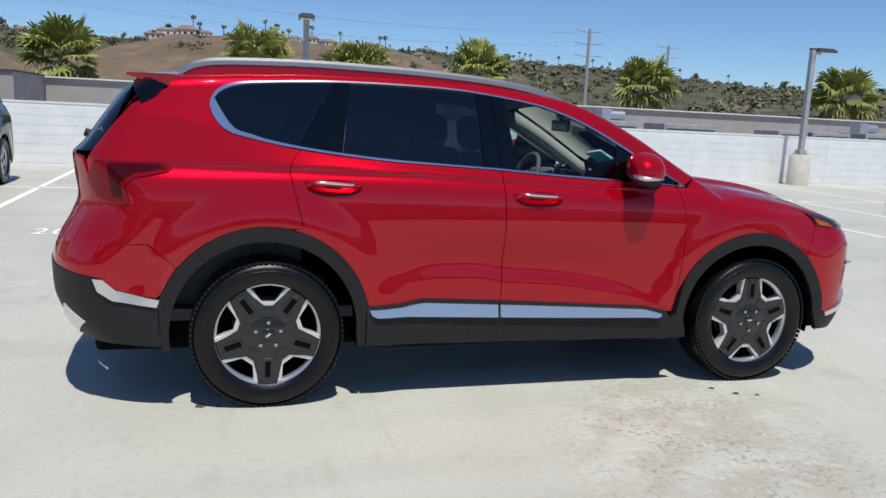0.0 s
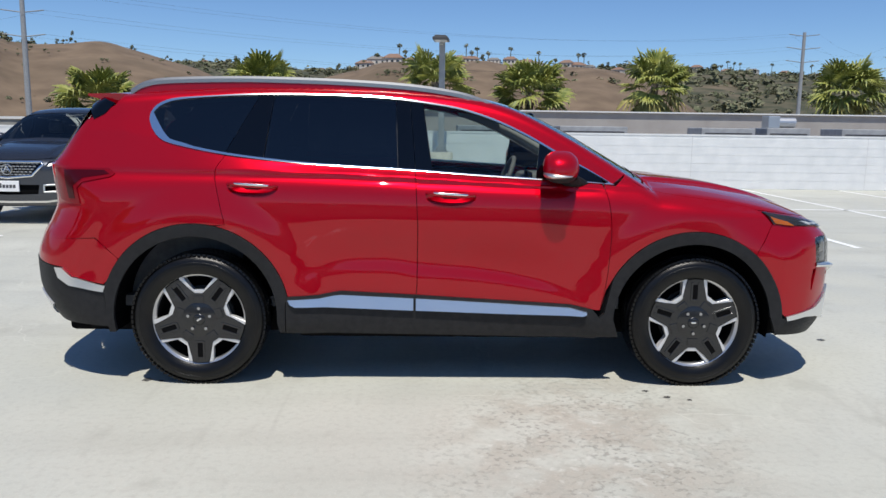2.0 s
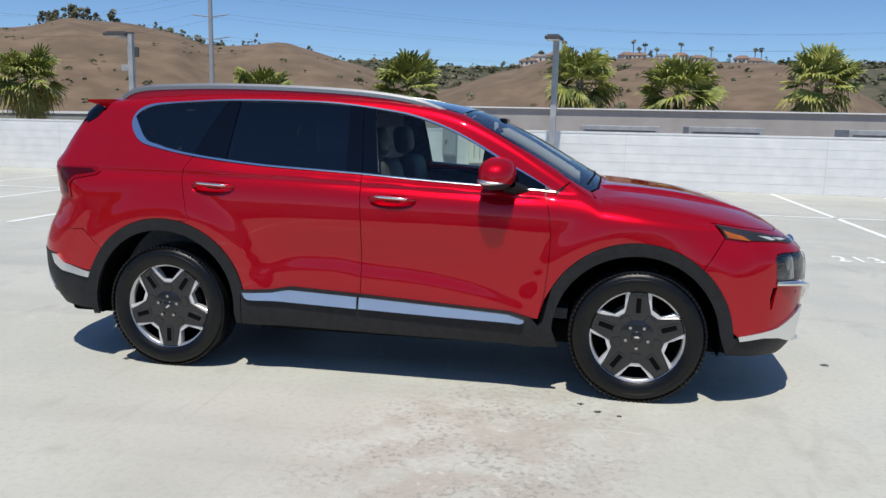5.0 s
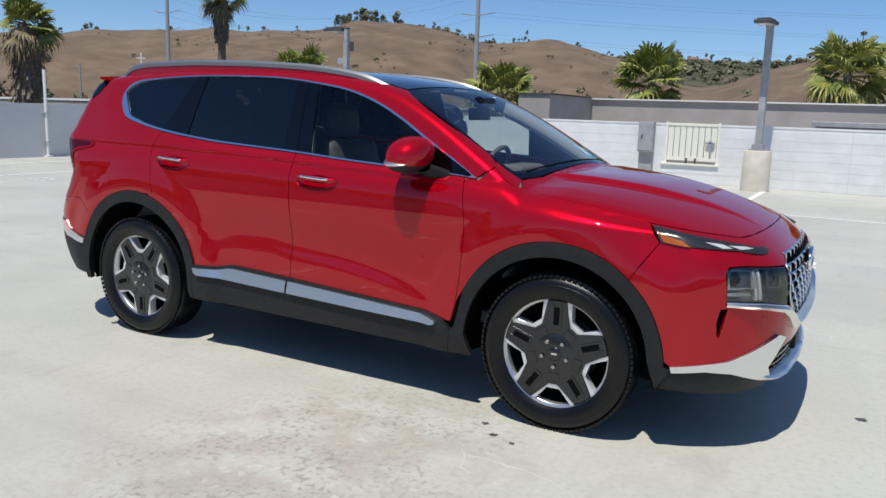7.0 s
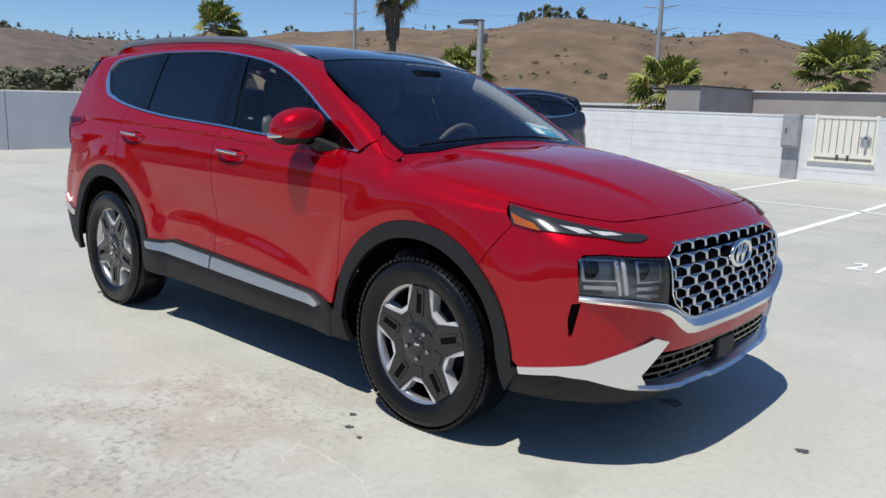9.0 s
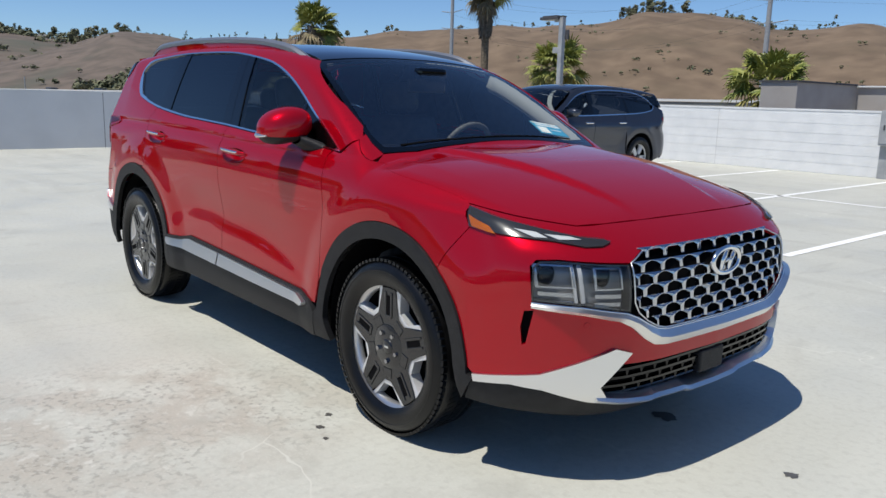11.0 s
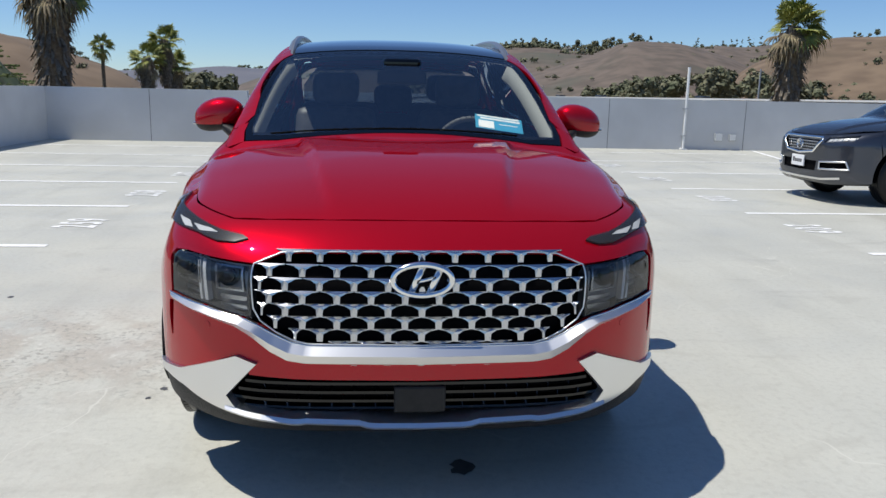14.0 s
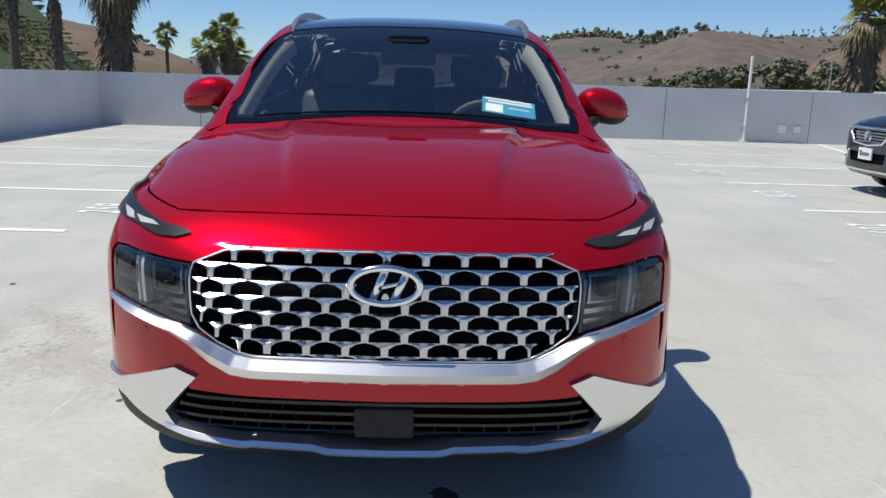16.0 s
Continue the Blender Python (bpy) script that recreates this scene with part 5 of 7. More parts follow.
# hood, windshield, roof
hood_side = [tuple(suv.at("side", x, z)[:2]) for x, z in fender_top if 1.12 < x < 1.745]
a0, a1 = suv.angle("side", 1.752, 0.996), suv.angle("front", 0.62, 0.946)
HOOD_EDGE = [(a0 + (a1 - a0) * t, 0.996 + (0.946 - 0.996) * t) for t in np.linspace(0, 1, 12)]
hood_side += [tuple(suv.at("nose", a, z + 0.0025)[:2]) for a, z in HOOD_EDGE]
hood_front = [tuple(suv.at("front", y, z)[:2]) for y, z in ((0.5, 0.9505), (0.3, 0.9535), (0.0, 0.9545))]
half = [(1.168, 0.0), (1.164, 0.3), (1.148, 0.58), (1.106, 0.738)] + hood_side + hood_front
hood = [p for p in half] + [(x, -y) for x, y in half[::-1] if y > 0.001]
panel("hood", cut(suv, "top", hood, gap=0.024, offset=0.001, grid=0.018), RED, car)
rim_y = [(x, float(suv.at("side", x, z)[1]) - 0.003) for x, z in fender_top if x < 1.12]
corner = [(1.104, 0.738), (1.03, 0.745), (0.965, 0.735)] + rim_y
for s in (-1, 1):
    panel("cowl_corner", cut(suv, "top", corner, gap=0.02, offset=0.0), RED, car, s)
shield = [(1.158, 0.0), (1.154, 0.3), (1.136, 0.58), (1.095, 0.732), (1.015, 0.742), (0.80, 0.712), (0.60, 0.674), (0.45, 0.640), (0.355, 0.612), (0.365, 0.3), (0.37, 0.0)]
ws = shield + [(x, -y) for x, y in shield[-2:0:-1]]
ws_in = [(1.135, 0.0), (1.13, 0.3), (1.110, 0.57), (1.065, 0.705), (0.985, 0.712), (0.80, 0.682), (0.60, 0.644), (0.45, 0.610), (0.395, 0.575), (0.405, 0.3), (0.405, 0.0)]
wsi = ws_in + [(x, -y) for x, y in ws_in[-2:0:-1]]
panel("windshield_band", cut(suv, "top", ws, [wsi], gap=0.025, offset=-0.003), GLOSS_BLACK, car)
wind = panel("windshield", cut(suv, "top", wsi, gap=0.04, offset=-0.003, depth=0.004), SHADE, car, label="clear windshield with a dark border")
panel("cowl", cut(suv, "top", [(1.175, -0.70), (1.12, -0.74), (1.03, -0.72), (1.10, -0.5), (1.13, 0), (1.10, 0.5), (1.03, 0.72), (1.12, 0.74), (1.175, 0.70), (1.205, 0.4), (1.215, 0)], gap=0.03, offset=-0.012, depth=0), PITCH, car)
roof = [(0.362, 0.0), (0.357, 0.3), (0.345, 0.575), (0.0, 0.578), (-0.8, 0.578), (-1.74, 0.578), (-1.76, 0.3), (-1.76, 0.0)]
panel("roof_glass", cut(suv, "top", roof + [(x, -y) for x, y in roof[-2:0:-1]], gap=0.035, offset=0.0), ROOF_GLASS, car, label="black glass roof")

# roof rails
for s in (-1, 1):
    geo = [(-1.80, 1.628), (-1.72, 1.672), (-1.58, 1.695), (-1.2, 1.708), (-0.87, 1.706), (-0.54, 1.697), (-0.21, 1.677), (0.055, 1.640), (0.20, 1.596), (0.315, 1.545)]
    bm = bmesh.new()
    curve = spline(geo, 6)
    prev, ditch = None, []
    for i, (x, z) in enumerate(curve):
        y0 = 0.600 + 0.012 * step(-x, -0.4, 1.6)
        base = float(suv.at("top", x, float(y0))[2]) - 0.01
        low = z - 0.034
        ditch.append((x, y0, low + 0.004, min(base, low)))
        ring = [bm.verts.new((x, s * (y0 + dy), zz)) for dy, zz in ((-0.018, low), (-0.020, z - 0.012), (-0.010, z), (0.006, z), (0.020, z - 0.014), (0.020, low))]
        if prev:
            for k in range(6):
                bm.faces.new((prev[k], prev[(k + 1) % 6], ring[(k + 1) % 6], ring[k]))
        else:
            bm.faces.new(ring)
        prev = ring
    bm.faces.new(prev)
    bmesh.ops.recalc_face_normals(bm, faces=bm.faces)
    part("roof_rail", bm, node_material("rail_aluminium", (0.36, 0.365, 0.37), 0.34, 0.8) if s < 0 else bpy.data.materials["rail_aluminium"], car, "silver roof rail")
    bm = bmesh.new()
    prev = None
    for x, y0, z1, z0 in ditch:
        ring = [bm.verts.new((x, s * (y0 + dy), z)) for dy, z in ((-0.014, z0 - 0.01), (-0.014, z1), (0.014, z1), (0.020, z0 - 0.01))]
        if prev:
            for k in range(4):
                bm.faces.new((prev[k], prev[(k + 1) % 4], ring[(k + 1) % 4], ring[k]))
        else:
            bm.faces.new(ring)
        prev = ring
    bm.faces.new(prev)
    bmesh.ops.recalc_face_normals(bm, faces=bm.faces)
    part("rail_seat", bm, RED, car)

# ---- the red car: nose ----
def th(y, z):
    return suv.angle("front", y, z)


def thx(x, z, end="nose"):
    return suv.angle("side", x, z, end)


def N(*pts):
    """Front-view points (half width, height) as nose coordinates."""
    return [(th(y, z), z) for y, z in pts]


def X(*pts, end="nose"):
    """Side-view points (length, height) as nose or tail coordinates."""
    return [(thx(x, z, end), z) for x, z in pts]


def mirrored(half_pts):
    """A closed outline from its half, first and last point on the middle line."""
    return half_pts + [(-a, z) for a, z in half_pts[::-1] if abs(a) > 1e-4]


def nose(name, outline, material, holes=(), offset=0.0, gap=0.025, depth=0.015, label="", parent=None, pair=False):
    geo = cut(suv, "nose", outline, holes, offset, gap, depth)
    if not pair:
        return panel(name, geo, material, parent or car, 1, label)
    return [panel(name, geo, material, parent or car, s, label) for s in (-1, 1)]


CHIN_UP = N((0.832, 0.700), (0.70, 0.688), (0.560, 0.664), (0.517, 0.646), (0.466, 0.618), (0.412, 0.594), (0.36, 0.585)) + [(0.0, 0.582)]
CHIN_LOW = N((0.832, 0.680), (0.70, 0.664), (0.590, 0.640), (0.538, 0.613), (0.480, 0.566), (0.425, 0.537), (0.37, 0.529)) + [(0.0, 0.526)]
GRILLE = [(0.0, 0.872)] + N((0.38, 0.870), (0.446, 0.866), (0.530, 0.834), (0.531, 0.700)) + N((0.510, 0.662), (0.461, 0.626), (0.408, 0.600), (0.36, 0.589)) + [(0.0, 0.586)]
LIGHT = N((0.536, 0.832), (0.66, 0.839), (0.76, 0.846), (0.806, 0.842), (0.826, 0.822), (0.834, 0.705), (0.70, 0.693), (0.540, 0.664))
opening = [(0.0, 0.875)] + N((0.38, 0.873), (0.448, 0.869), (0.534, 0.836), (0.66, 0.843), (0.76, 0.850), (0.812, 0.846), (0.832, 0.824)) + CHIN_UP
INTAKE = [(0.0, 0.462)] + N((0.40, 0.466), (0.553, 0.473), (0.625, 0.395), (0.585, 0.350), (0.40, 0.325)) + [(0.0, 0.305)]
bumper = ([(0.0, 0.9532)] + N((0.3, 0.9522), (0.5, 0.9490), (0.56, 0.9465)) + HOOD_EDGE[::-1] + X((1.757, 0.990), (1.8115, 0.924), (1.786, 0.886), (1.762, 0.847), (1.735, 0.806)) + X(*arc(*FW, R_OUT, 48.6, 6, 10))
          + X((1.905, 0.405)) + N((0.86, 0.43), (0.80, 0.44)) + N((0.64, 0.50), (0.56, 0.500), (0.553, 0.475), (0.40, 0.468)) + [(0.0, 0.464)])
slot = N((0.826, 0.672), (0.846, 0.668), (0.851, 0.61), (0.845, 0.545), (0.838, 0.548))
nose("front_bumper", mirrored(bumper), RED, [mirrored(opening), slot, [(-a, z) for a, z in slot]], gap=0.022)
# added dark backing, no real part: keeps sun from leaking through the nose gaps
nose("nose_shell", mirrored([(0.0, 0.965)] + N((0.4, 0.963)) + HOOD_EDGE[::-1] + X((1.80, 0.90), (1.92, 0.60), (1.93, 0.34)) + N((0.6, 0.27)) + [(0.0, 0.25)]), PITCH, offset=-0.075, gap=0.05, depth=0)
nose("vent_cavity", N((0.81, 0.69), (0.865, 0.69), (0.865, 0.53), (0.81, 0.53)), PITCH, offset=-0.022, pair=True, depth=0)

def facet_strip(upper, lower, ridge, material, name, label):
    """A moulding of two flat facets between two lines on the nose: the upper one looks up, the lower one forward."""
    up, lo = np.array(upper), np.array(lower)
    t = np.linspace(0, len(up) - 1, 60)
    k = np.arange(len(up))
    line_of = lambda q: np.stack([np.interp(t, k, q[:, 0]), np.interp(t, k, q[:, 1])], -1)
    rows = []
    for mix, off in ((0.0, -0.010), (0.0, 0.008), (ridge, 0.034), (1.0, 0.016), (1.0, -0.010)):
        q = line_of(up) * (1 - mix) + line_of(lo) * mix
        p = suv.place("nose", q[:, 0], q[:, 1])
        rows.append(p + suv.normal(p) * (off * np.clip(0.25 + t / 1.2, 0, 1))[:, None])
    bm = bmesh.new()
    for r0, r1 in zip(rows, rows[1:]):
        full = [[bm.verts.new((p[0], -p[1], p[2])) for p in r] + [bm.verts.new((p[0], p[1], p[2])) for p in r[-2::-1]] for r in (r0, r1)]
        for i in range(len(full[0]) - 1):
            bm.faces.new((full[0][i], full[1][i], full[1][i + 1], full[0][i + 1]))
    part(name, bm, material, car, label, True)


facet_strip(CHIN_UP, CHIN_LOW, 0.42, SATIN, "chin_moulding", "satin chrome grille moulding")
panel("chin_edge", ring_on(suv, "nose", CHIN_UP + [(-a, z) for a, z in CHIN_UP[-2::-1]], False, 0.0035, 1.0, 0.006), CHROME, car, 1, "bright chrome edge")
# daytime lamps
DRL = [(a, z - 0.008 - 0.024 * i / 11) for i, (a, z) in enumerate(HOOD_EDGE)] + N((0.575, 0.905), (0.556, 0.897), (0.60, 0.886), (0.66, 0.886), (0.74, 0.903)) + X((1.812, 0.926))
lamp = nose("daytime_lamp", DRL, LAMP_SMOKE, offset=0.007, pair=True, depth=0.012)
for s, l in zip((-1, 1), lamp):
    for nm, pts, mat, lab in (("light_guide", [(HOOD_EDGE[5][0], 0.935), (HOOD_EDGE[7][0], 0.926), (HOOD_EDGE[8][0], 0.910), (HOOD_EDGE[7][0] + 0.006, 0.911)], LAMP_WHITE, "white light guide"),
                              ("light_guide", [(HOOD_EDGE[8][0] + 0.010, 0.921), (HOOD_EDGE[10][0], 0.914), (HOOD_EDGE[11][0], 0.905), (HOOD_EDGE[9][0], 0.905)], LAMP_WHITE, "white light guide"),
                              ("reflector", X((1.795, 0.964), (1.90, 0.936), (1.935, 0.914), (1.824, 0.928)), AMBER, "amber side reflector")):
        panel(nm, cut(suv, "nose", pts, offset=0.0095, gap=0.015, depth=0.002), mat, l, s, lab)
    panel("lens", cut(suv, "nose", DRL, offset=0.012, gap=0.03, depth=0.002), DRL_LENS, l, s, "clear lamp lens")

# headlamps: recessed bowl, two projectors, upright light guide, lens
heads = nose("headlamp", LIGHT, LAMP_BOWL, offset=-0.055, pair=True, depth=0.0)
for s, h in zip((-1, 1), heads):
    panel("lamp_wall", cut(suv, "nose", LIGHT, offset=-0.006, gap=0.02, depth=0.05, holes=[[(a + (np.mean([q[0] for q in LIGHT]) - a) * 0.04, z + (0.765 - z) * 0.05) for a, z in LIGHT]]), LAMP_SMOKE, h, s)
    for y, z, r in ((0.775, 0.792, 0.028), (0.618, 0.786, 0.030)):
        p = suv.at("front", y, z)
        bm = lathe([(0.001, 0.0), (r * 0.5, -0.004), (r * 0.85, -0.016), (r * 0.95, -0.03), (r, -0.02), (r * 1.15, -0.018), (r * 1.2, -0.04)], 28, "z")
        bmesh.ops.transform(bm, matrix=Matrix.Translation((p[0] - 0.018, s * y, z)) @ pose(0, 0, 0, 0, 90, 0), verts=bm.verts)
        part("projector", bm, GLOSS_BLACK, h, "dark projector lens", True)
        sq = lambda e: N((y - e, z - e * 0.82), (y + e, z - e * 0.82), (y + e, z + e * 0.9), (y - e, z + e * 0.9))
        panel("projector_frame", cut(suv, "nose", sq(0.050), [sq(0.043)], -0.016, 0.015, 0.012), LAMP_EDGE, h, s, "dim chrome projector frame")
        for dz in (-0.055, -0.085):
            panel("reflector", cut(suv, "nose", N((y - 0.05, z + dz - 0.02), (y + 0.045, z + dz - 0.017), (y + 0.045, z + dz - 0.003), (y - 0.05, z + dz - 0.005)), offset=-0.03, gap=0.02, depth=0.01), LAMP_EDGE, h, s)
    for y0, y1 in ((0.700, 0.712), (0.722, 0.731)):
        panel("light_guide", cut(suv, "nose", N((y0, 0.847), (y1, 0.848), (y1 - 0.004, 0.70), (y0 - 0.004, 0.70)), offset=-0.016, gap=0.02, depth=0.02), LAMP_WHITE, h, s, "white light guide")
    panel("lens", cut(suv, "nose", LIGHT, offset=-0.004, gap=0.03, depth=0.004), LENS, h, s, "clear lamp lens")

# grille: dark core, bright rim and rows of T-shaped bright pieces
core = nose("grille", mirrored(GRILLE), PITCH, offset=-0.05, gap=0.05, depth=0, label="dark grille with rows of bright chrome pieces")
panel("grille_rim", ring_on(suv, "nose", fine(mirrored(GRILLE), 0.02), True, 0.0026, 1.0, 0.002), SATIN, core)
PITCH_Y, PITCH_Z = 0.1075, 0.0405
bm = bmesh.new()
outer = [(-0.0525, 0.0185), (0.0525, 0.0185), (0.0525, 0.0158), (0.033, 0.0140), (0.0112, 0.001), (0.0095, -0.021), (-0.0095, -0.021), (-0.0112, 0.001), (-0.033, 0.0140), (-0.0525, 0.0158)]
front_v = [bm.verts.new((0.010 if abs(y) < 0.02 and z < 0.012 else 0.003, y, z)) for y, z in outer]
back_v = [bm.verts.new((-0.008, y * 0.96, z - 0.0035 if z > 0.015 else z)) for y, z in outer]
mid = bm.verts.new((0.013, 0, 0.008))
for i in range(len(outer)):
    j = (i + 1) % len(outer)
    bm.faces.new((front_v[i], front_v[j], mid))
    bm.faces.new((front_v[j], front_v[i], back_v[i], back_v[j]))
bmesh.ops.recalc_face_normals(bm, faces=bm.faces)
tile_mesh = bpy.data.meshes.new("grille_piece")
bm.to_mesh(tile_mesh)
bm.free()
tile_mesh.materials.append(GRILLE_CHROME)
gpoly = [(float(suv.at("nose", a, z)[1]), z) for a, z in fine(mirrored(GRILLE), 0.02)]
for row in range(9):
    z = 0.8595 - row * PITCH_Z
    reach = min(max((q[0] for q in gpoly if abs(q[1] - z - dz) < 0.014), default=0.3) for dz in (0.012, 0.0, -0.014))
    for k in range(-6, 7):
        y = (k + (0.5 if row % 2 else 0.0)) * PITCH_Y
        inner, outer_y = abs(y) - 0.0525, min(abs(y) + 0.0525, reach - 0.003)
        if outer_y - inner < 0.028:
            continue
        y = math.copysign((inner + outer_y) / 2, y)
        p = suv.at("front", abs(y), z)
        n = suv.normal(np.array([p]))[0]
        ob = new("grille_piece", tile_mesh)
        ob.parent = core
        ob.matrix_world = Matrix.Translation((p[0] - 0.014, y, z)) @ pose(0, 0, 0, 0, -8, -math.degrees(math.atan2(n[1], n[0])) * (-1 if y > 0 else 1)) @ Matrix.Diagonal((1, (outer_y - inner) / 0.105, 1, 1))

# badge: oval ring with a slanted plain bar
bm = bmesh.new()
ring = []
for i in range(40):
    a = 2 * math.pi * i / 40
    ring.append([bm.verts.new((0.010 * math.sin(b) + 0.004, (0.094 + 0.011 * math.cos(b)) * math.cos(a), (0.049 + 0.010 * math.cos(b)) * math.sin(a))) for b in np.linspace(0, 2 * math.pi, 9)[:-1]])
for i in range(40):
    for k in range(8):
        bm.faces.new((ring[i][k], ring[i][(k + 1) % 8], ring[(i + 1) % 40][(k + 1) % 8], ring[(i + 1) % 40][k]))
for q in ([(-0.045, -0.038), (-0.024, -0.038), (0.010, 0.040), (-0.012, 0.040)], [(0.012, -0.040), (0.034, -0.040), (0.066, 0.032), (0.046, 0.036)], [(-0.02, -0.012), (0.04, 0.004), (0.044, 0.014), (-0.016, 0.000)]):
    a = [bm.verts.new((0.008, y, z)) for y, z in q]
    b = [bm.verts.new((-0.004, y, z)) for y, z in q]
    bm.faces.new(a)
    for i in range(4):
        bm.faces.new((a[i], b[i], b[(i + 1) % 4], a[(i + 1) % 4]))
bmesh.ops.recalc_face_normals(bm, faces=bm.faces)
bmesh.ops.translate(bm, vec=(float(suv.at("front", 0.0, 0.805)[0]) + 0.006, 0, 0.797), verts=bm.verts)
part("badge", bm, CHROME, car, "oval chrome badge", True)
part("badge_plate", box(bmesh.new(), (float(suv.at("front", 0.0, 0.805)[0]) - 0.01, -0.08, 0.757), (float(suv.at("front", 0.0, 0.805)[0]) + 0.006, 0.08, 0.837), 0.01), PITCH, car)

# lower intake with slats, sensor cover, bright skid mouldings, black valance
low = nose("intake", mirrored(INTAKE), PITCH, offset=-0.05, gap=0.05, depth=0, label="black lower intake grille")
for z in (0.352, 0.383, 0.414, 0.445):
    w = 0.585 if z < 0.36 else 0.62 - (z - 0.39) * 0.8
    panel("slat", cut(suv, "nose", mirrored([(0.0, z + 0.005), (th(w, z + 0.005), z + 0.005), (th(w, z - 0.005), z - 0.005), (0.0, z - 0.005)]), offset=-0.018, gap=0.03, depth=0.02), GLOSS_BLACK, low)
bm = bmesh.new()
for r, z in enumerate((0.367, 0.398, 0.429)):
    for k in range(-7, 8):
        y = (k + 0.5 * (r % 2)) * 0.072
        if abs(y) < 0.54:
            x = float(suv.at("front", abs(y), z)[0]) - 0.022
            rod(bm, (x, y, z + 0.012), (x, y, z - 0.010), 0.008, 0.002, 4)
part("stud", bm, GLOSS_BLACK, low)["kind"] = "stuff"
xf = float(suv.at("front", 0.0, 0.39)[0])
part("sensor_cover", box(bmesh.new(), (xf - 0.06, -0.085, 0.350), (xf - 0.004, 0.085, 0.440), 0.008), CLAD, car)
SKID = N((0.86, 0.43), (0.80, 0.443), (0.63, 0.522), (0.590, 0.538), (0.524, 0.517), (0.628, 0.397), (0.592, 0.350), (0.40, 0.330), (0.375, 0.337), (0.19, 0.330), (0.165, 0.318)) + [(0.0, 0.317)]
SKID_B = [(0.0, 0.300)] + N((0.165, 0.300), (0.19, 0.306), (0.375, 0.314), (0.40, 0.312), (0.56, 0.328), (0.66, 0.345), (0.79, 0.386), (0.86, 0.397)) 
skid = X((1.903, 0.408)) + SKID + SKID_B + X((1.910, 0.382))
nose("skid_moulding", skid[:-len(SKID_B) - 1][: 1 + len(SKID)] + [(-a, z) for a, z in (X((1.903, 0.408)) + SKID)[-2::-1]] + [(-a, z) for a, z in X((1.910, 0.382)) + SKID_B[::-1]][: 1 + len(SKID_B)] + SKID_B[1:] + X((1.910, 0.382)), SATIN, offset=0.012, gap=0.018, depth=0.03, label="satin silver skid moulding")
bm = bmesh.new()
prev = None
for y in np.linspace(-0.64, 0.64, 53):
    z = float(np.interp(abs(y), (0.0, 0.165, 0.19, 0.375, 0.40, 0.56, 0.64), (0.310, 0.311, 0.322, 0.328, 0.322, 0.338, 0.352)))
    p = suv.at("front", abs(float(y)), 0.34)
    ring = [bm.verts.new((p[0] + dx, y, z + dz)) for dx, dz in ((-0.034, 0.030), (0.020, 0.008), (0.031, -0.004), (0.020, -0.014), (-0.02, -0.014))]
    if prev:
        for k in range(5):
            bm.faces.new((prev[k], prev[(k + 1) % 5], ring[(k + 1) % 5], ring[k]))
    else:
        bm.faces.new(ring)
    prev = ring
bm.faces.new(prev)
bmesh.ops.recalc_face_normals(bm, faces=bm.faces)
part("skid_lip", bm, SATIN, car, "bright lower lip")
nose("lower_valance", mirrored([(0.0, 0.312)] + N((0.4, 0.32), (0.56, 0.335), (0.66, 0.345), (0.79, 0.385), (0.86, 0.395)) + X((1.90, 0.40), (1.86, 0.30)) + N((0.80, 0.285), (0.6, 0.262), (0.4, 0.25)) + [(0.0, 0.245)]), CLAD, offset=0.0, depth=0.03)
for y, z in ((0.69, 0.625),):
    for s in (-1, 1):
        p = suv.at("front", y, z)
        bm = lathe([(0.0, 0.002), (0.010, 0.002), (0.012, 0.0)], 16, "z")
        nn = Vector(suv.normal(np.array([p]))[0])
        nn.y *= s
        bmesh.ops.transform(bm, matrix=Matrix.Translation((p[0], s * y, z)) @ nn.to_track_quat("Z", "Y").to_matrix().to_4x4(), verts=bm.verts)
        part("parking_sensor", bm, RED, car)

# ---- the red car: tail ----
def tail(name, outline, material, offset=0.0, depth=0.015, pair=False, gap=0.028, label=""):
    geo = cut(suv, "tail", outline, (), offset, gap, depth)
    return [panel(name, geo, material, car, s, label) for s in ((-1, 1) if pair else (1,))]


def R(*pts):
    return [(suv.angle("rear", y, z, "tail"), z) for y, z in pts]


te = [(suv.angle("rear", 0.742, z, "tail"), z) for z in (1.19, 1.1, 1.0, 0.9, 0.80)]
tail("tailgate", mirrored([(0.0, 1.215)] + R((0.4, 1.215), (0.70, 1.205)) + te[1:] + R((0.5, 0.76)) + [(0.0, 0.755)]), RED)
tail("rear_glass", mirrored([(0.0, 1.560)] + R((0.4, 1.560), (0.61, 1.545), (0.73, 1.40), (0.745, 1.23), (0.4, 1.222)) + [(0.0, 1.222)]), BACK_GLASS, -0.004, label="dark rear window")
tail("rear_bumper", mirrored([(0.0, 0.750)] + R((0.5, 0.755)) + te[-1:] + X((-1.935, 0.815), (-1.812, 0.716), end="tail") + X(*arc(*RW, R_OUT, 143, 158, 5), end="tail") + X((-1.895, 0.565), (-2.07, 0.60), (-2.13, 0.652), end="tail") + R((0.55, 0.69)) + [(0.0, 0.69)]), RED)
tail("rear_valance", mirrored([(0.0, 0.686)] + R((0.55, 0.686)) + X((-2.135, 0.648), (-2.07, 0.595), (-1.895, 0.56), (-1.872, 0.33), (-2.0, 0.335), end="tail") + R((0.6, 0.33)) + [(0.0, 0.32)]), CLAD, 0.004)
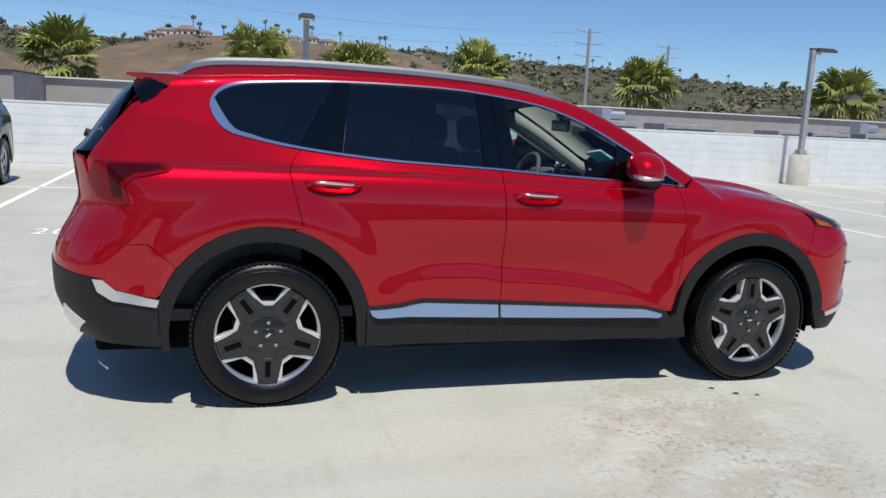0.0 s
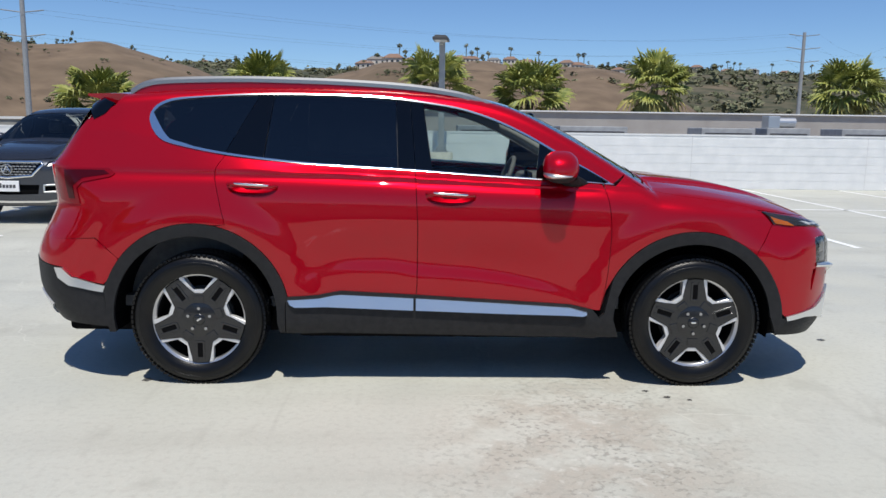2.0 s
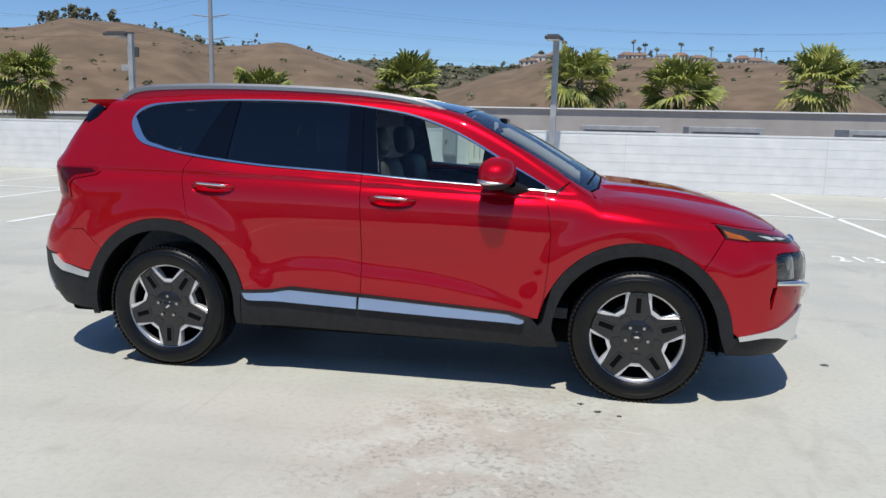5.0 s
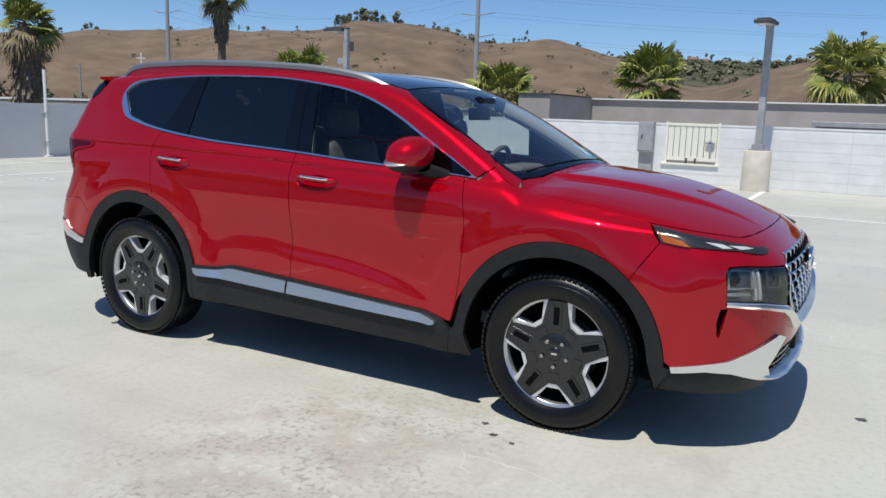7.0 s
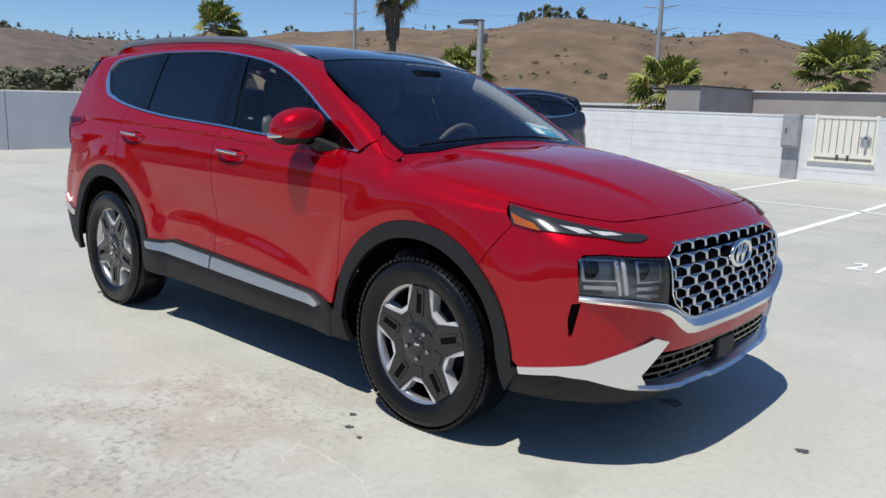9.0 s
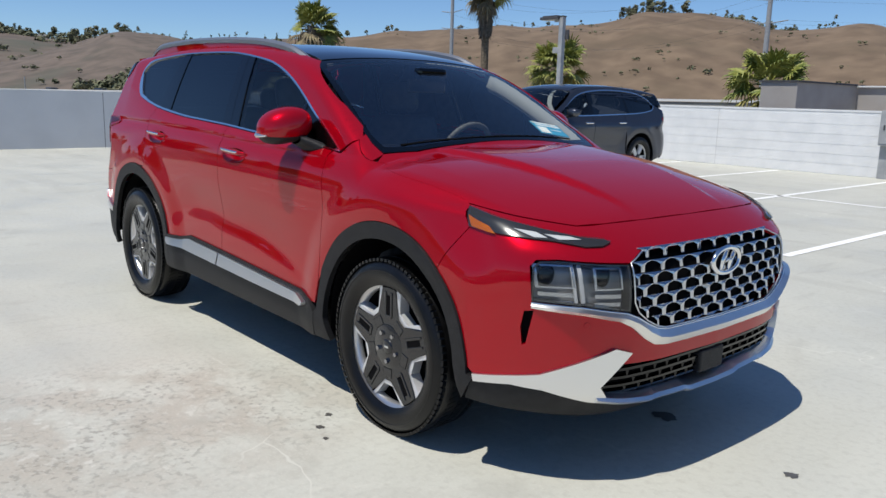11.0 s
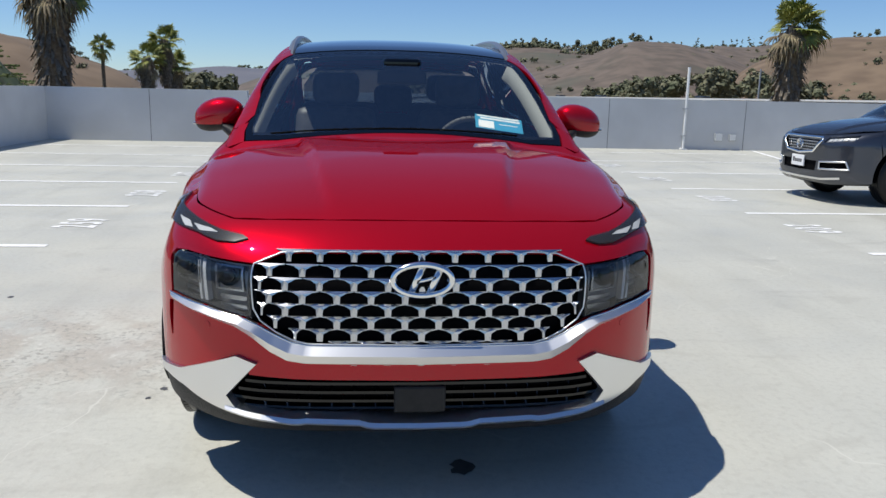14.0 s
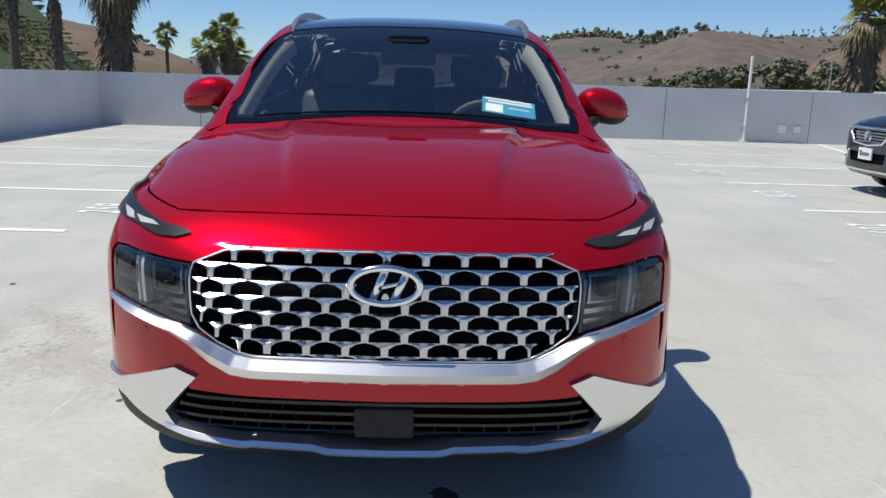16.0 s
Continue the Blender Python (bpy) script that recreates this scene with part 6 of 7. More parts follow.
tail("rear_moulding", X((-2.17, 0.648), (-2.125, 0.648), (-2.07, 0.598), (-1.881, 0.556), (-1.893, 0.522), (-2.085, 0.550), (-2.15, 0.592), end="tail"), SATIN, 0.014, 0.02, True, 0.02, "satin chrome bumper moulding")
tail("skid_plate", R((0.70, 0.50), (0.62, 0.42), (0.35, 0.40), (0.35, 0.34), (0.66, 0.345), (0.80, 0.43)), SATIN, 0.012, 0.02, True, 0.02, "satin silver rear skid trim")
lamps = both("tail_lamp", "side", [(-2.16, 1.192), (-1.855, 1.194), (-1.822, 1.165), (-1.838, 1.148), (-1.99, 1.118), (-2.022, 1.085), (-2.006, 1.002), (-2.06, 1.0), (-2.15, 1.02), (-2.20, 1.10)], LAMP_RED, offset=0.006, gap=0.022, depth=0.01, label="dark red tail lamp")
both("lamp_band", "side", [(-2.10, 1.182), (-1.88, 1.184), (-1.850, 1.160), (-1.99, 1.140), (-2.045, 1.10), (-2.035, 1.03), (-2.075, 1.03), (-2.095, 1.12)], LAMP_DEEP, offset=0.0085, gap=0.025, depth=0.002, parents=lamps)
# roof spoiler: a red wing that stands off behind the roof, with a black fin under each end
bm = bmesh.new()
rows = []
for y in np.linspace(-0.64, 0.64, 33):
    k = (abs(y) / 0.64) ** 2
    sec = [(-1.79, 1.632 - 0.034 * k), (-1.86, 1.628 - 0.026 * k), (-1.96, 1.616 - 0.016 * k), (-2.045 + 0.012 * k, 1.604 - 0.006 * k), (-2.048 + 0.012 * k, 1.590 - 0.004 * k), (-1.96, 1.566), (-1.865, 1.545 - 0.006 * k), (-1.80, 1.560)]
    rows.append([bm.verts.new((x, y, z)) for x, z in sec])
for r0, r1 in zip(rows, rows[1:]):
    for i in range(8):
        bm.faces.new((r0[i], r0[(i + 1) % 8], r1[(i + 1) % 8], r1[i]))
bm.faces.new(rows[0])
bm.faces.new(rows[-1])
bmesh.ops.recalc_face_normals(bm, faces=bm.faces)
wing = part("roof_spoiler", bm, RED, car, "red roof spoiler", False)
both("spoiler_fin", "side", [(-1.85, 1.545), (-1.90, 1.488), (-1.960, 1.455), (-1.985, 1.50), (-2.012, 1.572), (-1.93, 1.575)], GLOSS_BLACK, offset=0.004, gap=0.02, depth=0.012)
bm = bmesh.new()
rod(bm, (-2.24, -0.02, 1.262), (-2.31, -0.02, 1.285), 0.030, 0.022, 14)
rod(bm, (-2.300, -0.02, 1.280), (-2.235, 0.36, 1.325), 0.010, 0.006, 8)
part("rear_wiper", bm, CLAD, car)

# ---- the red car: mirrors ----
def mirror(s):
    head = new("door_mirror")
    head.parent = car
    bm = bmesh.new()
    bmesh.ops.create_uvsphere(bm, u_segments=40, v_segments=24, radius=1.0)
    for v in bm.verts:
        x, y, z = v.co
        k = lambda t, e: math.copysign(abs(t) ** e, t)
        v.co = (k(x, 0.80) * (0.100 if x > 0 else 0.098), k(y, 0.85) * 0.124, k(z, 0.85) * (0.086 if z > 0 else 0.080))
        out = v.co.y + 0.1
        v.co.x -= 0.10 * out - 0.012
        v.co.z += -0.10 * (out - 0.1) - 0.10 * max(0, out - 0.1)
    bm2 = bm.copy()
    for b, keep_low in ((bm, False), (bm2, True)):
        bmesh.ops.bisect_plane(b, geom=list(b.verts) + list(b.edges) + list(b.faces), plane_co=(0, 0, -0.036), plane_no=(0.12, 0.06, 1.0), clear_inner=not keep_low, clear_outer=keep_low)
    m = Matrix.Translation((0.592, s * 0.937, 1.234)) @ Matrix.Diagonal((1, s, 1, 1))
    for b in (bm, bm2):
        bmesh.ops.transform(b, matrix=m, verts=b.verts)
        if s < 0:
            bmesh.ops.reverse_faces(b, faces=b.faces)
    part("mirror_cap", bm, RED, head, smooth=True)
    part("mirror_base", bm2, CLAD, head, smooth=True)
    bm = bmesh.new()
    prev = None
    for i in range(19):
        t = i / 18
        a = math.pi * (0.36 + 0.52 * t)
        out = 0.128 * math.sin(a) ** 0.85
        p = Vector((0.598 + 0.103 * math.copysign(abs(math.cos(a)) ** 0.8, math.cos(a)) - 0.10 * out, s * (0.937 + out), 1.203 - 0.11 * out))
        h = 0.003 + 0.011 * math.sin(math.pi * min(1.0, t * 0.8)) ** 1.2
        ring = [bm.verts.new(p + Vector(q)) for q in ((0.0, 0, h), (0.005 * math.cos(a), s * 0.007, 0), (0.0, 0, -h), (-0.012 * math.cos(a), -s * 0.012, 0))]
        if prev:
            for k in range(4):
                bm.faces.new((prev[k], prev[(k + 1) % 4], ring[(k + 1) % 4], ring[k]))
        prev = ring
    bmesh.ops.recalc_face_normals(bm, faces=bm.faces)
    part("turn_signal", bm, SATIN, head, "bright turn signal strip", True)
    bm = bmesh.new()
    prev = None
    for t in np.linspace(0, 1, 8):
        c = Vector((0.64 + 0.075 * t, s * (0.91 - 0.095 * t), 1.178 - 0.055 * t))
        w, h = 0.055 + 0.02 * t, 0.026 + 0.016 * t
        ring = [bm.verts.new(c + Vector((w * math.cos(a), 0, h * math.sin(a)))) for a in np.linspace(0, 2 * math.pi, 13)[:-1]]
        if prev:
            for k in range(12):
                bm.faces.new((prev[k], prev[(k + 1) % 12], ring[(k + 1) % 12], ring[k]))
        prev = ring
    bmesh.ops.recalc_face_normals(bm, faces=bm.faces)
    part("mirror_arm", bm, CLAD, head, smooth=True)
    bm = bmesh.new()
    rings = [bm.verts.new((0.520, s * (0.937 + 0.085 * math.cos(a)), 1.238 + 0.055 * math.sin(a))) for a in np.linspace(0, 2 * math.pi, 25)[:-1]]
    bm.faces.new(rings)
    part("mirror_glass", bm, GLOSS_BLACK, head, "mirror glass")


for s in (-1, 1):
    mirror(s)

# ---- wheels ----
def star(n, r_out, half_w, r_in, turn, flat=0.16):
    """Outline of a star of broad arms."""
    pts = []
    for k in range(n):
        a = radians(turn + 360 / n * k)
        v = radians(turn + 360 / n * (k + 0.5))
        da = math.asin(half_w / r_out)
        pts += [(r_out * math.cos(a - da), r_out * math.sin(a - da)), (r_out * 1.0 * math.cos(a), r_out * math.sin(a)), (r_out * math.cos(a + da), r_out * math.sin(a + da))]
        pts += [(r_in * math.cos(v - flat), r_in * math.sin(v - flat)), (r_in * math.cos(v + flat), r_in * math.sin(v + flat))]
    return pts


def prism(pts, y0, y1, bevel=0.0):
    """A plate with an outline in x and z, from depth y0 to its outer face y1."""
    bm = bmesh.new()
    a = [bm.verts.new((x, y1, z)) for x, z in pts]
    b = [bm.verts.new((x, y0, z)) for x, z in pts]
    f = bm.faces.new(a)
    for i in range(len(pts)):
        bm.faces.new((a[i], b[i], b[(i + 1) % len(pts)], a[(i + 1) % len(pts)]))
    if bevel:
        bmesh.ops.bevel(bm, geom=list(f.edges), offset=bevel, segments=1, affect="EDGES")
    bmesh.ops.triangulate(bm, faces=[q for q in bm.faces if len(q.verts) > 4])
    bmesh.ops.recalc_face_normals(bm, faces=bm.faces)
    return bm


def tyre(parent, radius, rim_r, width):
    w = width / 2
    h = radius - rim_r
    prof = [(rim_r - 0.012, -w * 0.80), (rim_r + 0.006, -w * 0.92), (rim_r + h * 0.3, -w), (rim_r + h * 0.62, -w * 0.98), (radius - 0.022, -w * 0.88), (radius - 0.006, -w * 0.74), (radius, -w * 0.5), (radius, w * 0.5), (radius - 0.006, w * 0.74), (radius - 0.022, w * 0.88), (rim_r + h * 0.62, w * 0.98), (rim_r + h * 0.3, w), (rim_r + 0.006, w * 0.92), (rim_r - 0.012, w * 0.80)]
    t = part("tyre", lathe(prof, 72), RUBBER, parent, smooth=True)
    bm = bmesh.new()
    n = 84
    for i in range(n):
        a = 2 * math.pi * i / n
        for y0, y1, sl in ((-w * 0.90, -w * 0.46, 0.12), (-w * 0.40, -w * 0.06, -0.3), (w * 0.06, w * 0.40, 0.3), (w * 0.46, w * 0.90, -0.12)):
            g = bmesh.ops.create_cube(bm, size=1.0)["verts"]
            m = pose(0, 0, 0, 0, -math.degrees(a), 0) @ Matrix.Translation((radius - (0.004 if abs(y0 + y1) < w * 0.9 else 0.0108), (y0 + y1) / 2, 0)) @ pose(0, 0, 0, math.degrees(sl), 0, -9 * np.sign(y0 + y1) if abs(y0 + y1) > w * 0.9 else 0) @ Matrix.Diagonal((0.012, y1 - y0, 2 * math.pi * radius / n * 0.76, 1))
            bmesh.ops.transform(bm, matrix=m, verts=g)
    tread = part("tread", bm, RUBBER, parent)
    tread["kind"] = "stuff"
    part("sidewall_rib", lathe([(rim_r + h * 0.50, w * 0.985), (rim_r + h * 0.53, w * 1.012), (rim_r + h * 0.56, w * 0.985)], 72), RUBBER, parent, smooth=True)
    return t


def suv_wheel():
    w = holder("wheel", pose(0, 0, 0), "", "")
    for k in list(w.keys()):
        del w[k]
    tyre(w, 0.370, 0.267, 0.235)
    rubber = set(w.children)
    part("rim", lathe([(0.232, 0.050), (0.2335, 0.076), (0.238, 0.080), (0.250, 0.084), (0.256, 0.090), (0.259, 0.087), (0.259, 0.06)], 72), RIM_LIP, w, "machined bright rim edge", True)
    part("barrel", lathe([(0.240, 0.055), (0.228, 0.03), (0.222, -0.03), (0.05, -0.035)], 60), PITCH, w, smooth=True)
    part("brake_disc", lathe([(0.06, 0.0), (0.165, 0.0), (0.165, -0.02), (0.06, -0.02)], 48), DISC, w, smooth=False)
    part("spoke_edge", prism(star(5, 0.246, 0.066, 0.160, 90, 0.20), 0.035, 0.084, 0.004), RIM_BRIGHT, w, "machined bright spoke edges")
    part("spoke_face", prism(star(5, 0.244, 0.046, 0.137, 90, 0.165), 0.05, 0.0885, 0.006), RIM_DARK, w, "dark grey five-arm wheel face")
    part("hub_dish", lathe([(0.0, 0.0915), (0.085, 0.0915), (0.092, 0.088)], 40), RIM_DARK, w, smooth=True)
    for k in range(5):
        a = 90 + 72 * k
        m = pose(0, 0, 0, 0, -a, 0)
        for nm, mat, bits in (("slot_edge", RIM_DARK, (((0.122, 0.087, -0.024), (0.222, 0.0925, -0.013)), ((0.122, 0.087, 0.013), (0.222, 0.0925, 0.024)), ((0.116, 0.087, -0.020), (0.130, 0.0925, 0.020)))), ("slot", PITCH, (((0.130, 0.088, -0.012), (0.208, 0.0895, 0.012)),))):
            bm = boxes(*bits, bevel=0.002)
            bmesh.ops.transform(bm, matrix=m, verts=bm.verts)
            part(nm, bm, mat, w)
        v = pose(0, 0, 0, 0, -(a + 36), 0)
        bm = boxes(((0.088, 0.087, -0.027), (0.128, 0.0915, 0.027)), bevel=0.003)
        bmesh.ops.transform(bm, matrix=v, verts=bm.verts)
        part("hub_pad", bm, RIM_DARK, w)
        bm = bmesh.new()
        rod(bm, (0.060, 0.084, 0), (0.060, 0.101, 0), 0.0115, 0.009, 6)
        bmesh.ops.transform(bm, matrix=v, verts=bm.verts)
        part("wheel_nut", bm, NUT, w, "dark chrome wheel nut")
    part("centre_cap", lathe([(0.0, 0.098), (0.024, 0.098), (0.031, 0.094), (0.032, 0.07)], 32), RIM_DARK, w, smooth=True)
    part("cap_badge", boxes(((-0.013, 0.0975, -0.0045), (0.013, 0.0992, 0.0045)), bevel=0.001), CHROME, w)
    for ob in w.children:
        if ob not in rubber:
            ob.data.transform(Matrix.Diagonal((1.043, 1, 1.043, 1)))
    return w


def place_wheel(w, owner, x, y, z, side, turn):
    """Puts a copy of a wheel under a car; its outer face looks to the given side."""
    ob = copy_thing(w, Matrix.Identity(4))
    ob.parent = owner
    ob.matrix_local = Matrix.Translation((x, y, z)) @ (pose(0, 0, 0, 0, 0, 180) if side < 0 else Matrix.Identity(4)) @ pose(0, 0, 0, 0, turn, 0)
    return ob


master = suv_wheel()
for x, turn in ((-AXLE, 36), (AXLE, 0)):
    for s in (-1, 1):
        place_wheel(master, car, x, s * 0.822, 0.368, s, turn if s < 0 else -turn)
for o in (*master.children_recursive, master):
    bpy.data.objects.remove(o)

# ---- cabin ----
def lined(name, view, outline, material, offset, gap=0.06):
    return panel(name, cut(suv, view, outline, (), offset, gap, 0), material, car)


lined("headliner", "top", [(0.36, 0.605), (-1.0, 0.615), (-1.82, 0.60), (-1.82, -0.60), (-1.0, -0.615), (0.36, -0.605)], LINER, -0.03)
for s in (-1, 1):
    panel("pillar_lining", cut(suv, "side", A_PILLAR[:1] + [(0.93, 1.15)] + [(x, z + 0.004) for x, z in DLO_TOP if 0.1 < x < 0.9] + [(0.10, 1.56), (0.40, 1.53)] + A_PILLAR[:0:-1], (), -0.03, 0.05, 0), LINER, car, s)
    panel("door_lining", cut(suv, "side", [(0.85, 0.45), (0.88, 1.0), (0.80, 1.135), (-0.2, 1.185), (-1.24, 1.26), (-1.27, 1.0), (-1.0, 0.9), (-0.85, 0.45)], (), -0.07, 0.06, 0.0), DASH, car, s)
    panel("pillar_lining", cut(suv, "side", [(-0.30, 1.20), (-0.10, 1.20), (-0.16, 1.59), (-0.30, 1.60)], (), -0.03, 0.05, 0), DASH, car, s)
    panel("rear_lining", cut(suv, "side", [(-1.24, 1.25), (-1.02, 1.24), (-0.98, 1.6), (-1.06, 1.6)], (), -0.03, 0.05, 0), DASH, car, s)
for s in (-1, 1):
    bm = bmesh.new()
    prev = None
    for x in np.linspace(0.40, 1.03, 16):
        y = float(np.interp(x, (0.395, 0.45, 0.60, 0.80, 0.985, 1.04), (0.585, 0.612, 0.646, 0.684, 0.714, 0.712)))
        z = float(suv.at("top", float(x), y)[2]) - 0.014
        ring = [bm.verts.new((x, s * (y + dy), z + dz)) for dy, dz in ((0.02, -0.006), (-0.004, 0.0), (-0.036, -0.07), (-0.01, -0.10))]
        if prev:
            for k in range(3):
                bm.faces.new((prev[k], prev[k + 1], ring[k + 1], ring[k]))
        prev = ring
    bmesh.ops.recalc_face_normals(bm, faces=bm.faces)
    part("windshield_pillar_trim", bm, PILLAR_TRIM, car, "pale pillar trim", True)
part("cabin_floor", boxes(((-1.9, -0.72, 0.40), (1.0, 0.72, 0.46))), DASH, car)
part("load_floor", boxes(((-2.0, -0.62, 0.46), (-1.2, 0.62, 0.86))), DASH, car)
bm = boxes(((0.62, -0.70, 0.62), (1.04, 0.70, 1.06)), bevel=0.06)
box(bm, (0.52, -0.66, 0.95), (0.80, 0.66, 1.08), 0.05)
box(bm, (0.52, 0.18, 1.05), (0.72, 0.58, 1.135), 0.04)
part("dashboard", bm, DASH, car, smooth=False)
part("console", boxes(((-0.30, -0.14, 0.46), (0.62, 0.14, 0.78)), bevel=0.04), DASH, car)
part("display", boxes(((0.535, -0.16, 1.06), (0.55, 0.14, 1.16)), bevel=0.005), GLOSS_BLACK, car)


def seat(x, y, w=0.50, lift=0.0):
    st = new("seat")
    st.parent = car
    bm = boxes(((x - 0.25, y - w / 2, 0.50), (x + 0.27, y + w / 2, 0.76)), bevel=0.07)
    part("cushion", bm, SEAT, st, smooth=True)
    bm = boxes(((-0.07, -w / 2, 0.0), (0.09, w / 2, 0.62)), bevel=0.065)
    bmesh.ops.transform(bm, matrix=Matrix.Translation((x - 0.24, y, 0.66 + lift)) @ pose(0, 0, 0, 0, -14, 0), verts=bm.verts)
    part("backrest", bm, SEAT, st, smooth=True)
    bm = boxes(((-0.05, -0.14, 0.0), (0.06, 0.14, 0.19)), bevel=0.05)
    bmesh.ops.transform(bm, matrix=Matrix.Translation((x - 0.40, y, 1.28 + lift)) @ pose(0, 0, 0, 0, -8, 0), verts=bm.verts)
    part("headrest", bm, SEAT, st, smooth=True)
    bm = bmesh.new()
    for dy in (-0.06, 0.06):
        rod(bm, (x - 0.385, y + dy, 1.20 + lift), (x - 0.40, y + dy, 1.34 + lift), 0.007)
    part("headrest_post", bm, DASH, st)


for y in (-0.38, 0.38):
    seat(0.18, y)
    seat(-0.72, y * 1.02, 0.56, 0.02)
seat(-0.72, 0.0, 0.30, -0.06)
wheel_bm = bmesh.new()
for i in range(40):
    a0, a1 = 2 * math.pi * i / 40, 2 * math.pi * (i + 1) / 40
    rod(wheel_bm, (0, 0.185 * math.cos(a0), 0.185 * math.sin(a0)), (0, 0.185 * math.cos(a1), 0.185 * math.sin(a1)), 0.016, n=8, caps=False)
for a in (0, 180, 270):
    rod(wheel_bm, (0.02, 0, 0), (0, 0.18 * math.cos(radians(a)), 0.18 * math.sin(radians(a))), 0.02, 0.014, 8)
rod(wheel_bm, (0.0, 0, 0), (0.05, 0, 0), 0.065, 0.05, 16)
rod(wheel_bm, (0.03, 0, 0), (0.30, 0, 0), 0.04, 0.05, 10)
bmesh.ops.transform(wheel_bm, matrix=Matrix.Translation((0.42, 0.38, 1.06)) @ pose(0, 0, 0, 0, 22, 0), verts=wheel_bm.verts)
part("steering_wheel", wheel_bm, DASH, car, "dark steering wheel", True)
bm = boxes(((-0.012, -0.13, -0.035), (0.012, 0.13, 0.035)), bevel=0.01)
bmesh.ops.transform(bm, matrix=Matrix.Translation((0.50, 0.0, 1.435)), verts=bm.verts)
rod(bm, (0.50, 0, 1.46), (0.52, 0, 1.53), 0.012)
box(bm, (0.50, -0.10, 1.47), (0.56, 0.10, 1.535), 0.02)
part("rear_view_mirror", bm, GLOSS_BLACK, car)
CARD = Matrix.Translation((1.012, 0.445, float(suv.at("top", 1.012, 0.445)[2]) - 0.014)) @ pose(0, 0, 0, 0, 29.6, 0) @ pose(0, 0, 0, -6.5, 0, -3)
bm = boxes(((-0.060, -0.115, 0.0), (0.060, 0.115, 0.003)))
bmesh.ops.transform(bm, matrix=CARD, verts=bm.verts)
card = part("dash_card", bm, PAPER_BLUE, car, "blue and white printed card behind the windshield")
bm = boxes(((-0.056, -0.105, 0.003), (-0.043, 0.10, 0.0045)), ((-0.036, -0.09, 0.003), (-0.022, 0.105, 0.0045)), ((-0.01, -0.10, 0.003), (0.052, -0.025, 0.0045)), ((0.005, 0.0, 0.003), (0.012, 0.09, 0.0045)))
bmesh.ops.transform(bm, matrix=CARD, verts=bm.verts)
part("printed_band", bm, PAPER, card)
# wipers
for y0, y1 in ((-0.12, 0.52), (-0.62, -0.10)):
    bm = bmesh.new()
    pts = [Vector(suv.at("top", 1.115 - 0.06 * (abs(y) / 0.7) ** 2 + 0.01, abs(y))) for y in np.linspace(y0, y1, 10)]
    prev = None
    for y, a in zip(np.linspace(y0, y1, 10), pts):
        ring = [bm.verts.new((a.x + 0.007 * math.cos(k), y, a.z - 0.004 + 0.004 * math.sin(k))) for k in np.linspace(0, 2 * math.pi, 7)[:-1]]
        if prev:
            for k in range(6):
                bm.faces.new((prev[k], prev[(k + 1) % 6], ring[(k + 1) % 6], ring[k]))
        prev = ring
    part("wiper", bm, PITCH, car)

# the finished car, set to its true breadth
car.matrix_world = Matrix.Translation((0, -0.0138, 0)) @ Matrix.Diagonal((1, 0.985, 1, 1))

# ---- the grey car: lines of the body ----
G_AX, G_HUB = 1.41, 0.375
g_belt = line((-2.4, 1.20), (-1.8, 1.17), (-1.0, 1.135), (0.0, 1.105), (0.9, 1.085), (2.0, 1.03))
g_low = line((0.15, 0.84), (0.28, 0.92), (0.42, 0.935), (0.60, 0.928), (0.80, 0.945), (0.92, 0.950), (1.0, 0.935))


def grey_width(x, z):
    zb = g_belt(x)
    up = 0.935 - 0.065 * np.clip((z - 1.0) / np.maximum(zb - 1.0, 0.02), 0, 1)
    w = np.where(z < 1.0, g_low(np.minimum(z, 1.0)), np.where(z < zb, up, 0.87 - tumble(np.maximum(z - zb, 0))))
    for ax in (-G_AX, G_AX):
        w = w + 0.022 * np.exp(-((np.hypot(x - ax, z - G_HUB) - 0.5) / 0.11) ** 2)
    return w - 0.07 * step(x, 1.3, 2.1) * step(z, 0.75, 1.05) - 0.07 * step(-x, 1.2, 2.5) * step(z, 0.9, 1.5)


g_hood = line((0.9, 1.15), (1.2, 1.13), (1.6, 1.085), (2.0, 1.01), (2.25, 0.93), (2.4, 0.84))
g_roof = line((-2.7, 1.36), (-2.4, 1.51), (-2.1, 1.585), (-1.5, 1.65), (-0.8, 1.678), (-0.2, 1.665), (0.3, 1.60), (0.8, 1.45))
g_nose = line((0.1, -0.40), (0.22, -0.14), (0.32, -0.03), (0.45, 0.0), (0.62, 0.0), (0.78, 0.0), (0.88, -0.05), (0.95, -0.15), (1.02, -0.33), (1.15, -0.9))
g_tail = line((0.15, -2.30), (0.35, -2.52), (0.55, -2.56), (0.75, -2.54), (0.9, -2.48), (1.1, -2.50), (1.25, -2.44), (1.45, -2.33), (1.6, -2.25))
grey_hull = Hull(grey_width, lambda x, y: np.maximum(g_hood(x) - 0.06 * (np.abs(y) / 0.8) ** 2.6 + 0.015 * step(-np.abs(y), -0.5, -0.42), -smax(-(1.27 - 0.56 * (x - 0.95) - 0.08 * (np.abs(y) / 0.72) ** 2), -(g_roof(x) - 0.035 * (np.abs(y) / 0.6) ** 2.4), 0.1)),
                 lambda y, z: 2.36 - plan_f(np.abs(y)) * 0.95 + g_nose(z), lambda y, z: g_tail(z) + plan_r(np.abs(y)), 1.25, -1.4)
GREY_GLASS = glass_material("smoked_glass", (0.52, 0.58, 0.60))
grey = holder("suv", pose(0, 0, 0), "dark grey metallic SUV with chrome trim parked by the white wall", "car")


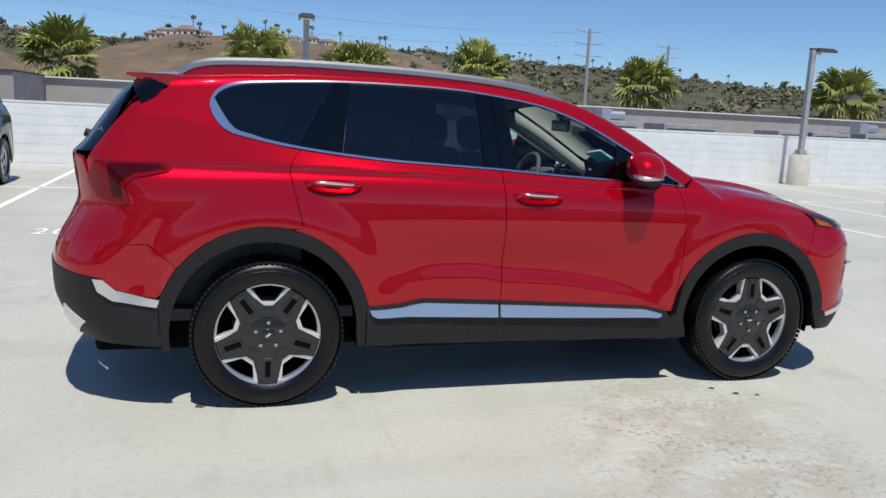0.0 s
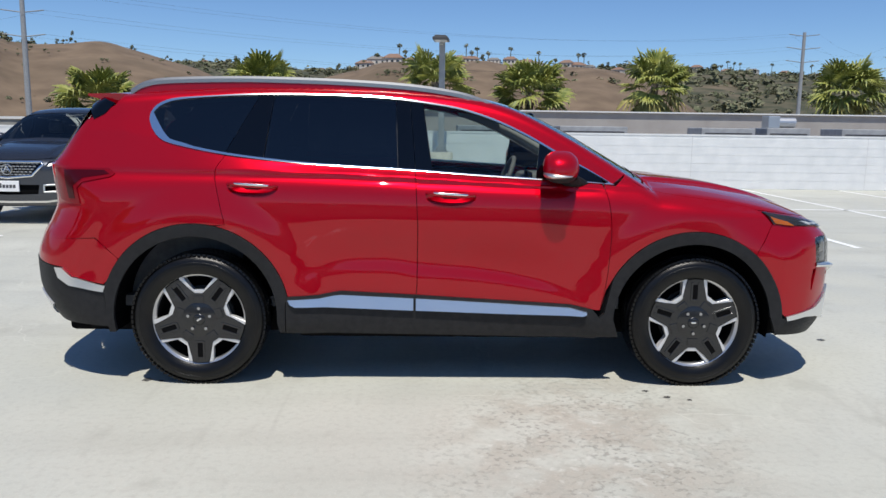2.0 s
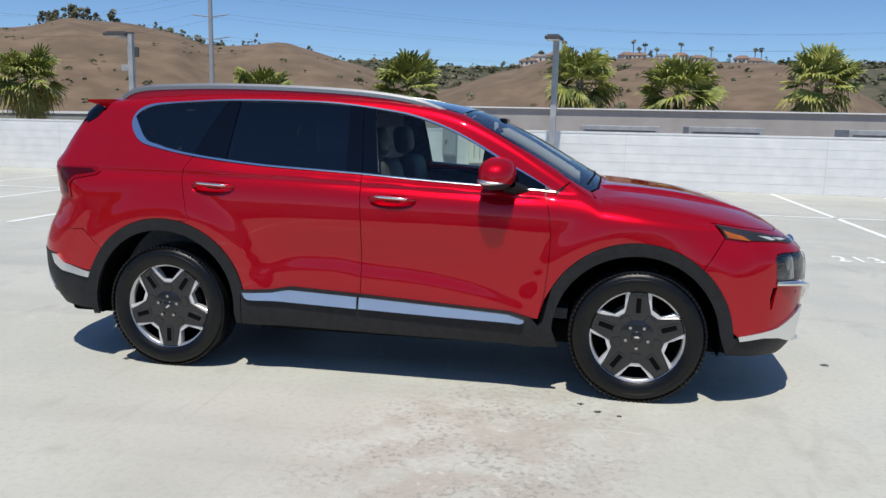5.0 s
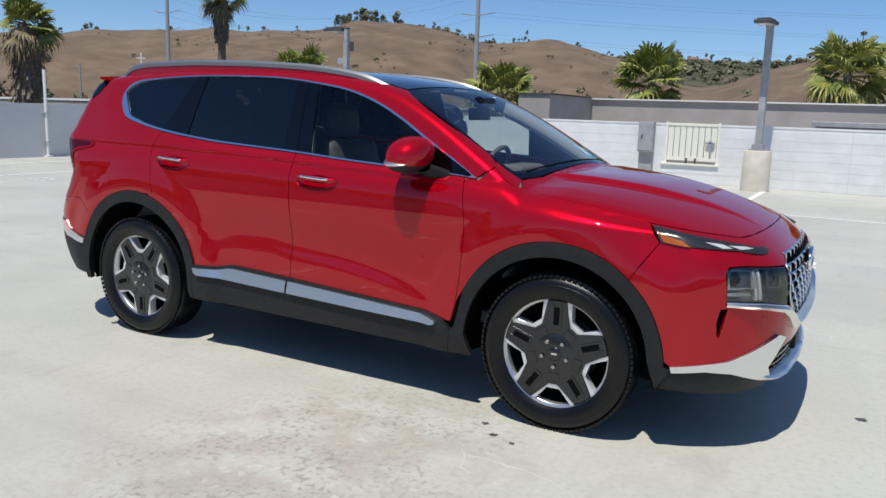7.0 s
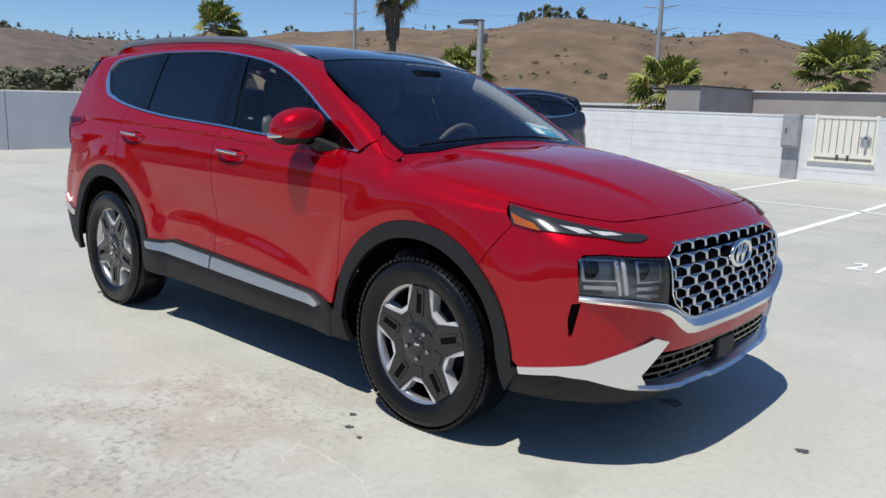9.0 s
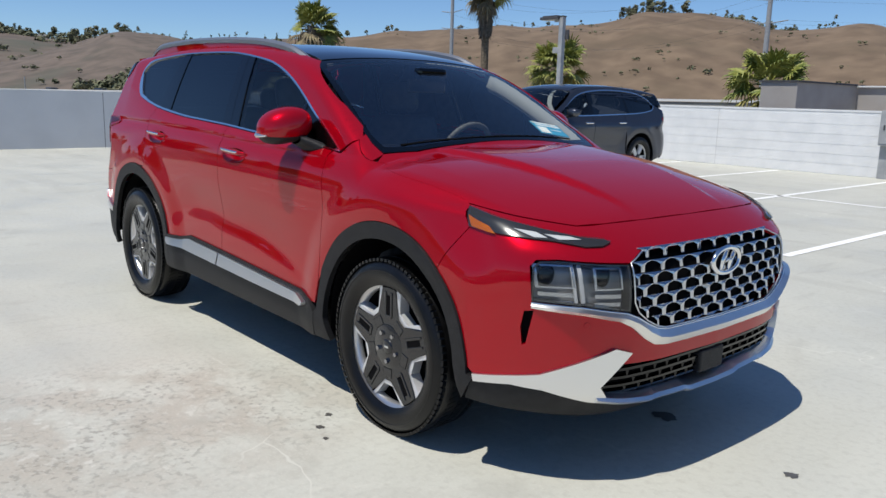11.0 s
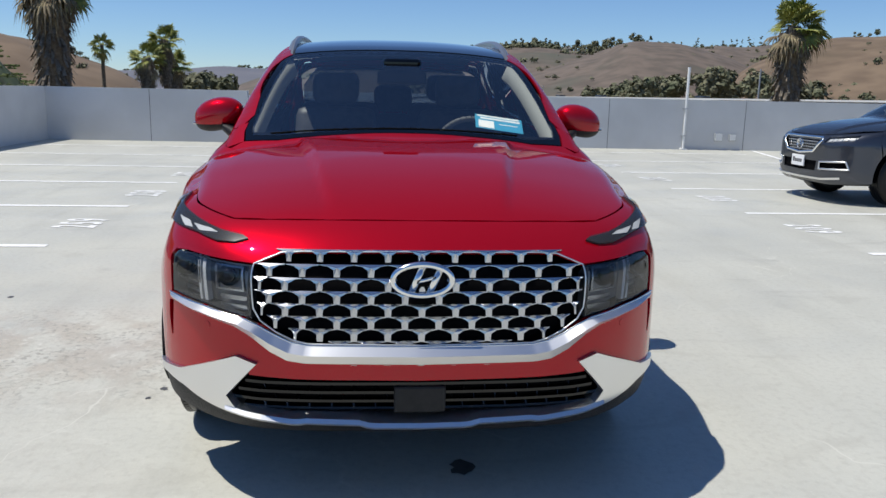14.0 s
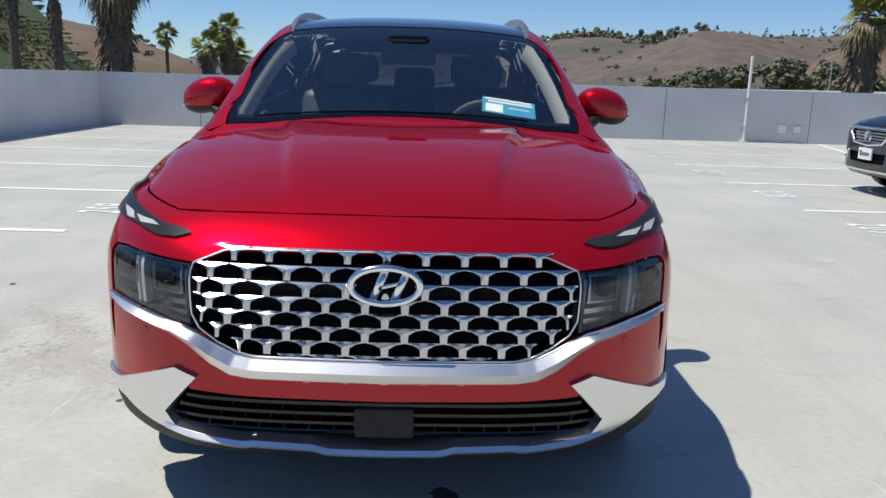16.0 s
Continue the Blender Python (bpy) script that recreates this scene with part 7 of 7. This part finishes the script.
def gp(name, view, outline, material, offset=0.0, gap=0.04, depth=0.012, holes=(), sides=(-1, 1), label="", parent=None):
    geo = cut(grey_hull, view, outline, holes, offset, gap, depth)
    return [panel(name, geo, material, parent or grey, s, label) for s in sides]


def gn(*pts):
    return [(grey_hull.angle("front", y, z), z) for y, z in pts]


def gx(*pts, end="nose"):
    return [(grey_hull.angle("side", x, z, end), z) for x, z in pts]


GF, GR, G_R = (G_AX, 0.375), (-G_AX, 0.375), 0.445
g_top = spline([(0.86, 1.10), (0.55, 1.29), (0.25, 1.46), (-0.1, 1.545), (-0.6, 1.582), (-1.1, 1.575), (-1.5, 1.53), (-1.80, 1.43), (-1.96, 1.30)], 5)
g_low_line = spline([(-1.96, 1.30), (-1.87, 1.225), (-1.5, 1.170), (-1.0, 1.145), (0.0, 1.115), (0.86, 1.10)], 5)
g_corner = [(float(grey_hull.at("rear", 0.76, z)[0]), z) for z in (0.40, 0.60, 0.80, 1.0, 1.2, 1.4, 1.52)]
g_edge = [(x, float(grey_hull.at("top", x, 0.60)[2])) for x in (-2.2, -1.6, -1.0, -0.4, 0.0, 0.30)]
gp("body_side", "side", [(-1.0, 0.33), (-1.0, 0.62), (-0.97, 0.9), (-1.0, 1.14)] + [p for p in g_low_line[::-1] if p[0] < -1.0] + g_top[::-1] + [(0.95, 1.10), (0.90, 1.175), (0.6, 1.345), (0.42, 1.46)] + g_edge[::-1] + g_corner[::-1] + [(-2.1, 0.36)] + arc(*GR, G_R, 190, 28, 20), GREY_PAINT)
gp("front_fender", "side", [(0.86, 0.33)] + arc(*GF, G_R, 186, 40, 20) + [(1.80, 0.85), (1.75, 0.985), (1.4, 1.045), (1.1, 1.09), (0.96, 1.12), (0.87, 1.095), (0.90, 0.8), (0.87, 0.5)], GREY_PAINT)
for x0, x1, nm in ((-0.06, 0.855, "front_door"), (-0.99, -0.07, "rear_door")):
    d = gp(nm, "side", [(x0, 0.34), (x1, 0.34), (x1 + 0.02 if x0 > -0.5 else x1, 0.8)] + [(x1, float(np.interp(x1, [p[0] for p in g_low_line], [p[1] for p in g_low_line])) - 0.003)] + [p for p in g_low_line[::-1] if x0 < p[0] < x1] + [(x0, float(np.interp(x0, [p[0] for p in g_low_line], [p[1] for p in g_low_line])) - 0.003)] + ([(x0, 0.8)] if x0 > -0.5 else [(x0 + 0.03, 0.7), (x0 + 0.03, 0.5)]), GREY_PAINT)
    for s, o in zip((-1, 1), d):
        bm = bmesh.new()
        hx = x0 + 0.14
        hy = float(grey_hull.at("side", hx, 1.0)[1])
        box(bm, (hx - 0.10, s * hy - 0.03, 0.985), (hx + 0.10, s * hy + 0.03, 1.015), 0.012)
        part("door_handle", bm, CHROME, o, "chrome door handle")
gs = cut(grey_hull, "side", g_top[:-1] + g_low_line[:-1], [[(x * 0.985 - 0.01, z + (1.34 - z) * 0.09) for x, z in g_top[:-1] + g_low_line[:-1]]], 0.006, 0.03, 0.01)
for s in (-1, 1):
    panel("window_surround", gs, CHROME, grey, s, "chrome window surround")


def g_pane(x0t, x1t, x0b, x1b):
    xs, zs = zip(*sorted(g_top))
    xl, zl = zip(*sorted(g_low_line))
    return [(x, float(np.interp(x, xl, zl)) + 0.015) for x in np.linspace(x0b, x1b, 10)] + [(x, float(np.interp(x, xs, zs)) - 0.018) for x in np.linspace(x1t, x0t, 10)]


for a, mat in (((-0.02, 0.60, -0.02, 0.74), GREY_GLASS), ((-1.02, -0.12, -1.08, -0.12), TINT), ((-1.84, -1.08, -1.86, -1.14), TINT)):
    gp("window", "side", g_pane(*a), mat, -0.003, 0.05, 0.004)
for a in ((-0.12, -0.02, -0.12, -0.02), (-1.08, -1.02, -1.14, -1.08), (0.60, 0.72, 0.74, 0.82)):
    gp("pillar_cover", "side", g_pane(*a), GLOSS_BLACK, 0.0, 0.05, 0.006)
gh = [(1.10, 0.0), (1.09, 0.4), (1.02, 0.72)] + [tuple(grey_hull.at("side", x, z)[:2]) for x, z in ((1.1, 1.095), (1.4, 1.05), (1.74, 0.99))] + [tuple(grey_hull.at("front", y, z)[:2]) for y, z in ((0.6, 0.93), (0.4, 0.91), (0.0, 0.905))]
gp("hood", "top", gh + [(x, -y) for x, y in gh[-2:0:-1]], GREY_PAINT, 0.001, sides=(1,))
gw = [(1.10, 0.0), (1.09, 0.45), (1.02, 0.72), (0.94, 0.80), (0.62, 0.735), (0.36, 0.66), (0.35, 0.0)]
gp("windshield", "top", gw + [(x, -y) for x, y in gw[-2:0:-1]], GREY_GLASS, -0.003, 0.05, 0.004, sides=(1,))
gr = [(0.35, 0.0), (0.33, 0.61), (-0.6, 0.61), (-1.6, 0.61), (-2.2, 0.60), (-2.32, 0.0)]
gp("roof", "top", gr + [(x, -y) for x, y in gr[-2:0:-1]], GREY_PAINT, 0.0, sides=(1,))
g_grille = [(0.0, 0.875)] + gn((0.44, 0.875), (0.47, 0.84), (0.33, 0.685)) + [(0.0, 0.655)]
g_light = gn((0.53, 0.885), (0.70, 0.91), (0.83, 0.93), (0.84, 0.86), (0.70, 0.825), (0.50, 0.815))
g_fog = gn((0.48, 0.555), (0.80, 0.575), (0.83, 0.475), (0.48, 0.46))
g_in = [(0.0, 0.56)] + gn((0.42, 0.56), (0.40, 0.43)) + [(0.0, 0.42)]
g_bump = [(0.0, 0.90)] + gn((0.4, 0.905), (0.6, 0.925)) + gx((1.745, 0.98), (1.80, 0.85)) + gx(*arc(*GF, G_R, 38, -8, 8)) + gx((1.88, 0.30)) + gn((0.6, 0.26)) + [(0.0, 0.25)]
gp("front_bumper", "nose", mirrored(g_bump), GREY_PAINT, 0.0, 0.03, 0.015, [mirrored(g_grille), g_light, [(-a, z) for a, z in g_light], g_fog, [(-a, z) for a, z in g_fog], mirrored(g_in)], (1,))
gg = gp("grille", "nose", mirrored(g_grille), GLOSS_BLACK, -0.03, 0.05, 0, sides=(1,), label="black mesh grille with a chrome frame")[0]
panel("grille_frame", ring_on(grey_hull, "nose", fine(mirrored(g_grille), 0.02), True, 0.018, 0.7, 0.004), CHROME, gg, 1, "chrome frame")
bm = lathe([(0.060, 0.0), (0.066, 0.012), (0.074, 0.012), (0.078, 0.0)], 28, "z")
rod(bm, (-0.03, -0.05, 0.006), (0.05, 0.0, 0.006), 0.007, n=6)
rod(bm, (-0.03, 0.05, 0.006), (0.05, 0.0, 0.006), 0.007, n=6)
rod(bm, (-0.005, -0.03, 0.006), (-0.005, 0.03, 0.006), 0.006, n=6)
bmesh.ops.transform(bm, matrix=Matrix.Translation((float(grey_hull.at("front", 0, 0.77)[0]), 0, 0.77)) @ Matrix(((0, 0, 1, 0), (0, 1, 0, 0), (1, 0, 0, 0), (0, 0, 0, 1))), verts=bm.verts)
part("badge", bm, CHROME, grey, "round chrome badge")
bm = bmesh.new()
for i in range(-7, 8):
    for j in range(5):
        y, z = (i + 0.5 * (j % 2)) * 0.055, 0.70 + j * 0.038
        if abs(y) < 0.42 - max(0, 0.84 - z) * 0.75:
            xx = float(grey_hull.at("front", abs(y), z)[0])
            box(bm, (xx - 0.03, y - 0.019, z - 0.008), (xx - 0.012, y + 0.019, z + 0.008))
part("grille_mesh", bm, LAMP_GREY, gg)["kind"] = "stuff"
for s, h in zip((-1, 1), gp("headlamp", "nose", g_light, LAMP_GREY, -0.03, 0.03, 0)):
    for k in range(5):
        y = 0.56 + 0.055 * k
        panel("led_cell", cut(grey_hull, "nose", gn((y, 0.835 + 0.006 * k), (y + 0.045, 0.838 + 0.006 * k), (y + 0.045, 0.875 + 0.006 * k), (y, 0.872 + 0.006 * k)), offset=-0.015, gap=0.03, depth=0.014), LAMP_WHITE, h, s)
    panel("lens", cut(grey_hull, "nose", g_light, offset=0.002, gap=0.04, depth=0.004), LENS, h, s)
for s, h in zip((-1, 1), gp("fog_recess", "nose", g_fog, PITCH, -0.03, 0.05, 0)):
    panel("fog_frame", ring_on(grey_hull, "nose", fine(g_fog, 0.02), True, 0.012, 0.7, 0.003), SATIN, h, s, "bright frame")
gp("lower_intake", "nose", mirrored(g_in), PITCH, -0.03, 0.05, 0, sides=(1,))
gp("lower_moulding", "nose", mirrored([(0.0, 0.335)] + gn((0.5, 0.34), (0.75, 0.37), (0.75, 0.345), (0.5, 0.315)) + [(0.0, 0.31)]), SATIN, 0.012, 0.03, 0.02, sides=(1,), label="satin silver lower moulding")
xf = float(grey_hull.at("front", 0, 0.53)[0])
plate = part("dealer_plate", box(bmesh.new(), (xf - 0.005, -0.155, 0.465), (xf + 0.016, 0.155, 0.615), 0.004), PAPER, grey, "white dealer plate with dark marks")
bm = bmesh.new()
for k in range(5):
    box(bm, (xf + 0.016, -0.115 + 0.047 * k, 0.515), (xf + 0.018, -0.115 + 0.047 * k + 0.036, 0.56 if k else 0.58))
part("plate_bars", bm, DARK_GREY, plate)
gt = [(grey_hull.angle("rear", 0.757, z, "tail"), z) for z in (1.5, 1.3, 1.1, 0.9, 0.7, 0.5, 0.4)]
gp("tailgate", "tail", mirrored([(0.0, 1.12)] + [p for p in gt if p[1] <= 1.1] + [(0.0, 0.36)]), GREY_PAINT, 0, sides=(1,))
gp("rear_glass", "tail", mirrored([(0.0, 1.52)] + [p for p in gt if p[1] > 1.1] + [(0.0, 1.125)]), BACK_GLASS, 0, sides=(1,))
gp("tail_lamp", "side", [(-2.42, 1.08), (-2.15, 1.10), (-2.12, 1.07), (-2.25, 0.98), (-2.44, 0.94)], LAMP_RED, 0.006, 0.03, 0.01)
gp("inner_shell", "side", [(-2.3, 0.32), (-1.9, 0.34)] + arc(*GR, G_R + 0.01, 184, -4, 20) + [(0.9, 0.32)] + arc(*GF, G_R + 0.01, 184, -4, 20) + [(1.95, 0.34), (2.0, 0.8), (1.6, 0.98), (0.9, 1.03), (-2.3, 1.1)], PITCH, -0.02, 0.06, 0)
gp("sill_trim", "side", [(-0.96, 0.27), (0.95, 0.27), (0.96, 0.335), (-0.96, 0.335)], CLAD, 0.006, 0.05, 0.02)
gp("sill_moulding", "side", [(-0.94, 0.335), (0.93, 0.335), (0.93, 0.352), (-0.94, 0.352)], SATIN, 0.012, 0.05, 0.02)
part("underbody", boxes(((-2.3, -0.68, 0.25), (2.05, 0.68, 0.42)), ((-0.95, -0.82, 0.25), (0.92, 0.82, 0.45)), bevel=0.03), PITCH, grey)
part("cabin_floor", boxes(((-2.1, -0.72, 0.42), (1.0, 0.72, 0.50))), DASH, grey)
part("dashboard", boxes(((0.55, -0.72, 0.6), (1.0, 0.72, 1.05)), bevel=0.05), DASH, grey)
panel("headliner", cut(grey_hull, "top", [(0.3, 0.56), (-2.0, 0.56), (-2.0, -0.56), (0.3, -0.56)], (), -0.03, 0.08, 0), LINER, grey)
for y in (-0.4, 0.4):
    bm = boxes(((-0.15, y - 0.26, 0.55), (-0.02, y + 0.26, 1.22)), bevel=0.06)
    box(bm, (-0.15, y - 0.13, 1.24), (-0.04, y + 0.13, 1.42), 0.05)
    part("seat", bm, SEAT, grey)
part("dash_paper", boxes(((0.62, -0.35, 1.052), (0.84, 0.05, 1.056))), PAPER, grey)
for s in (-1, 1):
    bm = bmesh.new()
    bmesh.ops.create_uvsphere(bm, u_segments=24, v_segments=16, radius=1.0)
    for v in bm.verts:
        v.co = (math.copysign(abs(v.co.x) ** 0.8, v.co.x) * 0.085 + 0.60, s * (1.0 + math.copysign(abs(v.co.y) ** 0.8, v.co.y) * 0.115), 1.175 + math.copysign(abs(v.co.z) ** 0.8, v.co.z) * 0.075)
    mo = part("door_mirror", bm, GREY_PAINT, grey, smooth=True)
    part("mirror_arm", boxes(((0.57, min(s * 0.82, s * 0.95), 1.09), (0.66, max(s * 0.82, s * 0.95), 1.13)), bevel=0.01), CLAD, mo)


def grey_wheel():
    w = new("wheel")
    tyre(w, 0.372, 0.245, 0.235)
    part("rim", lathe([(0.228, 0.066), (0.232, 0.085), (0.245, 0.098), (0.250, 0.092), (0.250, 0.07)], 60), RIM_BRIGHT, w, smooth=True)
    part("barrel", lathe([(0.236, 0.07), (0.225, 0.0), (0.05, -0.01)], 48), PITCH, w, smooth=True)
    for k in range(5):
        for d in (-13, 0, 13):
            bm = prism([(0.045, -0.016), (0.236, -0.010 - 0.004 * (d == 0)), (0.236, 0.010 + 0.004 * (d == 0)), (0.045, 0.016)], 0.04, 0.08 - 0.004 * abs(d) / 13, 0.003)
            bmesh.ops.transform(bm, matrix=pose(0, 0, 0, 0, -(90 + 72 * k + d), 0), verts=bm.verts)
            part("spoke", bm, RIM_BRIGHT, w)
    part("centre_cap", lathe([(0.0, 0.088), (0.03, 0.088), (0.055, 0.08), (0.058, 0.06)], 28), RIM_DARK, w, smooth=True)
    return w


gm = grey_wheel()
for x in (-G_AX, G_AX):
    for s in (-1, 1):
        place_wheel(gm, grey, x, s * 0.838, 0.370, s, 20 * x)
for o in (*gm.children_recursive, gm):
    bpy.data.objects.remove(o)
for ax, (cx, cz) in ((-G_AX, GR), (G_AX, GF)):
    for s in (-1, 1):
        bm = bmesh.new()
        pts = [(cx + (G_R + 0.01) * math.cos(radians(a)), cz + (G_R + 0.01) * math.sin(radians(a))) for a in range(-12, 193, 8)]
        rows = [[bm.verts.new((x, s * y, z)) for x, z in pts] for y in (0.52, 0.92)]
        for i in range(len(pts) - 1):
            bm.faces.new((rows[0][i], rows[0][i + 1], rows[1][i + 1], rows[1][i]))
        bm.faces.new(rows[0])
        part("wheel_housing", bm, PITCH, grey)
grey.matrix_world = pose(-5.88, 8.2, 0, 0, 0, -90)

# ---- things on the deck ----
def lamp_post(x, y, top, turn, bollard=True):
    ob = holder("lamp_post", pose(x, y, 0, 0, 0, turn), "grey square lamp post on a round concrete base", "lamp post", "deck lamp posts")
    if bollard:
        part("base", lathe([(0.0, 0.84), (0.26, 0.84), (0.275, 0.82), (0.285, 0.0)], 36, "z"), BOLLARD, ob, "round concrete base", True)
        z0 = 0.84
    else:
        z0 = 0.0
    part("base_plate", boxes(((-0.16, -0.16, z0), (0.16, 0.16, z0 + 0.03)), ((-0.11, -0.11, z0 + 0.03), (0.11, 0.11, z0 + 0.13)), bevel=0.005), METAL_GREY, ob)
    part("pole", boxes(((-0.065, -0.065, z0 + 0.03), (0.065, 0.065, top)), bevel=0.008), METAL_GREY, ob)
    part("arm", boxes(((0.0, -0.035, top - 0.12), (0.25, 0.035, top - 0.04)), bevel=0.005), METAL_GREY, ob)
    head = part("lamp_head", boxes(((0.04, -0.17, top - 0.06), (0.66, 0.17, top + 0.01)), ((0.10, -0.13, top + 0.01), (0.60, 0.13, top + 0.045)), bevel=0.012), DARK_GREY, ob)
    part("diffuser", boxes(((0.12, -0.13, top - 0.068), (0.60, 0.13, top - 0.061))), LAMP_WHITE, head)
    part("cap", boxes(((-0.075, -0.075, top), (0.075, 0.075, top + 0.03)), bevel=0.005), DARK_GREY, ob)
    return ob


lamp_post(0.30, 13.3, 3.40, -96)
lamp_post(13.85, 13.45, 3.66, 0)
l1 = lamp_post(-10.36, 13.45, 3.52, 180)
part("floodlight", boxes(((-0.16, -0.12, 2.95), (0.04, -0.06, 3.2)), bevel=0.015), DARK_GREY, l1)
part("camera_box", boxes(((0.06, -0.10, 2.60), (0.26, 0.05, 2.75)), bevel=0.01), METAL_GREY, l1)

# gate panel in the north wall
gate = holder("wall_gate", pose(-1.22, NORTH, 0), "cream painted slatted metal gate set in the wall", "gate")
for x in (-0.575, 0.575):
    part("gate_post", boxes(((x - 0.03, 0.02, 0.42), (x + 0.03, 0.12, 1.36)), bevel=0.004), CREAM, gate)
part("gate_rail", boxes(((-0.545, 0.03, 1.28), (0.545, 0.11, 1.34)), bevel=0.004), CREAM, gate)
part("gate_rail", boxes(((-0.545, 0.03, 0.50), (0.545, 0.11, 0.58)), bevel=0.004), CREAM, gate)
for i in range(8):
    part("board", boxes(((-0.54 + 0.136 * i, 0.045, 0.58), (-0.54 + 0.136 * i + 0.118, 0.085, 1.28)), bevel=0.003), CREAM, gate)
part("latch", boxes(((0.38, -0.03, 0.72), (0.44, 0.04, 0.98)), ((0.30, -0.03, 0.90), (0.50, 0.03, 0.94)), bevel=0.004), GALV, gate)
part("sill", boxes(((-0.66, -0.05, 0.40), (0.62, 0.2, 0.44)), bevel=0.004), CREAM, gate)
for x in (-0.1, 0.1):
    part("bolt", boxes(((x - 0.02, -0.01, 0.44), (x + 0.02, 0.03, 0.56)), bevel=0.003), DARK_GREY, gate)

# electrical cabinet
cab = holder("electric_cabinet", pose(-2.22, NORTH, 0), "grey metal electric cabinet on the white wall", "electric cabinet")
part("body", boxes(((-0.17, -0.22, 0.66), (0.17, 0.0, 1.34)), bevel=0.01), METAL_GREY, cab)
part("door", boxes(((-0.15, -0.232, 0.70), (0.15, -0.218, 1.30)), bevel=0.004), METAL_GREY, cab)
part("duct", boxes(((-0.16, -0.10, 0.0), (0.16, 0.0, 0.66)), bevel=0.005), METAL_GREY, cab)
part("lock", boxes(((-0.09, -0.245, 0.96), (-0.06, -0.23, 1.06)), bevel=0.003), DARK_GREY, cab)

# conduit and outlets on the west wall
pipe = holder("vent_pipe", pose(WEST + 0.05, 8.05, 0), "white pipe strapped to the grey wall", "pipe")
bm = bmesh.new()
rod(bm, (0, 0, 0), (0, 0, 2.12), 0.035, 0.035, 14)
part("pipe", bm, TRIM_WHITE, pipe)
for z in (0.35, 1.05):
    part("strap", boxes(((-0.05, -0.07, z), (0.045, 0.07, z + 0.04)), bevel=0.003), GALV, pipe)
part("foot", boxes(((-0.05, -0.09, 0.0), (0.08, 0.09, 0.03)), bevel=0.004), TRIM_WHITE, pipe)
for y, s in ((9.0, 0.105), (9.38, 0.09)):
    o = holder("outlet_box", pose(WEST, y, 0.34), "small pale metal outlet box on the grey wall", "outlet box", "outlet boxes")
    part("box", boxes(((0, -s, -s), (0.07, s, s)), bevel=0.006), METAL_GREY, o)
    part("cover", boxes(((0.07, -s + 0.012, -s + 0.012), (0.078, s - 0.012, s - 0.012)), bevel=0.002), TRIM_WHITE, o)

# oil and water spots
WET = node_material("oil_spot", (0.085, 0.082, 0.076), 0.45)


def spot(x, y, r, seed):
    rng = random.Random(seed)
    pts = [(x + r * rng.uniform(0.55, 1.25) * math.cos(a), y + r * rng.uniform(0.5, 1.2) * math.sin(a), 0.0025) for a in np.linspace(0, 2 * math.pi, 17)[:-1]]
    tagged(raw("oil_spot", pts, [tuple(range(16))], WET), "dark oil spot on the concrete", "stain", "oil spots", "structure")


for i, (x, y, r) in enumerate(((2.02, 0.17, 0.055), (1.19, -1.12, 0.022), (1.10, -1.02, 0.018), (1.30, -1.16, 0.014), (2.65, 0.07, 0.030), (-0.46, -2.50, 0.022), (-1.70, -0.86, 0.03), (-1.62, -0.88, 0.018), (3.35, 4.35, 0.20))):
    spot(x, y, r, i)

# block courses of the north wall: the bed joints, as proud courses
bm = bmesh.new()
for k in range(6):
    z0 = 0.205 * k + 0.004
    for x0, x1 in ((WEST, -1.84), (-0.60, EAST)):
        box(bm, (x0, NORTH - 0.002, z0 + 0.003), (x1, NORTH + 0.03, z0 + 0.2025))
for k in range(2):
    box(bm, (-1.84, NORTH - 0.002, 0.205 * k + 0.010), (-0.60, NORTH + 0.03, 0.205 * k + 0.201))
courses = part("course", bm, WHITE_BLOCK, north)
courses["kind"] = "stuff"
bm = bmesh.new()
for x in (-13.0, -9.6, -6.0, 2.0, 6.5, 10.9, 15.3, 19.7):
    box(bm, (x, NORTH - 0.006, 0.0), (x + 0.012, NORTH - 0.001, 1.29))
part("joint", bm, GREY_WALL, north)["kind"] = "stuff"
